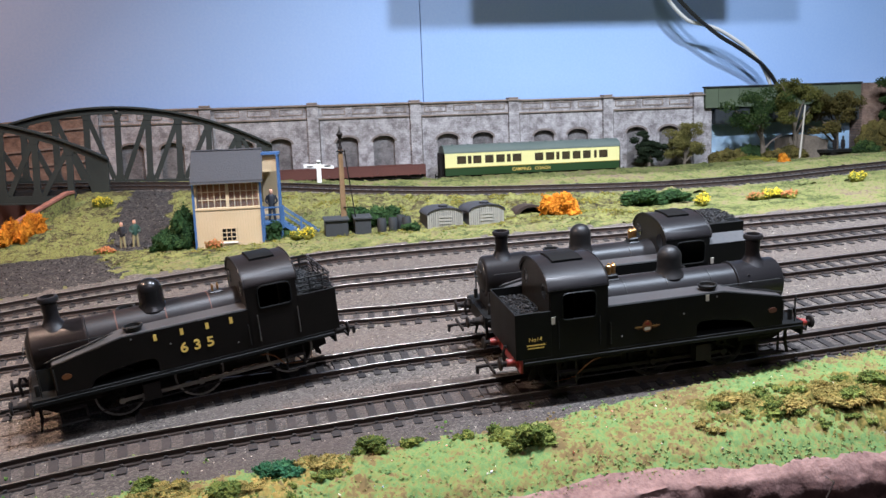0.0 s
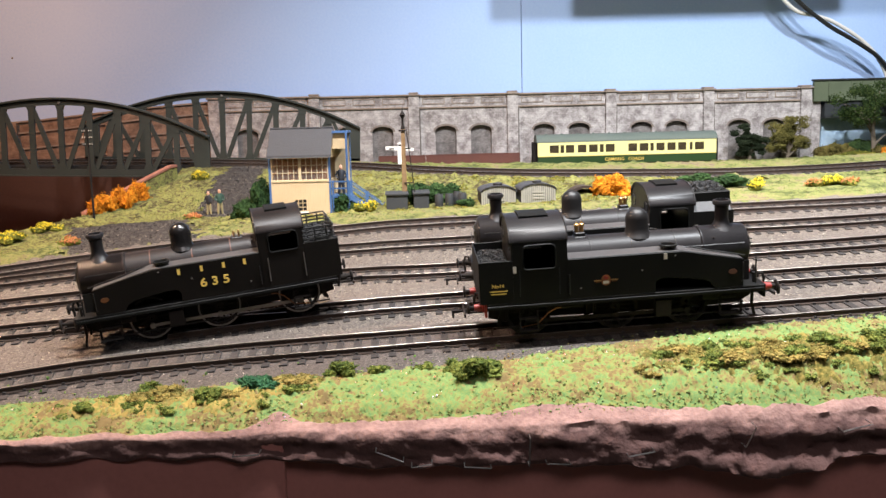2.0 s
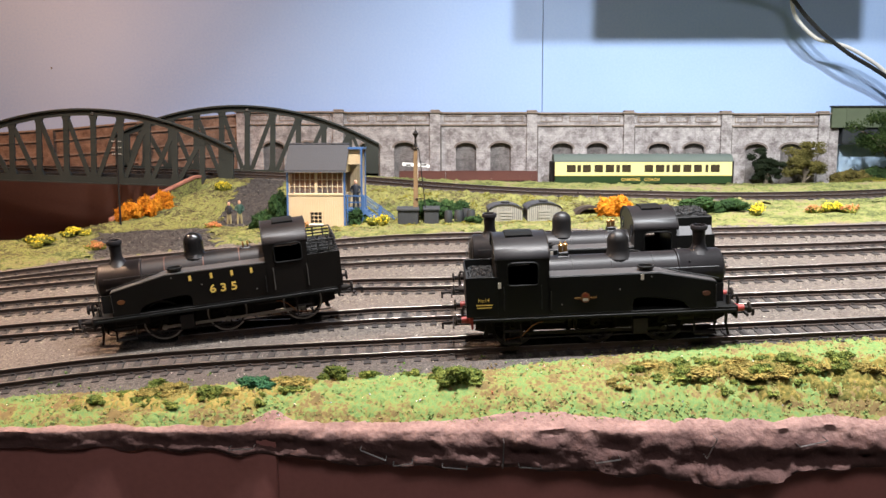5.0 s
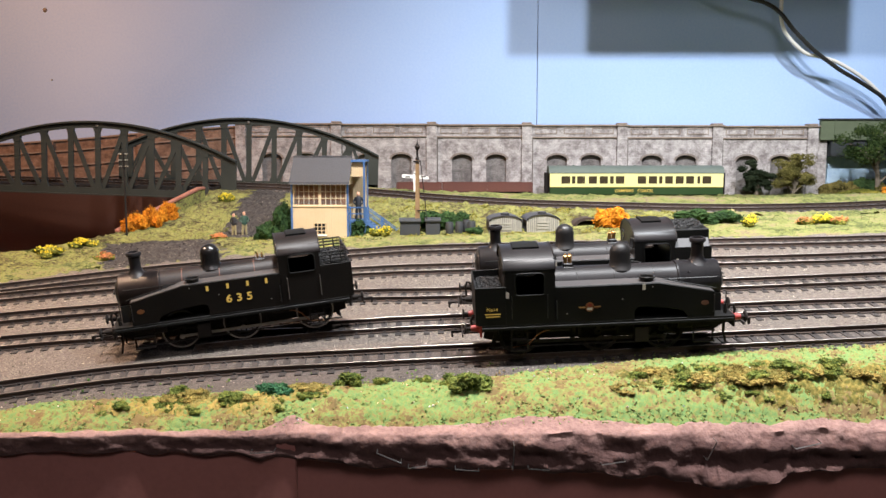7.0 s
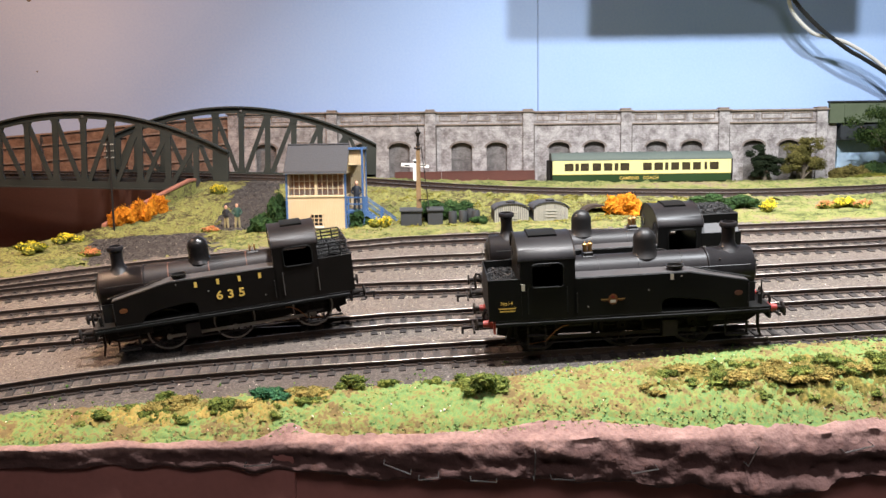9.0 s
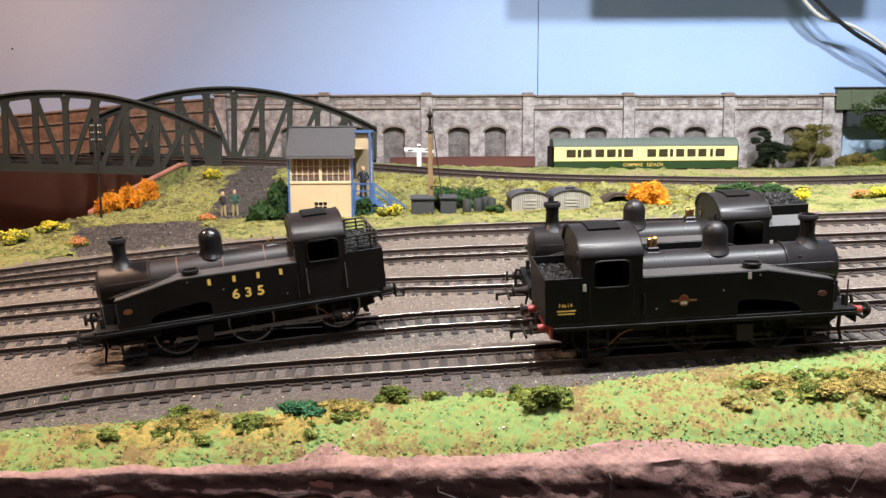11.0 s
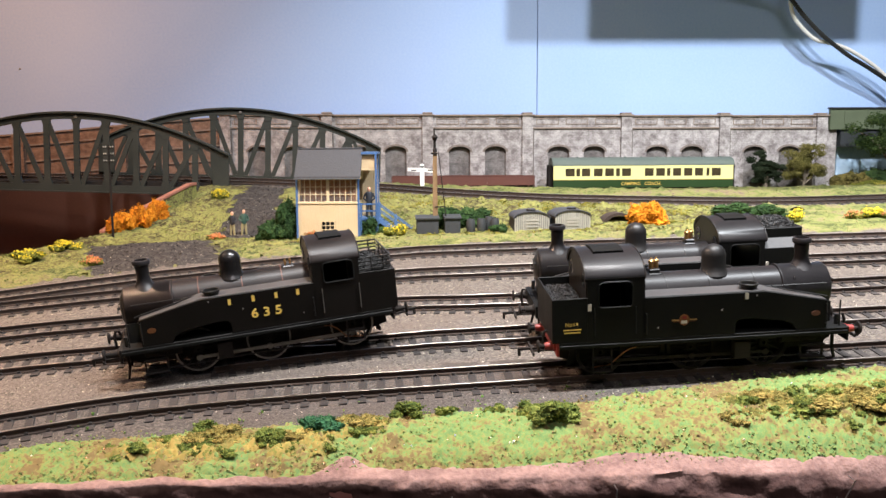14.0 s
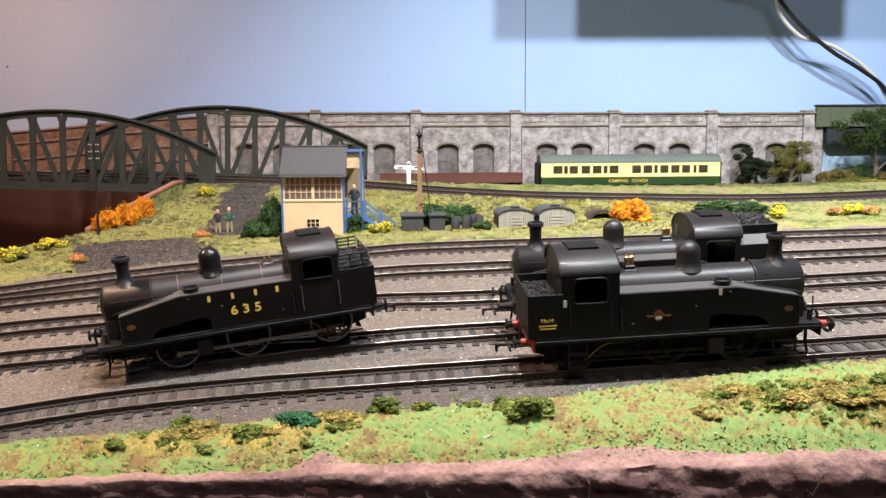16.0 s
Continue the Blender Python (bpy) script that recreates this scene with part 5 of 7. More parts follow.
        slab(bm, [(y0, z0), (y1, z1), (y1, z1 + 1.4), (y0, z0 + 1.4)], "x", a - 1.6, b + 2.4)
        roof = part(nm, bm, M_SLATE, sb, "smooth dark grey slate roof", bevel=0.2)
    bm = bmesh.new()
    for k in range(13):
        x = a - 1.5 + (W + 3.8) * k / 13
        rod(bm, (x, 14, 65.2), (x + 3.5, 14, 65.2), 0.6, 0.8, 8)
    part("ridge_tile", bm, M_SLATE, sb)
    for x in (a - 0.6, b + 0.2):
        bm = bmesh.new()
        slab(bm, [(0.4, 43.4), (D - 0.4, 43.4), (14, 62.4)], "x", x, x + 0.8)
        part("gable", bm, M_CREAM, sb)
    # porch, landing and stair on the end
    bm = bmesh.new()
    box(bm, b, b + 12.2, 12, 12.8, 49.5, 61)
    porch = part("porch_front", bm, M_CREAM, sb)
    bm = bmesh.new()
    box(bm, b + 1.5, b + 13.8, 9.5, 28, 61, 62.6)
    part("porch_roof", bm, M_BLUE, porch)
    for x in (b + 11.6,):
        bm = bmesh.new()
        box(bm, x, x + 1.4, 8, 9.4, -8, 61)
        box(bm, x, x + 1.4, 26, 27.4, -8, 61)
        part("porch_post", bm, M_BLUE, sb)
    bm = bmesh.new()
    box(bm, b + 0.4, b + 12.6, 26.5, 27.5, 15, 62)
    part("porch_back", bm, M_CREAMDARK, sb)
    for k in range(7):
        bm = bmesh.new()
        box(bm, b + 0.6 + 1.7 * k, b + 2.1 + 1.7 * k, 26.0, 26.5, 15, 61)
        part("board", bm, M_CREAM, sb)
    for k in range(8):
        bm = bmesh.new()
        box(bm, b + 0.2 + 1.6 * k, b + 1.5 + 1.5 * k, 11.6, 12.1, 49.5, 61)
        part("board", bm, M_CREAM, porch)
    for z in (49.4, 60.0):
        bm = bmesh.new()
        box(bm, b, b + 12.4, 11.3, 11.7, z, z + 0.9)
        part("rail", bm, M_CREAM, porch)
    bm = bmesh.new()
    box(bm, b, b + 14, 7, 27, 13.2, 15.0)
    landing = part("landing", bm, M_BLUE, sb)
    for z in (19.5, 24.5):
        bm = bmesh.new()
        box(bm, b, b + 13.8, 7.4, 8.2, z, z + 1)
        part("landing_rail", bm, M_BLUE, landing)
    for k, x in enumerate((b + 0.6, b + 12.4)):
        bm = bmesh.new()
        box(bm, x, x + 1.2, 7.2, 8.4, -8, 26)
        part("landing_post", bm, M_BLUE, landing)
    sx0, sz0, sx1, sz1 = b + 14, 14.4, b + 38, -3.0
    for y in (7.2, 17.0):
        bm = bmesh.new()
        slab(bm, [(sx0, sz0 - 2.6), (sx1, sz1 - 2.6), (sx1, sz1 + 1), (sx0, sz0 + 1)], "y", y, y + 0.8)
        string = part("stair_string", bm, M_BLUE, sb)
        for dz in (5.4, 9.6):
            bm = bmesh.new()
            slab(bm, [(sx0, sz0 + dz), (sx1, sz1 + dz), (sx1, sz1 + dz + 0.9), (sx0, sz0 + dz + 0.9)], "y", y, y + 0.8)
            part("handrail", bm, M_BLUE, string)
        for t in (0, 0.5, 1):
            bm = bmesh.new()
            x, z = sx0 + (sx1 - sx0) * t, sz0 + (sz1 - sz0) * t
            box(bm, x - 0.6, x + 0.6, y - 0.1, y + 0.9, z - 4, z + 11)
            part("newel", bm, M_BLUE, string)
    for k in range(9):
        t = (k + 0.5) / 9
        bm = bmesh.new()
        x, z = sx0 + (sx1 - sx0) * t, sz0 + (sz1 - sz0) * t
        box(bm, x - 1.4, x + 1.2, 8, 17, z - 0.2, z + 0.4)
        part("tread", bm, M_BLUE, sb)
    return sb


signal_box()


def figure(x, y, z, rz, coat, legs, size=23.0, label="small painted model figure", skin=(0.55, 0.3, 0.2)):
    """A plain simplified model figure: one mesh."""
    k = size / 23
    bm = bmesh.new()
    for s in (-1, 1):
        rod(bm, (s * 2.0 * k, 0, 0), (s * 1.1 * k, 0, 10.5 * k), 0.95 * k, 1.35 * k, 8)
    cut = len(bm.faces)
    turned(bm, [(2.3, 10), (2.4, 13), (2.9, 17.5), (2.2, 19.0), (0.9, 19.4)], Matrix.Diagonal((k, 0.7 * k, k, 1)), 12)
    for s in (-1, 1):
        tube(bm, [(s * 2.6 * k, 0, 18.2 * k), (s * 4.1 * k, 0.2 * k, 14.8 * k), (s * 3.9 * k, -0.6 * k, 14.0 * k), (s * 2.2 * k, -1.6 * k, 12.6 * k)], 0.8 * k, 7)
    cut2 = len(bm.faces)
    turned(bm, [(0.8, 19.2), (1.3, 20.2), (1.45, 21.3), (1.1, 22.6), (0.2, 23.0)], Matrix.Diagonal((k, k, k, 1)), 10)
    bm.faces.ensure_lookup_table()
    for i, f in enumerate(bm.faces):
        f.material_index = 0 if i >= cut and i < cut2 else 1 if i < cut else 2
    me = mesh_of("model_figure", bm, [mat("figure_coat", coat, [c * 1.4 for c in coat], 3, 0.4, rough=0.6), mat("figure_legs", legs, [c * 1.2 for c in legs], 3, 0.4, rough=0.6), mat("figure_head", skin, [c * 1.2 for c in skin], 2, 0.4, rough=0.6)])
    ob = new("model_figure", me)
    ob.matrix_basis = at(x, y, z, rz)
    return tagged(ob, label, "figurine")


figure(-93.5, 614, ground(-93.5, 614) - 0.2, 20, (0.02, 0.05, 0.035), (0.24, 0.2, 0.1), 18.6, "painted figurine in a dark green coat and pale trousers")
figure(-102.0, 614.5, ground(-102, 614.5) - 0.2, -15, (0.012, 0.012, 0.015), (0.24, 0.2, 0.1), 17.4, "painted figurine in a black coat and pale trousers")
figure(-1.6, 616, 30.0, 0, (0.012, 0.014, 0.02), (0.012, 0.014, 0.02), 22, "painted figurine in a dark uniform standing on the signal box landing")

# ---------------------------------------------------------------- coach in front of the wall
M_COACHCREAM = mat("coach_cream", (0.76, 0.68, 0.28), (0.84, 0.77, 0.36), 20, 0.6, rough=0.4, bump=0.03)
M_COACHGREEN = mat("coach_green", (0.0146, 0.039, 0.00975), (0.022, 0.0536, 0.0146), 20, 0.6, rough=0.4, bump=0.03)
M_COACHROOF = mat("coach_roof_grey", (0.085, 0.11, 0.095), (0.14, 0.165, 0.14), 20, 0.8, rough=0.7, bump=0.1)
M_COACHGLASS = mat("coach_window_dark", (0.02, 0.018, 0.014), (0.08, 0.055, 0.03), 4, 0.6, rough=0.15, bump=0)


def pierced(bm, xs, zs, y0, y1):
    """One upright sheet between y0 and y1 whose every second column is open in its middle row."""
    v = {}

    def p(i, j, y):
        if (i, j, y) not in v:
            v[i, j, y] = bm.verts.new((xs[i], y, zs[j]))
        return v[i, j, y]
    solid = lambda i, j: 0 <= i < len(xs) - 1 and 0 <= j < 3 and not (i % 2 and j == 1)
    for i in range(len(xs) - 1):
        for j in range(3):
            if not solid(i, j):
                continue
            for y in (y0, y1):
                bm.faces.new((p(i, j, y), p(i + 1, j, y), p(i + 1, j + 1, y), p(i, j + 1, y)))
            for di, dj, e in ((-1, 0, ((i, j), (i, j + 1))), (1, 0, ((i + 1, j), (i + 1, j + 1))), (0, -1, ((i, j), (i + 1, j))), (0, 1, ((i, j + 1), (i + 1, j + 1)))):
                if not solid(i + di, j + dj):
                    bm.faces.new((p(*e[0], y0), p(*e[1], y0), p(*e[1], y1), p(*e[0], y1)))


def coach():
    c = empty("camping_coach", at(313.2, 1036, 14, -1.2), "cream and green camping coach with a grey roof", "railway coach")
    L, W = 219.0, 17.0
    bm = bmesh.new()
    slab(bm, [(-L / 2, 12.5), (L / 2, 12.5), (L / 2, 22.2), (-L / 2, 22.2)], "y", -W, W)
    lower = part("lower_panel", bm, M_COACHGREEN, c, "dark green lower panel", bevel=0.3)
    groups = [(-94.8, 11.2), (-81.6, 4.6), (-75, 10.2), (-60.4, 10.6), (-46.6, 10.6), (-33.4, 4.8), (-26.2, 11), (1.6, 10.8), (15.4, 10.8), (28.6, 4.2), (36, 10), (49.4, 10.2), (62.6, 10), (76.8, 3.6), (83.2, 11.2)]
    # upper side with window openings
    xs = [-L / 2]
    for x, w in groups:
        xs += [x, x + w]
    xs.append(L / 2)
    for s in (-1, 1):
        bm = bmesh.new()
        y0, y1 = s * W, s * (W - 1)
        pierced(bm, xs, (22.2, 26.4, 35.8, 39.6), y0, y1)
        upper_side = part("upper_panel", bm, M_COACHCREAM, c, "cream upper panel")
        for x, w in groups:
            bm = bmesh.new()
            box(bm, x, x + w, s * (W - 0.8), s * (W - 1.4), 26.4, 35.8)
            part("window", bm, M_COACHGLASS, upper_side)
    for e in (-1, 1):
        bm = bmesh.new()
        box(bm, e * L / 2, e * (L / 2 - 1), -W + 1, W - 1, 12.5, 41)
        end = part("end_wall", bm, M_DULL, c)
        bm = bmesh.new()
        box(bm, e * L / 2, e * (L / 2 + 5), -8, 8, 12, 40)
        part("gangway", bm, M_DULL, end, "black corridor gangway", bevel=0.6)
    bm = bmesh.new()
    sec = [(17.5 * math.cos(t), 39.4 + 9.5 * math.sin(t) ** 0.8) for t in [math.pi * k / 14 for k in range(15)]]
    slab(bm, sec + [(-16, 39), (16, 39)], "x", -L / 2 - 1, L / 2 + 1)
    roof = part("roof", bm, M_COACHROOF, c)
    for k in range(11):
        for y in (-5,):
            bm = bmesh.new()
            x = -98 + k * 19.5
            turned(bm, [(1.5, 0), (1.5, 1.2), (0.9, 1.6), (0.1, 1.7)], Matrix.Translation((x, y, 48.2)), 10)
            part("roof_vent", bm, M_COACHROOF, roof)
    bm = bmesh.new()
    box(bm, -L / 2, L / 2, -14, 14, 9, 12.5)
    box(bm, -30, 30, -13, 13, 4, 9)
    part("underframe", bm, M_DULL, c)
    for x in (-74, 74):
        bm = bmesh.new()
        box(bm, x - 20, x + 20, -11, -9, 4, 9)
        box(bm, x - 20, x + 20, 9, 11, 4, 9)
        bogie = part("bogie", bm, M_DULL, c)
        for d in (-14, 14):
            for y in (-8.2, 8.2):
                bm = bmesh.new()
                turned(bm, [(0.5, -1), (6, -1), (6.3, 1), (0.5, 1)], Matrix.Translation((x + d, y, 6.2)) @ Matrix.Rotation(math.pi / 2, 4, "X"), 18)
                part("wheel", bm, M_DULL, bogie)
    letters("CAMPING   COACH", 5.4, M_GOLD, Matrix.Translation((-3.2, -17.15, 15.6)) @ stand(-1), c, "coach_lettering", "gold lettering on the green panel", bold=0.04)
    bm = bmesh.new()
    slab(bm, [(-L / 2, 22.0), (L / 2, 22.0), (L / 2, 22.5), (-L / 2, 22.5)], "y", -W - 0.15, -W)
    part("lining", bm, M_GOLD, c)
    for e in (-1, 1):
        for y in (-11, 11):
            bm = bmesh.new()
            rod(bm, (e * L / 2, y, 11), (e * (L / 2 + 7), y, 11), 1.2, n=8)
            rod(bm, (e * (L / 2 + 7), y, 11), (e * (L / 2 + 7.8), y, 11), 2.6, n=12)
            part("buffer", bm, M_DULL, c)
    return c


coach()
track("half-buried siding under the coach and wagon", [(-60, 1052, 15), (120, 1046, 14.6), (313, 1036, 14), (460, 1030, 13.5), (560, 1026, 13.5)], lift=True, group="upper line")

# low red-brown bolster wagon
M_OXIDE = mat("red_oxide_paint", (0.09, 0.03, 0.022), (0.15, 0.05, 0.035), 12, 0.6, rough=0.7, bump=0.1)
wg = empty("flat_wagon", at(96, 1063, 15, 0), "long low red-brown wagon standing by the wall", "railway wagon")
bm = bmesh.new()
box(bm, -88, 88, -15, 15, 14, 16)
part("floor", bm, M_OXIDE, wg)
for y in (-15.5, 14.7):
    for i in range(3):
        bm = bmesh.new()
        a = -88 + i * 58.8
        box(bm, a + 0.4, a + 58.2, y, y + 0.8, 14, 25.5)
        plank = part("side_plank", bm, M_OXIDE, wg)
        bm = bmesh.new()
        for k in range(4):
            box(bm, a + 6 + 15 * k, a + 7.2 + 15 * k, y - 0.4, y + 1.2, 13, 25.5)
        part("stanchion", bm, M_OXIDE, plank)
bm = bmesh.new()
box(bm, -88, 88, -15.9, -14.4, 25.2, 26.4)
part("top_rail", bm, M_OXIDE, wg)
for e in (-88.8, 88):
    bm = bmesh.new()
    box(bm, e, e + 0.8, -15, 15, 10, 25.5)
    part("end_plank", bm, M_OXIDE, wg)
bm = bmesh.new()
box(bm, -86, 86, -12, 12, 10, 14)
part("underframe", bm, M_DULL, wg)
for x in (-66, -42, 42, 66):
    for y in (-8.2, 8.2):
        bm = bmesh.new()
        turned(bm, [(0.5, -1), (6, -1), (6.3, 1), (0.5, 1)], Matrix.Translation((x, y, 6.3)) @ Matrix.Rotation(math.pi / 2, 4, "X"), 18)
        part("wheel", bm, M_DULL, wg)

# ---------------------------------------------------------------- small lineside things
def hut(x, y, rz, label):
    h = empty("grounded_van_hut", at(x, y, ground(x, y + 5) - 3.0, rz), label, "hut", "grounded van huts")
    W, D, H = 12.6, 25.0, 11.6
    arc = lambda r, k=9: [(r * W * math.cos(t), H + 4.6 * math.sin(t) * r) for t in [math.pi * i / k for i in range(k + 1)]]
    bm = bmesh.new()
    slab(bm, [(-W, 0), (W, 0)] + arc(1.0), "y", 0.6, D)
    body = part("body", bm, M_HUTDARK, h)
    n = 17
    for i in range(n):
        x0 = -W + 2 * W * i / n
        x1 = x0 + 2 * W / n - 0.22
        top = H + 4.4 * math.sqrt(max(0, 1 - (max(abs(x0), abs(x1)) / W) ** 2))
        bm = bmesh.new()
        box(bm, x0 + 0.1, x1, 0, 0.8, 0, top)
        part("board", bm, M_HUTBOARD, body)
    bm = bmesh.new()
    sec = arc(1.05, 14)
    slab(bm, sec + [(u * 0.965, v - 0.6) for u, v in sec[::-1]], "y", -0.7, D + 1.0)
    roof = part("roof", bm, M_SLATE, h, "dark felt curved roof")
    bm = bmesh.new()
    turned(bm, [(3.0, 0), (3.4, 0.6), (3.4, 1.4), (2.2, 2.0), (0.2, 2.1)], Matrix.Translation((0, 6, H + 4.6)), 14)
    part("roof_vent", bm, M_SLATE, roof)
    bm = bmesh.new()
    for z in (5.0, 7.2, 9.4):
        box(bm, -4.4, 4.4, -0.4, 0.4, z, z + 1.2)
    part("louvre", bm, M_HUTBOARD, body)
    return h


M_HUTBOARD = mat("pale_grey_board", (0.211, 0.198, 0.162), (0.31, 0.294, 0.244), 4, 0.4, rough=0.8, bump=0.3, own=0.1)
M_HUTDARK = mat("dark_grey_hut", (0.0252, 0.0252, 0.0252), (0.0462, 0.0441, 0.042), 4, 0.5, rough=0.85)
M_DARKGREY = mat("dark_grey_locker", (0.0198, 0.0216, 0.0234), (0.036, 0.0378, 0.0396), 5, 0.5, rough=0.7, bump=0.1)
hut(114.5, 581, 2, "pale grey boarded grounded van hut with a felt roof")
hut(143.0, 578, 3, "pale grey boarded grounded van hut beside another")


def locker(x, y, w, hgt):
    o = empty("lineside_locker", at(x, y, ground(x, y) - 0.3, 2), "dark grey wooden lineside locker", "locker", "lockers")
    bm = bmesh.new()
    box(bm, -w / 2, w / 2, 0, 10, 0, hgt - 1.4)
    body = part("body", bm, M_DARKGREY, o, bevel=0.2)
    bm = bmesh.new()
    slab(bm, [(-1, hgt - 1.6), (11, hgt), (11, hgt + 1), (-1, hgt - 0.4)], "x", -w / 2 - 0.8, w / 2 + 0.8)
    part("lid", bm, M_DARKGREY, o, bevel=0.15)
    for k in (-0.25, 0.25):
        bm = bmesh.new()
        box(bm, w * k - 0.3, w * k + 0.3, -0.3, 0.2, 1, hgt - 2)
        part("batten", bm, M_DARKGREY, body)


locker(40.8, 587, 15.5, 12.4)
locker(58.6, 587, 11, 12.4)
for i, (x, y) in enumerate(((71.5, 588), (79, 587), (85, 591), (88.5, 586))):
    bm = bmesh.new()
    turned(bm, [(2.6, 0), (3.1, 2.5), (3.2, 5), (3.1, 7.5), (2.7, 9.6), (2.4, 9.6), (2.4, 9.0), (0.2, 9.0)], Matrix(), 18)
    drum = new("oil_drum", mesh_of("oil_drum", bm, M_DARKGREY))
    drum.matrix_basis = at(x, y, ground(x, y) - 0.2)
    tagged(drum, "dark weathered metal drum beside the lockers", "drum", "drums")

sg = empty("signal_post", at(46.5, 596, ground(46.5, 596) - 1), "brown wooden signal post with a black ladder and finial", "signal")
bm = bmesh.new()
loft(bm, [[Vector((sx * w, sy * w, z)) for sx, sy in ((-1, -1), (1, -1), (1, 1), (-1, 1))] for w, z in ((1.9, 0), (1.4, 58))])
part("post", bm, mat("creosoted_wood", (0.12, 0.07, 0.03), (0.24, 0.15, 0.07), 6, 0.6, rough=0.8, bump=0.2), sg)
bm = bmesh.new()
turned(bm, [(1.5, 57.5), (1.45, 60), (0.95, 60.6), (0.75, 65.4), (1.0, 65.8), (2.3, 68.4), (0.7, 70.6), (0.3, 71.6), (0.1, 75)], Matrix(), 10)
part("finial", bm, M_DULL, sg)
bm = bmesh.new()
for y in (-1.6, 1.6):
    rod(bm, (2.4, y * 0.7 - 3, 58), (9.6, y * 0.7 - 6, -6), 0.32, n=6)
for k in range(18):
    t = k / 18
    rod(bm, (2.4 + 7.2 * t, -4.1 - 3 * t, 58 - 64 * t), (2.4 + 7.2 * t, -1.9 - 3 * t, 58 - 64 * t), 0.2, n=5)
part("ladder", bm, M_DULL, sg)
bm = bmesh.new()
rod(bm, (0, -2, 19), (7, -4, 19), 0.4, n=6)
part("bracket", bm, M_DULL, sg)
bm = bmesh.new()
rod(bm, (-3, -1.8, 57), (2, -1.8, 57), 0.6, n=6)
part("arm_stub", bm, M_DULL, sg)

pole = empty("telegraph_pole", at(-192, 624, ground(-192, 624) - 1), "black telegraph pole with white insulators", "telegraph pole")
bm = bmesh.new()
PT = 85.0 - ground(-192, 624)
rod(bm, (0, 0, 0), (0, 0, PT), 0.9, 0.6, 8)
part("post", bm, M_DULL, pole)
for z in (PT - 13, PT - 8, PT - 3):
    bm = bmesh.new()
    box(bm, -3.6, 3.6, -1.1, -0.5, z, z + 0.6)
    arm = part("crossarm", bm, M_DULL, pole)
    for x in (-3.4, -1.8, 1.8, 3.4):
        bm = bmesh.new()
        turned(bm, [(0.25, 1), (0.4, 1.3), (0.28, 1.9), (0.1, 2.0)], Matrix.Translation((x, -0.8, z)), 8)
        part("insulator", bm, M_PALE, arm, "white insulator")

sign = empty("direction_sign", at(40.2, 763.8, ground(40.2, 763.8)), "white finger sign on a post by the upper line", "sign")
bm = bmesh.new()
box(bm, -1.9, 1.9, -1, 1, 0, 62.5 - ground(40.2, 763.8))
turned(bm, [(1.9, -1), (1.9, 1)], Matrix.Translation((0, 0, 62.5 - ground(40.2, 763.8))) @ Matrix.Rotation(math.pi / 2, 4, "X"), 16)
part("post", bm, M_WHITE, sign)
for e in (-1, 1):
    zt = 56.5 - ground(40.2, 763.8)
    bm = bmesh.new()
    slab(bm, [(e * 1.6, zt + 0.6), (e * 13, zt + (1.4 if e < 0 else -0.4)), (e * 13, zt + (4.6 if e < 0 else 2.2)), (e * 1.6, zt + 4)], "y", -1.4, -0.4)
    armp = part("arm", bm, M_WHITE, sign)
    bm = bmesh.new()
    slab(bm, [(e * 5, zt + 1.6), (e * 10, zt + 1.6), (e * 10, zt + 2.7), (e * 5, zt + 2.7)], "y", -1.55, -1.35)
    part("lettering_bar", bm, M_DULL, armp, "black bar of writing")

# brick culvert mouth in the bank
bm = bmesh.new()
loft(bm, [[Vector((r * math.cos(t), y, r * 0.62 * math.sin(t))) for r, y in ((9.5, 0), (12.5, 0), (12.5, 14), (9.5, 14))] for t in [math.pi * k / 14 for k in range(15)]])
cul = new("culvert", mesh_of("culvert", bm, M_RUST))
cul.matrix_basis = at(181, 597, ground(181, 597) - 1, 4)
tagged(cul, "dark brown arched culvert mouth in the grass bank", "culvert")

# ---------------------------------------------------------------- cables hung on the backscene
M_CABLEWHITE = mat("white_cable", (0.62, 0.6, 0.55), (0.72, 0.7, 0.66), 20, 1, rough=0.45, bump=0)
M_CABLEBLACK = mat("black_cable", (0.012, 0.012, 0.012), (0.02, 0.02, 0.02), 20, 1, rough=0.4, bump=0)


def cable(name, nodes, r, material, label):
    bm = bmesh.new()
    tube(bm, glide(nodes, 4), r, 10)
    return tagged(part(name, bm, material, sharp=2.0), label, "cable")


cable("black_cable", [(375, 1040, 330), (405, 1046, 300), (432, 1052, 284), (462, 1058, 275), (484, 1060, 269), (503, 1062, 257), (522, 1062, 235), (544, 1062, 214), (560, 1063, 202), (584, 1065, 186), (605, 1067, 175), (633, 1070, 159), (650, 1072, 147), (671, 1076, 123), (678, 1082, 94)], 2.7, M_CABLEBLACK, "black flex hanging before the backscene")
cable("white_cable", [(506, 1062, 340), (504, 1064, 275), (506, 1066, 248), (515, 1068, 230), (538, 1069, 209), (560, 1070, 203), (581, 1071, 197), (605, 1073, 185), (628, 1075, 170), (648, 1077, 151), (664, 1080, 125), (671, 1084, 94)], 2.5, M_CABLEWHITE, "cream white flex twisted round a black one")

# board hung before the top of the backscene, whose shadow falls on the sky
bm = bmesh.new()
box(bm, 217, 574, 897, 905, 350, 560)
shelf = tagged(part("hanging_board", bm, M_FASCIA, bevel=2), "dark board hung on rods before the backscene", "board")
for x in (240, 530):
    bm = bmesh.new()
    rod(bm, (x, 901, 559), (x, 901, 1500), 3, n=8)
    part("hanger", bm, M_FASCIA, shelf)

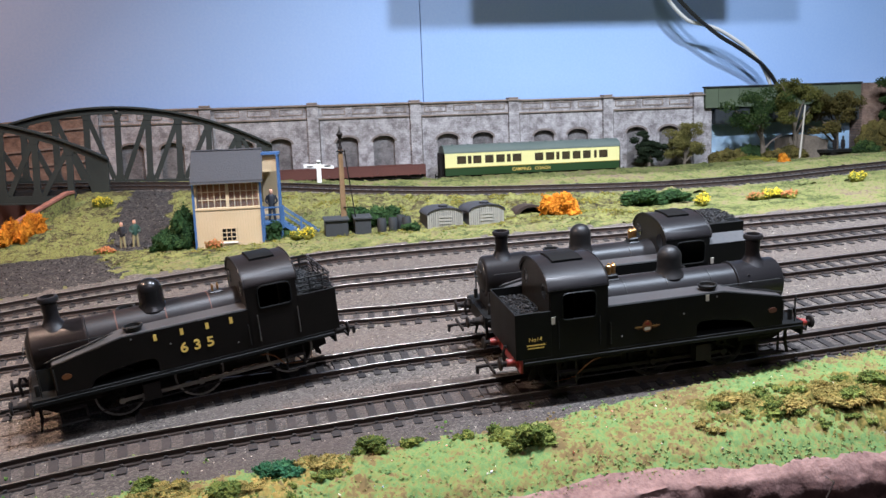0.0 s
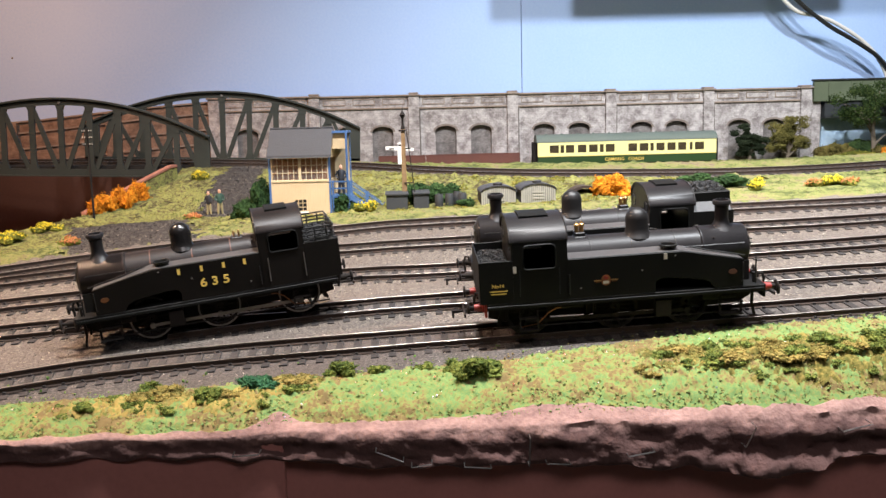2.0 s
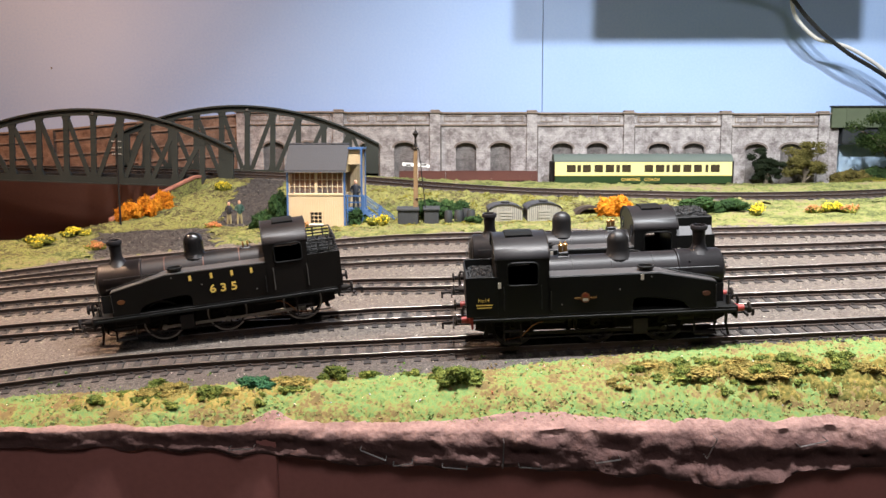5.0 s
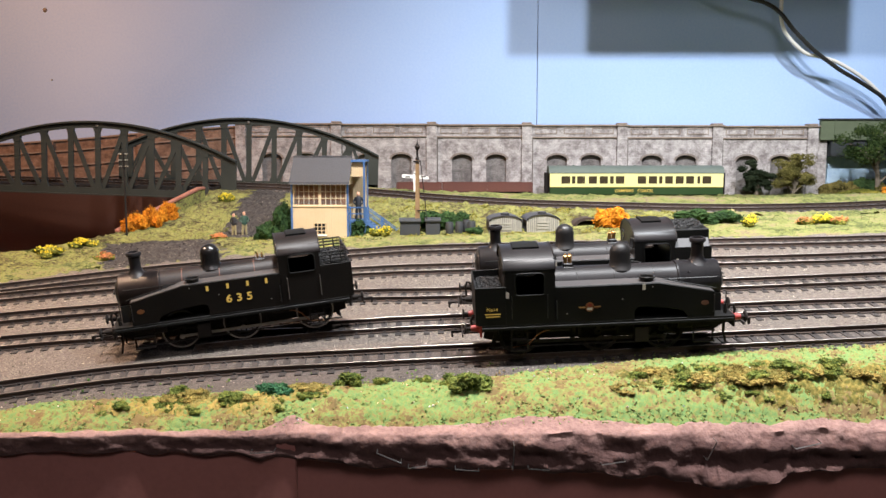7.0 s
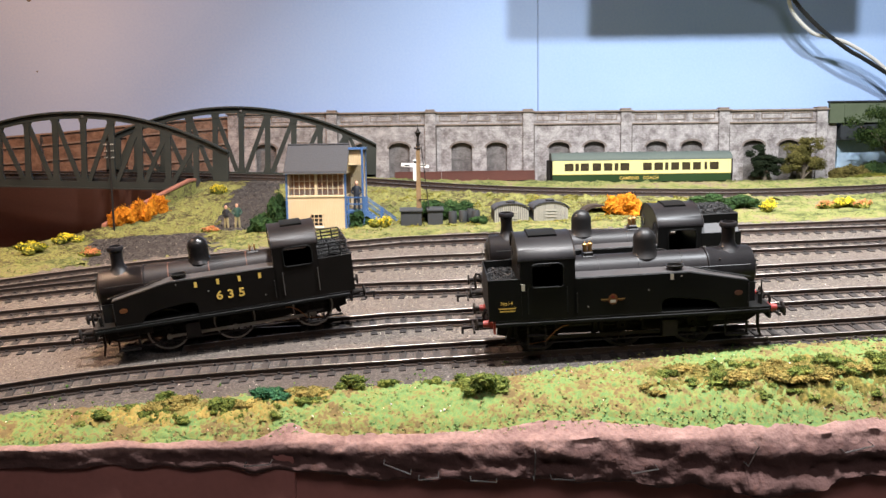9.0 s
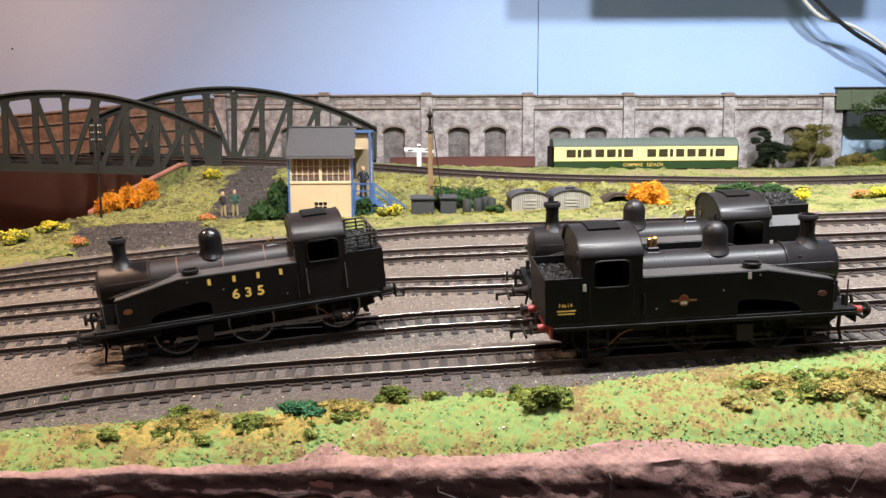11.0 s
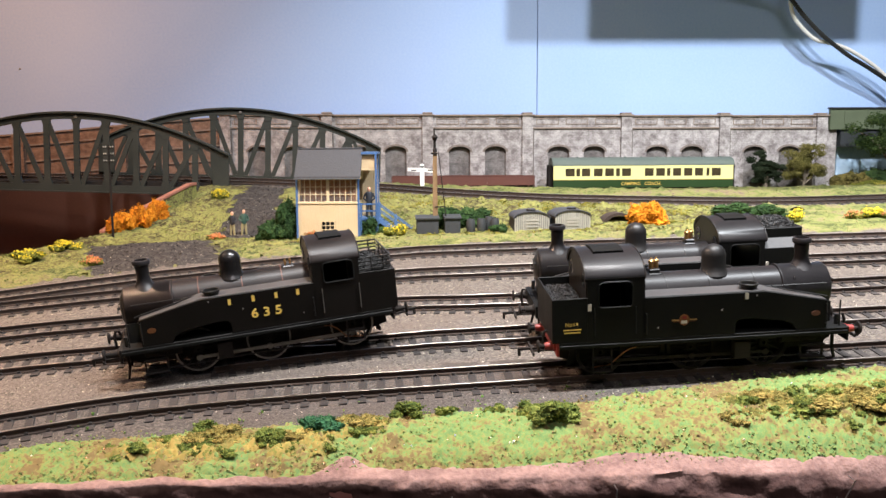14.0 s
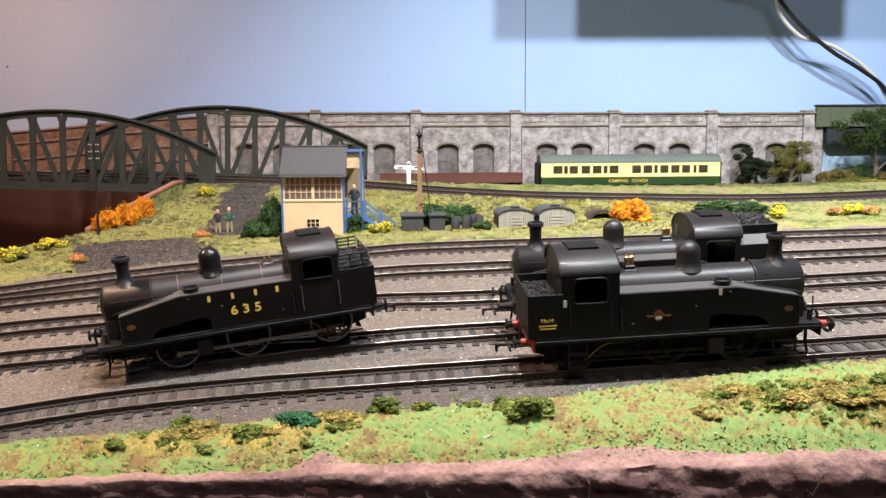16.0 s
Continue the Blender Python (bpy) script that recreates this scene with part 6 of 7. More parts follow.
# ---------------------------------------------------------------- plants: foam foliage and turf
def foam(name, cols, rough=0.95, blot=None):
    m = bpy.data.materials.new(name)
    m.use_nodes = True
    n, l = m.node_tree.nodes, m.node_tree.links
    bsdf = n["Principled BSDF"]
    geo, ramp = n.new("ShaderNodeNewGeometry"), n.new("ShaderNodeValToRGB")
    els = ramp.color_ramp.elements
    els[0].color, els[1].color = (*cols[0], 1), (*cols[-1], 1)
    for i, c in enumerate(cols[1:-1]):
        els.new((i + 1) / (len(cols) - 1)).color = (*c, 1)
    co, no, mx = n.new("ShaderNodeTexCoord"), n.new("ShaderNodeTexNoise"), n.new("ShaderNodeMix")
    fine, isl, tot = n.new("ShaderNodeTexNoise"), n.new("ShaderNodeMath"), n.new("ShaderNodeMath")
    fine.inputs["Scale"].default_value, fine.inputs["Detail"].default_value = 650, 3
    l.new(co.outputs["Object"], fine.inputs["Vector"])
    isl.operation, tot.operation = "MULTIPLY_ADD", "MULTIPLY_ADD"
    l.new(geo.outputs["Random Per Island"], isl.inputs[0])
    isl.inputs[1].default_value, isl.inputs[2].default_value = 0.65, -0.65
    l.new(fine.outputs["Fac"], tot.inputs[0])
    tot.inputs[1].default_value = 1.65
    l.new(isl.outputs[0], tot.inputs[2])
    l.new(tot.outputs[0], ramp.inputs[0])
    no.inputs["Scale"].default_value, no.inputs["Detail"].default_value = 60, 4
    l.new(co.outputs["Object"], no.inputs["Vector"])
    mx.data_type, mx.blend_type = "RGBA", "MULTIPLY"
    r2 = n.new("ShaderNodeValToRGB")
    r2.color_ramp.elements[0].position, r2.color_ramp.elements[0].color = 0.35, (0.62, 0.66, 0.6, 1)
    r2.color_ramp.elements[1].position, r2.color_ramp.elements[1].color = 0.65, (1.15, 1.1, 1.0, 1)
    l.new(no.outputs["Fac"], r2.inputs[0])
    mx.inputs[0].default_value = 1.0
    l.new(ramp.outputs[0], mx.inputs[6])
    l.new(r2.outputs[0], mx.inputs[7])
    col = mx.outputs[2]
    if blot:
        n2, rg, m2 = n.new("ShaderNodeTexNoise"), n.new("ShaderNodeMapRange"), n.new("ShaderNodeMix")
        n2.inputs["Scale"].default_value, n2.inputs["Detail"].default_value = 28, 5
        l.new(co.outputs["Object"], n2.inputs["Vector"])
        rg.inputs[1].default_value, rg.inputs[2].default_value, rg.inputs[4].default_value = 0.45, 0.68, 0.85
        l.new(n2.outputs["Fac"], rg.inputs[0])
        m2.data_type = "RGBA"
        l.new(rg.outputs[0], m2.inputs[0])
        l.new(col, m2.inputs[6])
        m2.inputs[7].default_value = (*blot, 1)
        col = m2.outputs[2]
    l.new(col, bsdf.inputs["Base Color"])
    bsdf.inputs["Roughness"].default_value = rough
    bsdf.inputs["Specular IOR Level"].default_value = 0.15
    return m


OCTA = np.array([(1, 0, 0), (-1, 0, 0), (0, 1, 0), (0, -1, 0), (0, 0, 1), (0, 0, -1)], float)
OFACE = np.array([(0, 2, 4), (2, 1, 4), (1, 3, 4), (3, 0, 4), (2, 0, 5), (1, 2, 5), (3, 1, 5), (0, 3, 5)])


def crumbs(name, pts, sizes, material, seed=1, flat=1.0, core=None):
    """Many small irregular grains as one mesh, round an optional core of (points, triangles); pts in millimetres."""
    rg = np.random.default_rng(seed)
    pts, n = np.asarray(pts, float), len(pts)
    v = OCTA[None] * rg.uniform(0.55, 1.35, (n, 6, 1)) + rg.uniform(-0.25, 0.25, (n, 6, 3))
    a = rg.uniform(0, 6.28, n)
    b = rg.uniform(0, 6.28, n)
    ca, sa, cb, sb2 = np.cos(a), np.sin(a), np.cos(b), np.sin(b)
    x, y, z = v[..., 0], v[..., 1], v[..., 2]
    x, y = x * ca[:, None] - y * sa[:, None], x * sa[:, None] + y * ca[:, None]
    y, z = y * cb[:, None] - z * sb2[:, None], y * sb2[:, None] + z * cb[:, None]
    v = np.stack([x, y, z * flat], -1) * np.asarray(sizes, float)[:, None, None] + pts[:, None]
    f = (OFACE[None] + 6 * np.arange(n)[:, None, None]).reshape(-1, 3)
    v = v.reshape(-1, 3)
    if core is not None:
        f = np.concatenate([f, core[1] + len(v)])
        v = np.concatenate([v, core[0]])
    me = bpy.data.meshes.new(name)
    me.vertices.add(len(v))
    me.vertices.foreach_set("co", (v * MM).ravel())
    me.loops.add(len(f) * 3)
    me.loops.foreach_set("vertex_index", f.ravel().astype(np.int32))
    me.polygons.add(len(f))
    me.polygons.foreach_set("loop_start", np.arange(0, len(f) * 3, 3, dtype=np.int32))
    me.update(calc_edges=True)
    me.validate()
    me.polygons.foreach_set("use_smooth", [False] * len(me.polygons))
    me.materials.append(material)
    return me


F_DARK = foam("foliage_dark_green", [(0.009, 0.021, 0.0084), (0.0188, 0.042, 0.014), (0.03, 0.063, 0.021), (0.0525, 0.091, 0.028)])
F_BLUEGREEN = foam("foliage_blue_green", [(0.015, 0.05, 0.03), (0.03, 0.1, 0.05), (0.06, 0.15, 0.07)])
F_OLIVE = foam("foliage_olive", [(0.05, 0.06, 0.012), (0.12, 0.12, 0.02), (0.22, 0.19, 0.035), (0.3, 0.24, 0.05)])
F_MID = foam("foliage_mid_green", [(0.03, 0.07, 0.015), (0.07, 0.14, 0.03), (0.12, 0.2, 0.05), (0.2, 0.25, 0.07)])
F_YELLOW = foam("flowers_yellow", [(0.2, 0.24, 0.03), (0.6, 0.45, 0.03), (0.8, 0.62, 0.04), (0.85, 0.7, 0.08)])
F_ORANGE = foam("foliage_orange", [(0.276, 0.081, 0.0072), (0.478, 0.158, 0.0108), (0.589, 0.216, 0.0162), (0.644, 0.27, 0.0252)])
F_RED = foam("flowers_red", [(0.25, 0.14, 0.05), (0.5, 0.16, 0.07), (0.6, 0.24, 0.11), (0.55, 0.32, 0.13)])
F_OLIVEGREEN = foam("foliage_olive_green", [(0.05, 0.065, 0.014), (0.12, 0.13, 0.025), (0.2, 0.2, 0.04), (0.28, 0.27, 0.06)])
F_STONE = foam("loose_stones", [(0.018, 0.0155, 0.0145), (0.055, 0.048, 0.043), (0.1, 0.086, 0.076), (0.16, 0.14, 0.124), (0.34, 0.3, 0.265)])
F_SCRUB = foam("scrub_tan_olive", [(0.069, 0.0688, 0.0171), (0.138, 0.116, 0.0323), (0.212, 0.159, 0.0494), (0.248, 0.185, 0.0627), (0.147, 0.15, 0.0418)])
F_LUMP = foam("scrub_dark_green", [(0.035, 0.055, 0.014), (0.08, 0.11, 0.026), (0.14, 0.165, 0.038), (0.22, 0.22, 0.055)])
F_CINDER = foam("loose_cinders", [(0.0039, 0.00353, 0.0033), (0.00978, 0.00775, 0.0066), (0.0156, 0.0124, 0.0106), (0.0195, 0.0159, 0.0132), (0.0234, 0.0184, 0.0152), (0.156, 0.131, 0.112)])
F_FLECK = foam("pale_chips", [(0.3, 0.27, 0.24), (0.5, 0.46, 0.42), (0.65, 0.6, 0.55)])
F_PETAL = foam("scattered_petals", [(0.8, 0.8, 0.78), (0.75, 0.72, 0.6), (0.7, 0.12, 0.05), (0.85, 0.85, 0.8), (0.15, 0.2, 0.5), (0.8, 0.55, 0.1)])


def ball(level):
    bm = bmesh.new()
    bmesh.ops.create_icosphere(bm, subdivisions=level, radius=1)
    bm.verts.index_update()
    v = np.array([p.co[:] for p in bm.verts])
    f = np.array([[p.index for p in q.verts] for q in bm.faces])
    bm.free()
    return v, f


BALLS = {k: ball(k) for k in (3, 4)}


def lobes_of(rg, centres, radii, shape, rough=1.0, fine=3):
    """Foam lumps: balls pushed in and out by random waves and by a coarse grain."""
    bv, bf = BALLS[fine]
    vs, fs = [], []
    for c, r in zip(centres, radii):
        k = rg.normal(size=(14, 3)) * rg.uniform(2.5, 8.0, (14, 1))
        waves = np.sin(bv @ k.T + rg.uniform(0, 6.28, 14)).mean(1)
        d = 1 + rough * (0.75 * waves + rg.uniform(-0.16, 0.16, len(bv)))
        vs.append(c + bv * (d * r)[:, None] * shape)
        fs.append(bf + len(bv) * len(fs))
    return np.concatenate(vs), np.concatenate(fs)


def bush(x, y, rx, ry, h, material, label, name="bush", grain=0.9, seed=0, sink=0.15, group="", loose=1.0, z=None):
    """A foam bush: uneven lumpy lobes with loose crumbs standing off them."""
    rg = np.random.default_rng(int(abs(x * 7 + y * 13)) + seed)
    lobes = max(5, int(6 + rx * 0.6))
    cs = np.stack([rg.uniform(-0.72, 0.72, lobes) * rx, rg.uniform(-0.72, 0.72, lobes) * ry, rg.uniform(0.1, 0.66, lobes) * h], -1)
    cs[:, 2] *= 1.15 - 0.55 * (cs[:, 0] / rx) ** 2
    rs = rg.uniform(0.24, 0.5, lobes)
    shape = np.array([rx, ry, h * 0.7])
    core = lobes_of(rg, cs, rs, shape, loose)
    n = int(min(2600, 150 + 900 * (rx * ry * h) ** (2 / 3) / grain ** 2 / 60))
    at_ = rg.integers(0, len(core[0]), n)
    mid = np.repeat(cs, len(BALLS[3][0]), 0)[at_]
    pts = mid + (core[0][at_] - mid) * rg.uniform(0.92, 1.0 + 0.22 * loose, (n, 1))
    pts = pts[pts[:, 2] > -0.05 * h]
    ob = new(name, crumbs(name, pts, rg.uniform(0.3, 0.75, len(pts)) * grain, material, seed, core=core))
    ob.matrix_basis = at(x, y, (ground(x, y) if z is None else z) - sink * h * 0.2)
    return tagged(ob, label, "bush", group)


def flowering(x, y, r, h, petals, label, z=None):
    """A loose green shrub carrying many small flower heads, mostly on its upper side."""
    rg = np.random.default_rng(int(abs(x * 5 + y * 11)))
    thing = empty("flowering_shrub", at(x, y, (ground(x, y) if z is None else z) - 0.4), label, "shrub", "flowering shrubs")
    lobes = 9
    cs = np.stack([rg.uniform(-0.7, 0.7, lobes) * r, rg.uniform(-0.6, 0.6, lobes) * r * 0.7, rg.uniform(0.15, 0.6, lobes) * h], -1)
    core = lobes_of(rg, cs, rg.uniform(0.22, 0.42, lobes), np.array([r, r * 0.7, h * 0.75]), 1.2)
    pick = core[0][rg.integers(0, len(core[0]), 420)] + rg.normal(size=(420, 3)) * 0.35
    ob = new("foliage", crumbs("foliage", pick, rg.uniform(0.3, 0.6, 420), F_OLIVEGREEN, 3, core=core))
    ob.parent = thing
    up = core[0][core[0][:, 2] > 0.3 * h]
    pick = up[rg.integers(0, len(up), 330)] + rg.normal(size=(330, 3)) * 0.5 + np.array([0, -0.3, 0.5])
    ob = new("blossom", crumbs("blossom", pick, rg.uniform(0.35, 0.8, 330), petals, 4))
    ob.parent = thing
    return thing


def scrub_patch(x, y):
    """Thick olive scrub: how deep it lies at a place on the front turf."""
    d = 0
    for cx, cy, rx, ry in ((-48, 258, 34, 9), (-16, 258, 26, 10), (8, 265, 14, 8), (160, 266, 30, 13), (196, 263, 44, 18), (240, 258, 45, 16), (290, 260, 40, 16)):
        d = max(d, 1 - ((x - cx) / rx) ** 2 - ((y - cy) / ry) ** 2)
    return d + 0.9 * rough_noise(x, y, 7) + 0.35 * rough_noise(x, y, 2.5) if d > 0 else 0


def build_scrub(name, n, xr, yr, depth, size, material, label, seed):
    rg = np.random.default_rng(seed)
    pts, sz = [], []
    for x, y in zip(rg.uniform(*xr, n), rg.uniform(*yr, n)):
        d = depth(x, y)
        if d > 0.9 * rg.random() ** 1.5:
            pts.append((x, y, ground(x, y) + min(d, 1) * rg.random() * (0.8 + 3 * max(0, rough_noise(x, y, 5)))))
            sz.append(size * rg.uniform(0.5, 1.4))
    tagged(new(name, crumbs(name, pts, sz, material, 5)), label, "scrub", kind="stuff")


def lumpy(name, xr, yr, step, height, material, label, category, seed):
    """A sheet of foam over the ground: height(x, y) in millimetres, or None where there is none."""
    rg = np.random.default_rng(seed)
    xs, ys = np.arange(*xr, step), np.arange(*yr, step)
    ids, verts, faces = {}, [], []
    for j, y in enumerate(ys):
        for i, x in enumerate(xs):
            px, py = x + rg.uniform(-0.3, 0.3) * step, y + rg.uniform(-0.3, 0.3) * step
            hgt = height(px, py)
            if hgt is not None:
                ids[i, j] = len(verts)
                verts.append((px * MM, py * MM, (ground(px, py) + hgt + rg.uniform(-0.12, 0.12)) * MM))
    for i, j in ids:
        q = [(i, j), (i + 1, j), (i + 1, j + 1), (i, j + 1)]
        if all(p in ids for p in q):
            faces.append([ids[p] for p in q])
    me = bpy.data.meshes.new(name)
    me.from_pydata(verts, [], faces)
    me.polygons.foreach_set("use_smooth", [True] * len(faces))
    me.materials.append(material)
    return tagged(new(name, me), label, category, kind="stuff")


def scrub_height(x, y):
    if not front(x) + 4 < y < near_edge(x) + 1:
        return None
    d = scrub_patch(x, y)
    if d < 0.02:
        return None
    return -0.5 + min(d, 0.8) * (1.7 + 3.0 * max(0, rough_noise(x, y, 4.2)) + 2.0 * rough_noise(x, y, 1.9) + 1.6 * rough_noise(x, y, 1.0))


def turf_height(x, y):
    f = y - front(x) - 0.6 - max(mound(x), 0) - 1.5 * rough_noise(x, y, 3)
    g = near_edge(x) + 2.5 * rough_noise(x, y, 5) + 1.5 * rough_noise(x, y, 2) - y
    if f < -0.5 or g < -1.5:
        return None
    edge = min(1, max(0, min(f / 3, g / 3 + 0.4)))
    return -0.5 + edge * (0.75 + 1.1 * abs(rough_noise(x, y, 6)) + 1.2 * rough_noise(x, y, 2.6) + 1.2 * rough_noise(x, y, 1.4))


lumpy("turf", (-205, 330), (241, 302), 0.8, turf_height, M_TURF, "soft green and ochre foam turf along the front edge", "turf", 61)
clumps = lambda x, y: -0.9 + 2.4 * abs(rough_noise(x, y, 11)) + 1.5 * rough_noise(x, y, 5) + 1.5 * rough_noise(x, y, 2.2)
lumpy("bank_turf", (-275, 305), (520, 722), 1.5, lambda x, y: clumps(x, y) if ground_kind(x, y) == 5 else None, M_BANKTURF, "lumpy olive and green foam turf on the bank", "turf", 63)
lumpy("lawn", (-290, 305), (482, 600), 1.5, lambda x, y: clumps(x, y) if ground_kind(x, y) == 6 else None, M_LAWN, "lumpy yellow green foam turf beside the running line", "turf", 64)
lumpy("meadow", (30, 640), (610, 1010), 3.4, lambda x, y: 1.6 * clumps(x * 0.6, y * 0.6) if ground_kind(x, y) == 7 else None, M_MEADOW, "lumpy pale green foam turf before the stone wall", "turf", 65)
for xr in ((-100, 30), (126, 330)):
    lumpy("scrub", xr, (246, 286), 0.62, scrub_height, F_SCRUB, "thick tan and olive foam scrub on the front turf", "scrub", 62)
build_scrub("scrub", 52000, (-100, 320), (247, 284), lambda x, y: scrub_patch(x, y) if front(x) + 4 < y < near_edge(x) else 0, 0.3, F_SCRUB, "low tan and olive foam scrub on the front turf", 77)
build_scrub("scrub", 34000, (-60, 300), (560, 690), lambda x, y: 2.2 * rough_noise(x, y, 16) + rough_noise(x, y, 6) - 0.1 if ground_kind(x, y) == 5 else 0, 0.5, F_OLIVE, "olive brown foam scrub on the bank", 78)
build_scrub("scrub", 26000, (-260, 300), (500, 690), lambda x, y: 2.2 * rough_noise(x + 90, y, 12) + rough_noise(x, y, 5) - 0.45 if ground_kind(x, y) in (5, 6) else 0, 0.45, F_LUMP, "dark green foam tufts on the bank", 79)
# small dark green tufts standing in the scrub
rnd = random.Random(12)
for k in range(90):
    x, y = (rnd.uniform(-85, 18), rnd.uniform(252, 268)) if k < 58 else (rnd.uniform(140, 290), rnd.uniform(250, 276))
    if scrub_patch(x, y) > 0.1:
        r = rnd.uniform(1.3, 2.8)
        bush(x, y, r * 1.2, r, r * 0.9, F_LUMP, "small dark green foam tuft in the scrub", "tuft", grain=0.5, group="tufts in the scrub")

lift = lambda y: 246 + (y - 228) * 0.65 if y < 268 else y
for x, y, r in ((25, 274, 6.0), (40, 275, 3.4), (57, 272, 3.6), (71, 271, 4.8), (66, 260, 2.4), (76, 250, 9.0)):
    bush(x, lift(y), r, r * 0.75, r * 0.95, F_LUMP, "small green foam bush on the turf by the track", grain=0.55, loose=1.15, group="bushes on the front turf")
for x, y, r in ((-4, 261, 6.7), (-45, 266, 4.3), (-64, 243, 4.3), (-20, 247, 5.3), (145, 257, 4.3), (164, 263, 4.3), (165, 249, 6.2), (177, 261, 4.3), (208, 257, 6.2), (211, 250, 5.3), (193, 250, 4.6), (227, 263, 6.2), (224, 248, 5.0), (260, 256, 6)):
    bush(x, lift(y), r, r * 0.8, r * 0.85, F_BLUEGREEN if x == -4 else F_LUMP, "dark green foam bush on the front turf", grain=0.55, loose=1.15, group="bushes on the front turf")
for x, y, r in ((-46, 252, 5.3), (-36, 253, 6.7), (-37, 261, 5.3), (-13, 248, 4.8), (4, 267, 4.8), (12, 260, 6.2), (14, 268, 5.3), (-60, 256, 3.4), (150, 264, 5.8), (157, 258, 5.3), (170, 252, 7.2), (179, 255, 5.3), (185, 254, 6.2), (188, 247, 6.7)):
    bush(x, lift(y), r * 1.0, r * 0.8, r * 0.55, F_SCRUB, "low tan and olive foam bush on the front turf", "low_bush", grain=0.5, group="low bushes on the front turf", loose=1.25)
for x, y, r in ((199, 246, 6.2), (194, 256, 5.3), (202, 249, 6.2), (213, 252, 5.6), (186, 263, 4.8), (139, 241, 3.4), (235, 248, 7), (246, 240, 7), (136, 246, 3)):
    bush(x, lift(y), r * 1.0, r * 0.8, r * 0.55, F_SCRUB, "low tan and olive foam bush on the front turf", "low_bush", grain=0.5, group="low bushes on the front turf", loose=1.25)

bush(-169, 656, 8, 7, 17, F_ORANGE, "bright orange foam bush over the wing wall", grain=0.7, z=26, loose=1.3, group="orange bushes")
bush(-178, 647, 10, 8, 21, F_ORANGE, "bright orange foam bush over the wing wall", grain=0.7, z=19, loose=1.3, group="orange bushes")
bush(-188, 638, 11, 8, 22, F_ORANGE, "bright orange foam bush lower on the wing wall", grain=0.7, z=11, loose=1.3, group="orange bushes")
bush(196.5, 583, 12.5, 9, 17, F_ORANGE, "bright orange foam bush in the grass", grain=1.0)
for x, y, rx, ry, h in ((-66, 609, 12, 9, 22), (-60, 606, 9, 8, 27), (-71, 600, 11, 8, 13), (2, 608, 11, 8, 15), (60, 604, 14, 7, 16), (78, 606, 12, 7, 15), (90, 582, 6, 5, 6), (262, 586, 16, 9, 12), (284, 586, 16, 9, 11)):
    bush(x, y, rx, ry, h, F_DARK, "dark green foam bush on the bank", grain=1.0)
for x, y, r, h in ((297, 563, 8, 10), (350, 564, 9, 9), (444, 599, 9, 10), (-128, 697, 8, 10), (19, 591, 9, 9), (-228, 560, 12, 9), (-214, 594, 13, 8), (40, 612, 6, 5)):
    flowering(x, y, r, h, F_YELLOW, "yellow flowering foam shrub on the grass")
for x, y, r, h in ((-180, 542, 8, 7), (-112, 607, 7, 5), (-40, 588, 6, 7), (360, 562, 8, 6), (338, 565, 7, 6)):
    flowering(x, y, r, h, F_RED, "reddish flowering foam shrub on the grass")
bush(563, 885, 9, 6, 10, F_ORANGE, "small orange foam shrub on the far grass", grain=0.9)


def tree(x, y, z, h, spread, leaves, label, seed, trunk_r=2.2, clumps=26, low=0.35, grain=1.3):
    rg = random.Random(seed)
    ng = np.random.default_rng(seed)
    t = empty("tree", at(x, y, z), label, "tree")
    bm = bmesh.new()
    tips = []
    tube(bm, [(0, 0, -3), (rg.uniform(-1, 1), 0, h * 0.2), (rg.uniform(-2, 2), 0, h * 0.45), (rg.uniform(-3, 3), 0, h * 0.8)], [trunk_r * 1.3, trunk_r, trunk_r * 0.7, trunk_r * 0.25], 9)
    for k in range(9):
        a = rg.uniform(0, 6.28)
        z0 = h * rg.uniform(0.18, 0.5)
        r = spread * rg.uniform(0.45, 0.95)
        tip = Vector((r * math.cos(a), r * math.sin(a) * 0.6, z0 + h * rg.uniform(0.15, 0.45)))
        mid = Vector((tip.x * 0.45, tip.y * 0.45, z0 + (tip.z - z0) * 0.6))
        tube(bm, [(0, 0, z0), mid, tip], [trunk_r * 0.55, trunk_r * 0.35, trunk_r * 0.12], 6)
        tips.append(tip)
    part("trunk", bm, M_ROCK, t)
    pts, sz = [], []
    for k in range(clumps):
        c = np.array(tips[k % len(tips)]) * rg.uniform(0.75, 1.05) if k < 2 * len(tips) else np.array((rg.uniform(-0.6, 0.6) * spread, rg.uniform(-0.4, 0.4) * spread, h * rg.uniform(low + 0.15, 0.95)))
        r = spread * rg.uniform(0.16, 0.3)
        d = ng.normal(size=(230, 3))
        d /= np.linalg.norm(d, axis=1)[:, None]
        q = c + d * r * ng.uniform(0.35, 1.2, (230, 1)) * np.array([1, 0.8, 0.62])
        pts.append(q[q[:, 2] > h * low * 0.7])
    pts = np.concatenate(pts)
    ob = new("crown", crumbs("crown", pts, ng.uniform(0.35, 0.85, len(pts)) * grain, leaves, seed))
    ob.parent = t
    return t


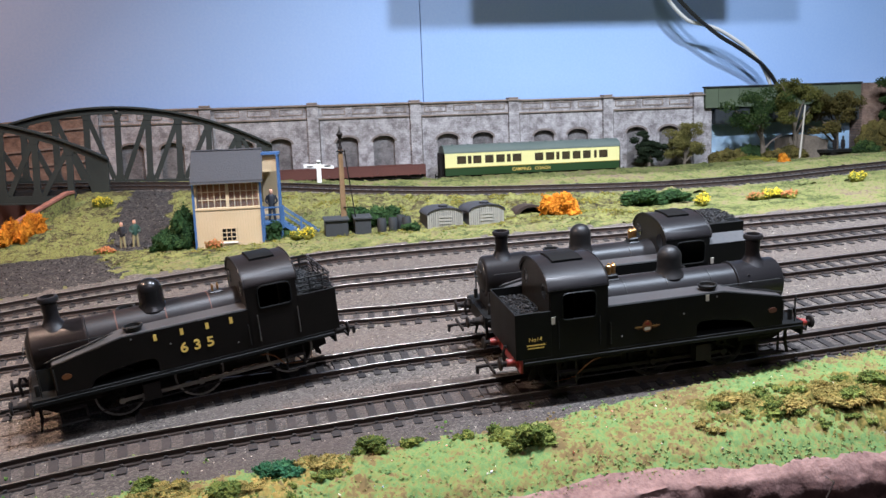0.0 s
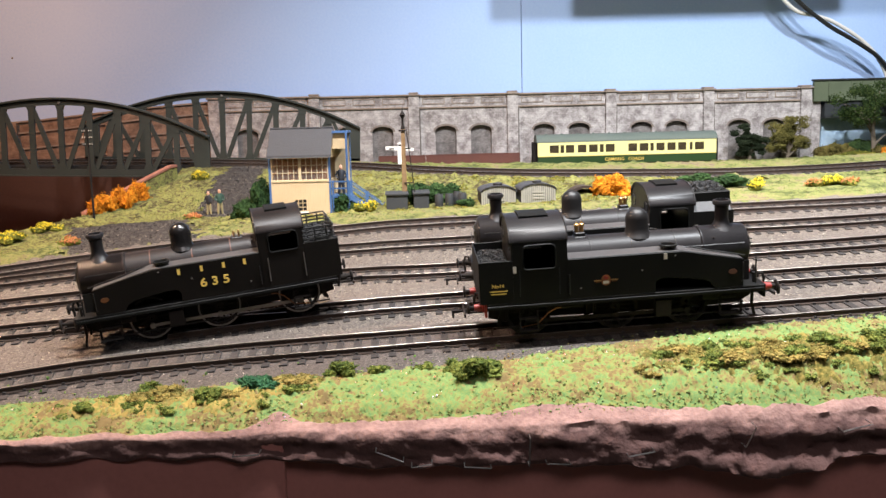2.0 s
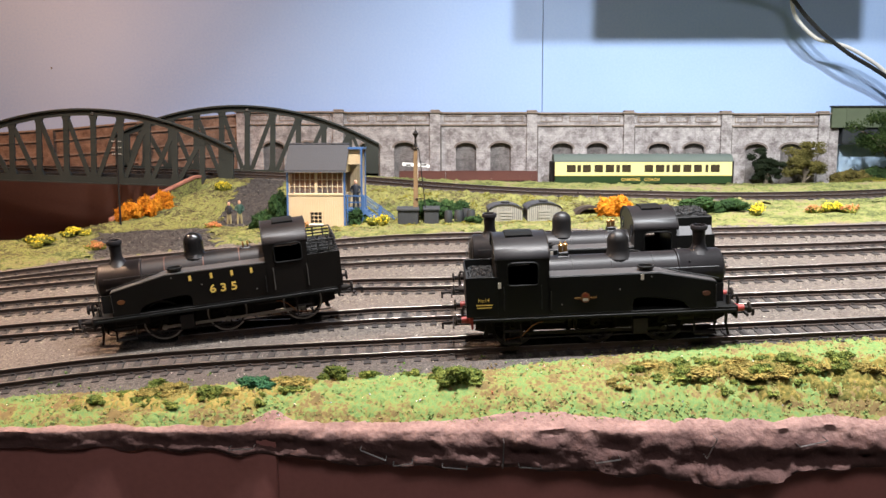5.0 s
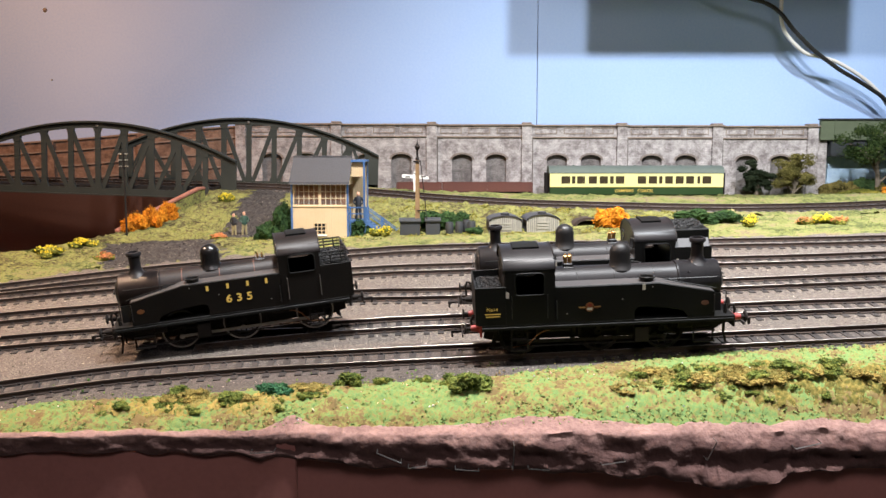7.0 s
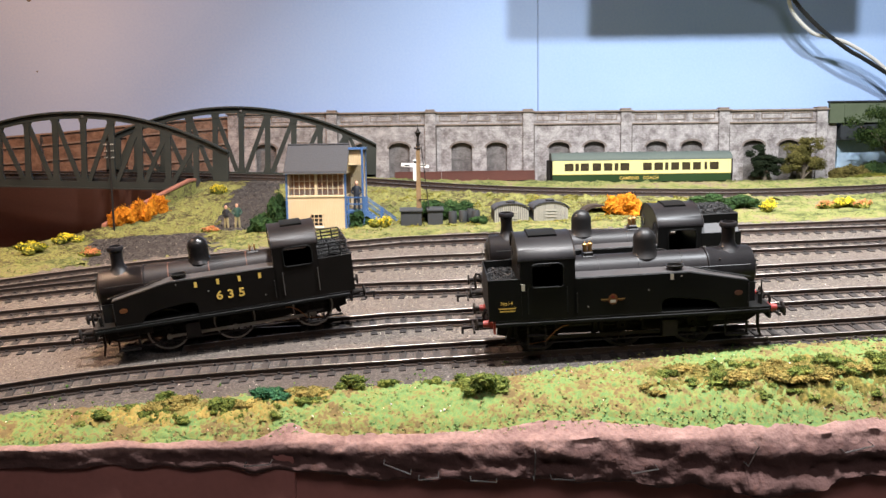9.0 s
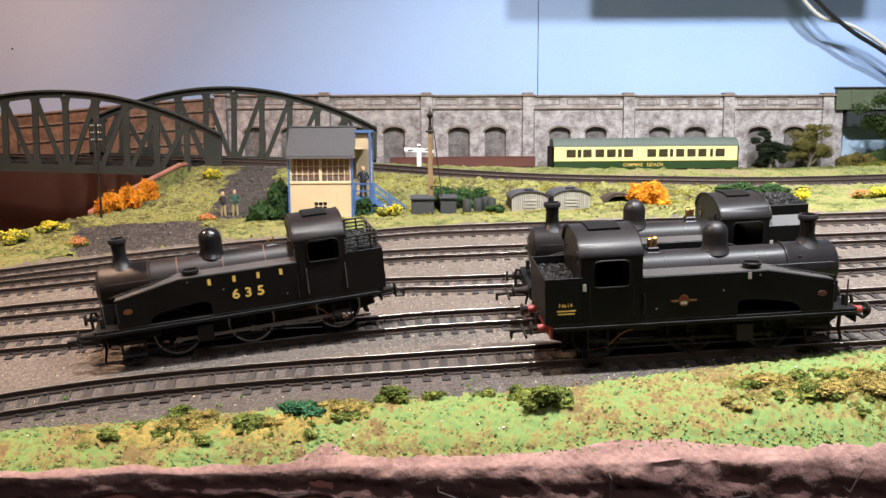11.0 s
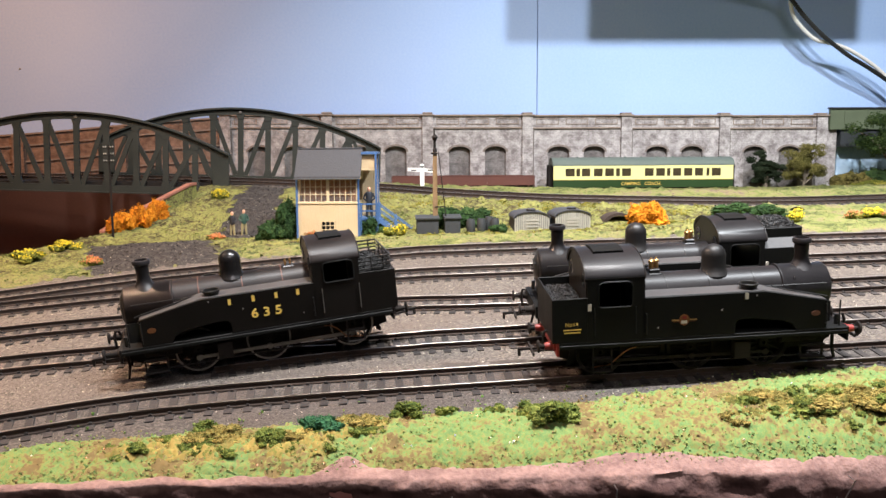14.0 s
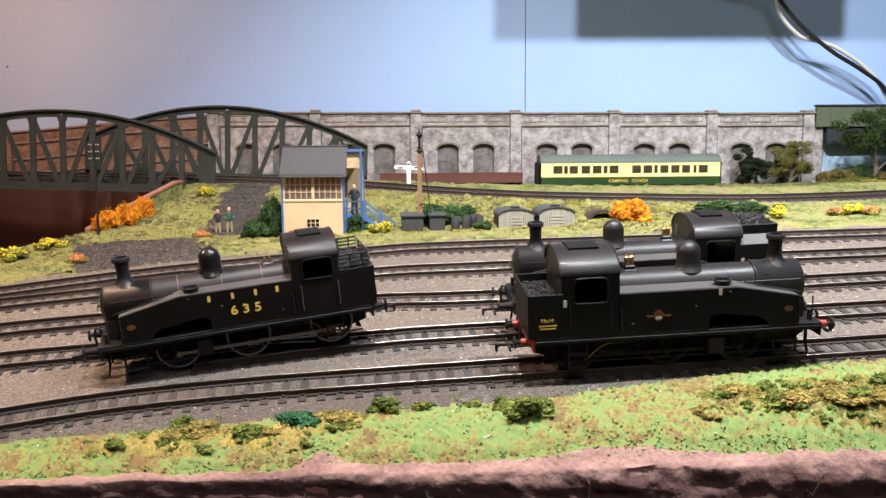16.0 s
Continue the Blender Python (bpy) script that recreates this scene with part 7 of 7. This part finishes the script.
tree(478, 1052, 14, 56, 22, F_DARKTREE := foam("leaves_near_black", [(0.008, 0.014, 0.008), (0.02, 0.03, 0.016), (0.035, 0.045, 0.025)]), "very dark small tree before the stone wall", 3, 2.4, 44, 0.15)
tree(524, 1046, 14, 64, 29, foam("leaves_olive_brown", [(0.05, 0.05, 0.018), (0.11, 0.1, 0.03), (0.19, 0.17, 0.055), (0.24, 0.2, 0.08)]), "olive brown leafed tree before the stone wall", 8, 2.2, 50, 0.2, 1.2)
F_SHADE = foam("leaves_shade_green", [(0.012, 0.024, 0.009), (0.024, 0.045, 0.015), (0.045, 0.075, 0.021), (0.0825, 0.105, 0.03)])
F_AUTUMN = foam("leaves_autumn", [(0.0338, 0.0297, 0.0108), (0.0743, 0.0607, 0.0189), (0.121, 0.101, 0.0297), (0.101, 0.0675, 0.0297)])
tree(622, 1026, 20, 98, 48, F_SHADE, "large dark green tree before the girder bridge", 15, 3.2, 30, 0.55, 1.5)
tree(664, 1020, 24, 106, 36, foam("leaves_olive_green", [(0.03, 0.035, 0.01), (0.07, 0.07, 0.018), (0.12, 0.12, 0.03), (0.16, 0.15, 0.04)]), "tall olive green tree before the girder bridge", 22, 2.6, 36, 0.5, 1.4)
tree(728, 1026, 24, 86, 44, F_AUTUMN, "spreading brown olive tree before the girder bridge", 27, 2.6, 34, 0.55, 1.5)
tree(838, 1050, 20, 130, 34, F_SHADE, "tall dark green tree beside the abutment", 31, 3.0, 44, 0.1, 1.8)
bush(786, 1010, 40, 14, 52, F_AUTUMN, "brownish olive bramble thicket on the far bank", "thicket", grain=1.5, seed=2)
bush(752, 1004, 22, 12, 26, F_SHADE, "dark low growth on the far bank", "undergrowth", grain=1.4)
bush(576, 1030, 22, 12, 24, F_AUTUMN, "dark brown undergrowth below the bridge", "undergrowth", grain=1.4)
bush(612, 1034, 30, 12, 27, F_SHADE, "dark undergrowth below the bridge", "undergrowth", grain=1.4)
bush(645, 1012, 26, 12, 24, F_AUTUMN, "brown undergrowth below the bridge", "undergrowth", grain=1.4)
bush(600, 1006, 40, 8, 14, F_OLIVE, "low olive growth before the bridge", "undergrowth", grain=1.2)
# brown rock face and a leaning white post beside it
bm = bmesh.new()
rings = []
for k in range(9):
    x = 655 + 58 * k / 8
    top = 60 - 2.0 * abs(k - 3) + 5 * rough_noise(x, 4, 9)
    rings.append([Vector((x + 3 * rough_noise(x, z, 8), 1016 + 9 * (z - 20) / 45 + 4 * rough_noise(x, z, 11), z)) for z in np.linspace(16, top, 8)] + [Vector((x, 1052, top - 3)), Vector((x, 1052, 16))])
loft(bm, rings)
tagged(part("rock_face", bm, M_ROCK), "small brown rock face below the girder bridge", "rock")
bm = bmesh.new()
rod(bm, (657.5, 1000, 20), (664.3, 1000, 95), 1.3, 0.9, 10)
tagged(part("post", bm, M_PALE), "leaning white wooden post before the bridge", "post")
wag = empty("low_wagon", at(728, 1012, 27), "low black wagon below the girder bridge", "wagon")
bm = bmesh.new()
box(bm, -32, 32, -9, 9, 6, 10)
part("deck", bm, M_BLACK, wag, bevel=0.4)
bm = bmesh.new()
box(bm, -30, 30, -6, 6, 2, 6)
part("underframe", bm, M_DULL, wag, bevel=0.4)
for x in (-20, 20):
    bm = bmesh.new()
    turned(bm, [(0.2, -10), (4, -10), (4, 10), (0.2, 10)], Matrix.Translation((x, 0, 3)) @ Matrix.Rotation(math.pi / 2, 4, "X"), 16)
    part("wheelset", bm, M_DULL, wag)
for x in (716, 728, 748):
    bm = bmesh.new()
    turned(bm, [(0.3, 0), (2.6, 0.3), (3.0, 6), (2.6, 11), (1.2, 12.6), (1.6, 14.4), (1.2, 16), (0.2, 16.4)], Matrix.Diagonal((1, 0.7, 1, 1)), 12)
    fig = part("figurine", bm, M_DULL if x < 740 else M_ROCK)
    fig.matrix_basis = at(x, 1012, 37)
    tagged(fig, "tiny dark figurine standing on the low wagon", "figurine", "figurines on the wagon")


def scatter(name, n, xr, yr, test, size, material, label, seed, up=-0.1, category="turf", hop=0.0, flat=1.0):
    rg = np.random.default_rng(seed)
    pts, sz = [], []
    for x, y in zip(rg.uniform(*xr, n), rg.uniform(*yr, n)):
        if y > front(x) + 1 and test(x, y):
            pts.append((x, y, ground(x, y) + up * size + hop * rg.random()))
            sz.append(size * rg.uniform(0.5, 1.4))
    ob = new(name, crumbs(name, pts, sz, material, seed, flat))
    return tagged(ob, label, category, kind="stuff")


is_turf = lambda x, y: ground_kind(x, y) in (1, 5, 6, 7)
scatter("turf", 9000, (-190, 310), (240, 262), lambda x, y: 0 < y - front(x) < 5 + mound(x) and rough_noise(x, y, 4) > -0.25 + 0.06 * (front(x) + mound(x) - y), 0.36, M_TURF, "stray green foam crumbs on the plaster edge", 51, up=0.7, hop=0.4, flat=0.7)
scatter("turf", 6000, (-190, 310), (240, 300), lambda x, y: (is_turf(x, y) and y > front(x) + 1.5 + mound(x) + 2 * rough_noise(x, y, 2)) or (260 < y < near_edge(x) + 5 and rough_noise(x, y, 2) > 0.15), 0.46, M_TURF, "loose green and ochre foam crumbs along the front edge", 41, up=0.9, hop=0.5, flat=0.8)
scatter("turf", 42000, (-290, 290), (530, 720), lambda x, y: ground_kind(x, y) == 5, 0.42, M_BANKTURF, "olive and green foam turf on the bank", 42, hop=0.3, flat=0.6)
scatter("lawn", 40000, (-290, 300), (480, 640), lambda x, y: ground_kind(x, y) == 6, 0.36, M_LAWN, "bright yellow green foam turf beside the running line", 48, hop=0.2, flat=0.6)
scatter("meadow", 36000, (40, 800), (490, 1060), lambda x, y: ground_kind(x, y) == 7, 0.5, M_MEADOW, "pale green foam turf before the stone wall", 43, hop=0.3, flat=0.6)
scatter("ballast_stones", 64000, (-260, 330), (250, 560), lambda x, y: ground_kind(x, y) in (0, 8) and (ground_kind(x, y) == 0 or rough_noise(x, y, 5) > 0.1), 0.27, F_STONE, "loose grey ballast stones between the tracks", 44, category="gravel")
scatter("cinders", 12000, (-230, 0), (490, 750), lambda x, y: ground_kind(x, y) == 2, 0.42, F_CINDER, "loose black cinders with pale stones on the path", 45, category="gravel")
scatter("petals", 200, (-200, 300), (246, 285), is_turf, 0.42, F_PETAL, "tiny scattered white and red flowers in the turf", 46, hop=1.0, category="flowers")
scatter("ballast_flecks", 2600, (-260, 330), (262, 740), lambda x, y: ground_kind(x, y) in (0, 2, 8), 0.34, F_FLECK, "pale stone chips among the ballast", 49, category="gravel")
scatter("weeds", 700, (-120, 110), (268, 300), lambda x, y: rough_noise(x, y, 6) > 0.33, 0.5, F_MID, "tiny green weeds in the ballast beside the track", 47, category="weeds", hop=1.2)

# ---------------------------------------------------------------- sleepers, one object each
for thing, base, frames in later:
    for p, d, side, up in frames:
        sl = new("sleeper", SLEEPER)
        sl.parent = thing
        m = Matrix((d, side, up)).transposed().to_4x4()
        m.translation = (p - base) * MM
        sl.matrix_basis = m
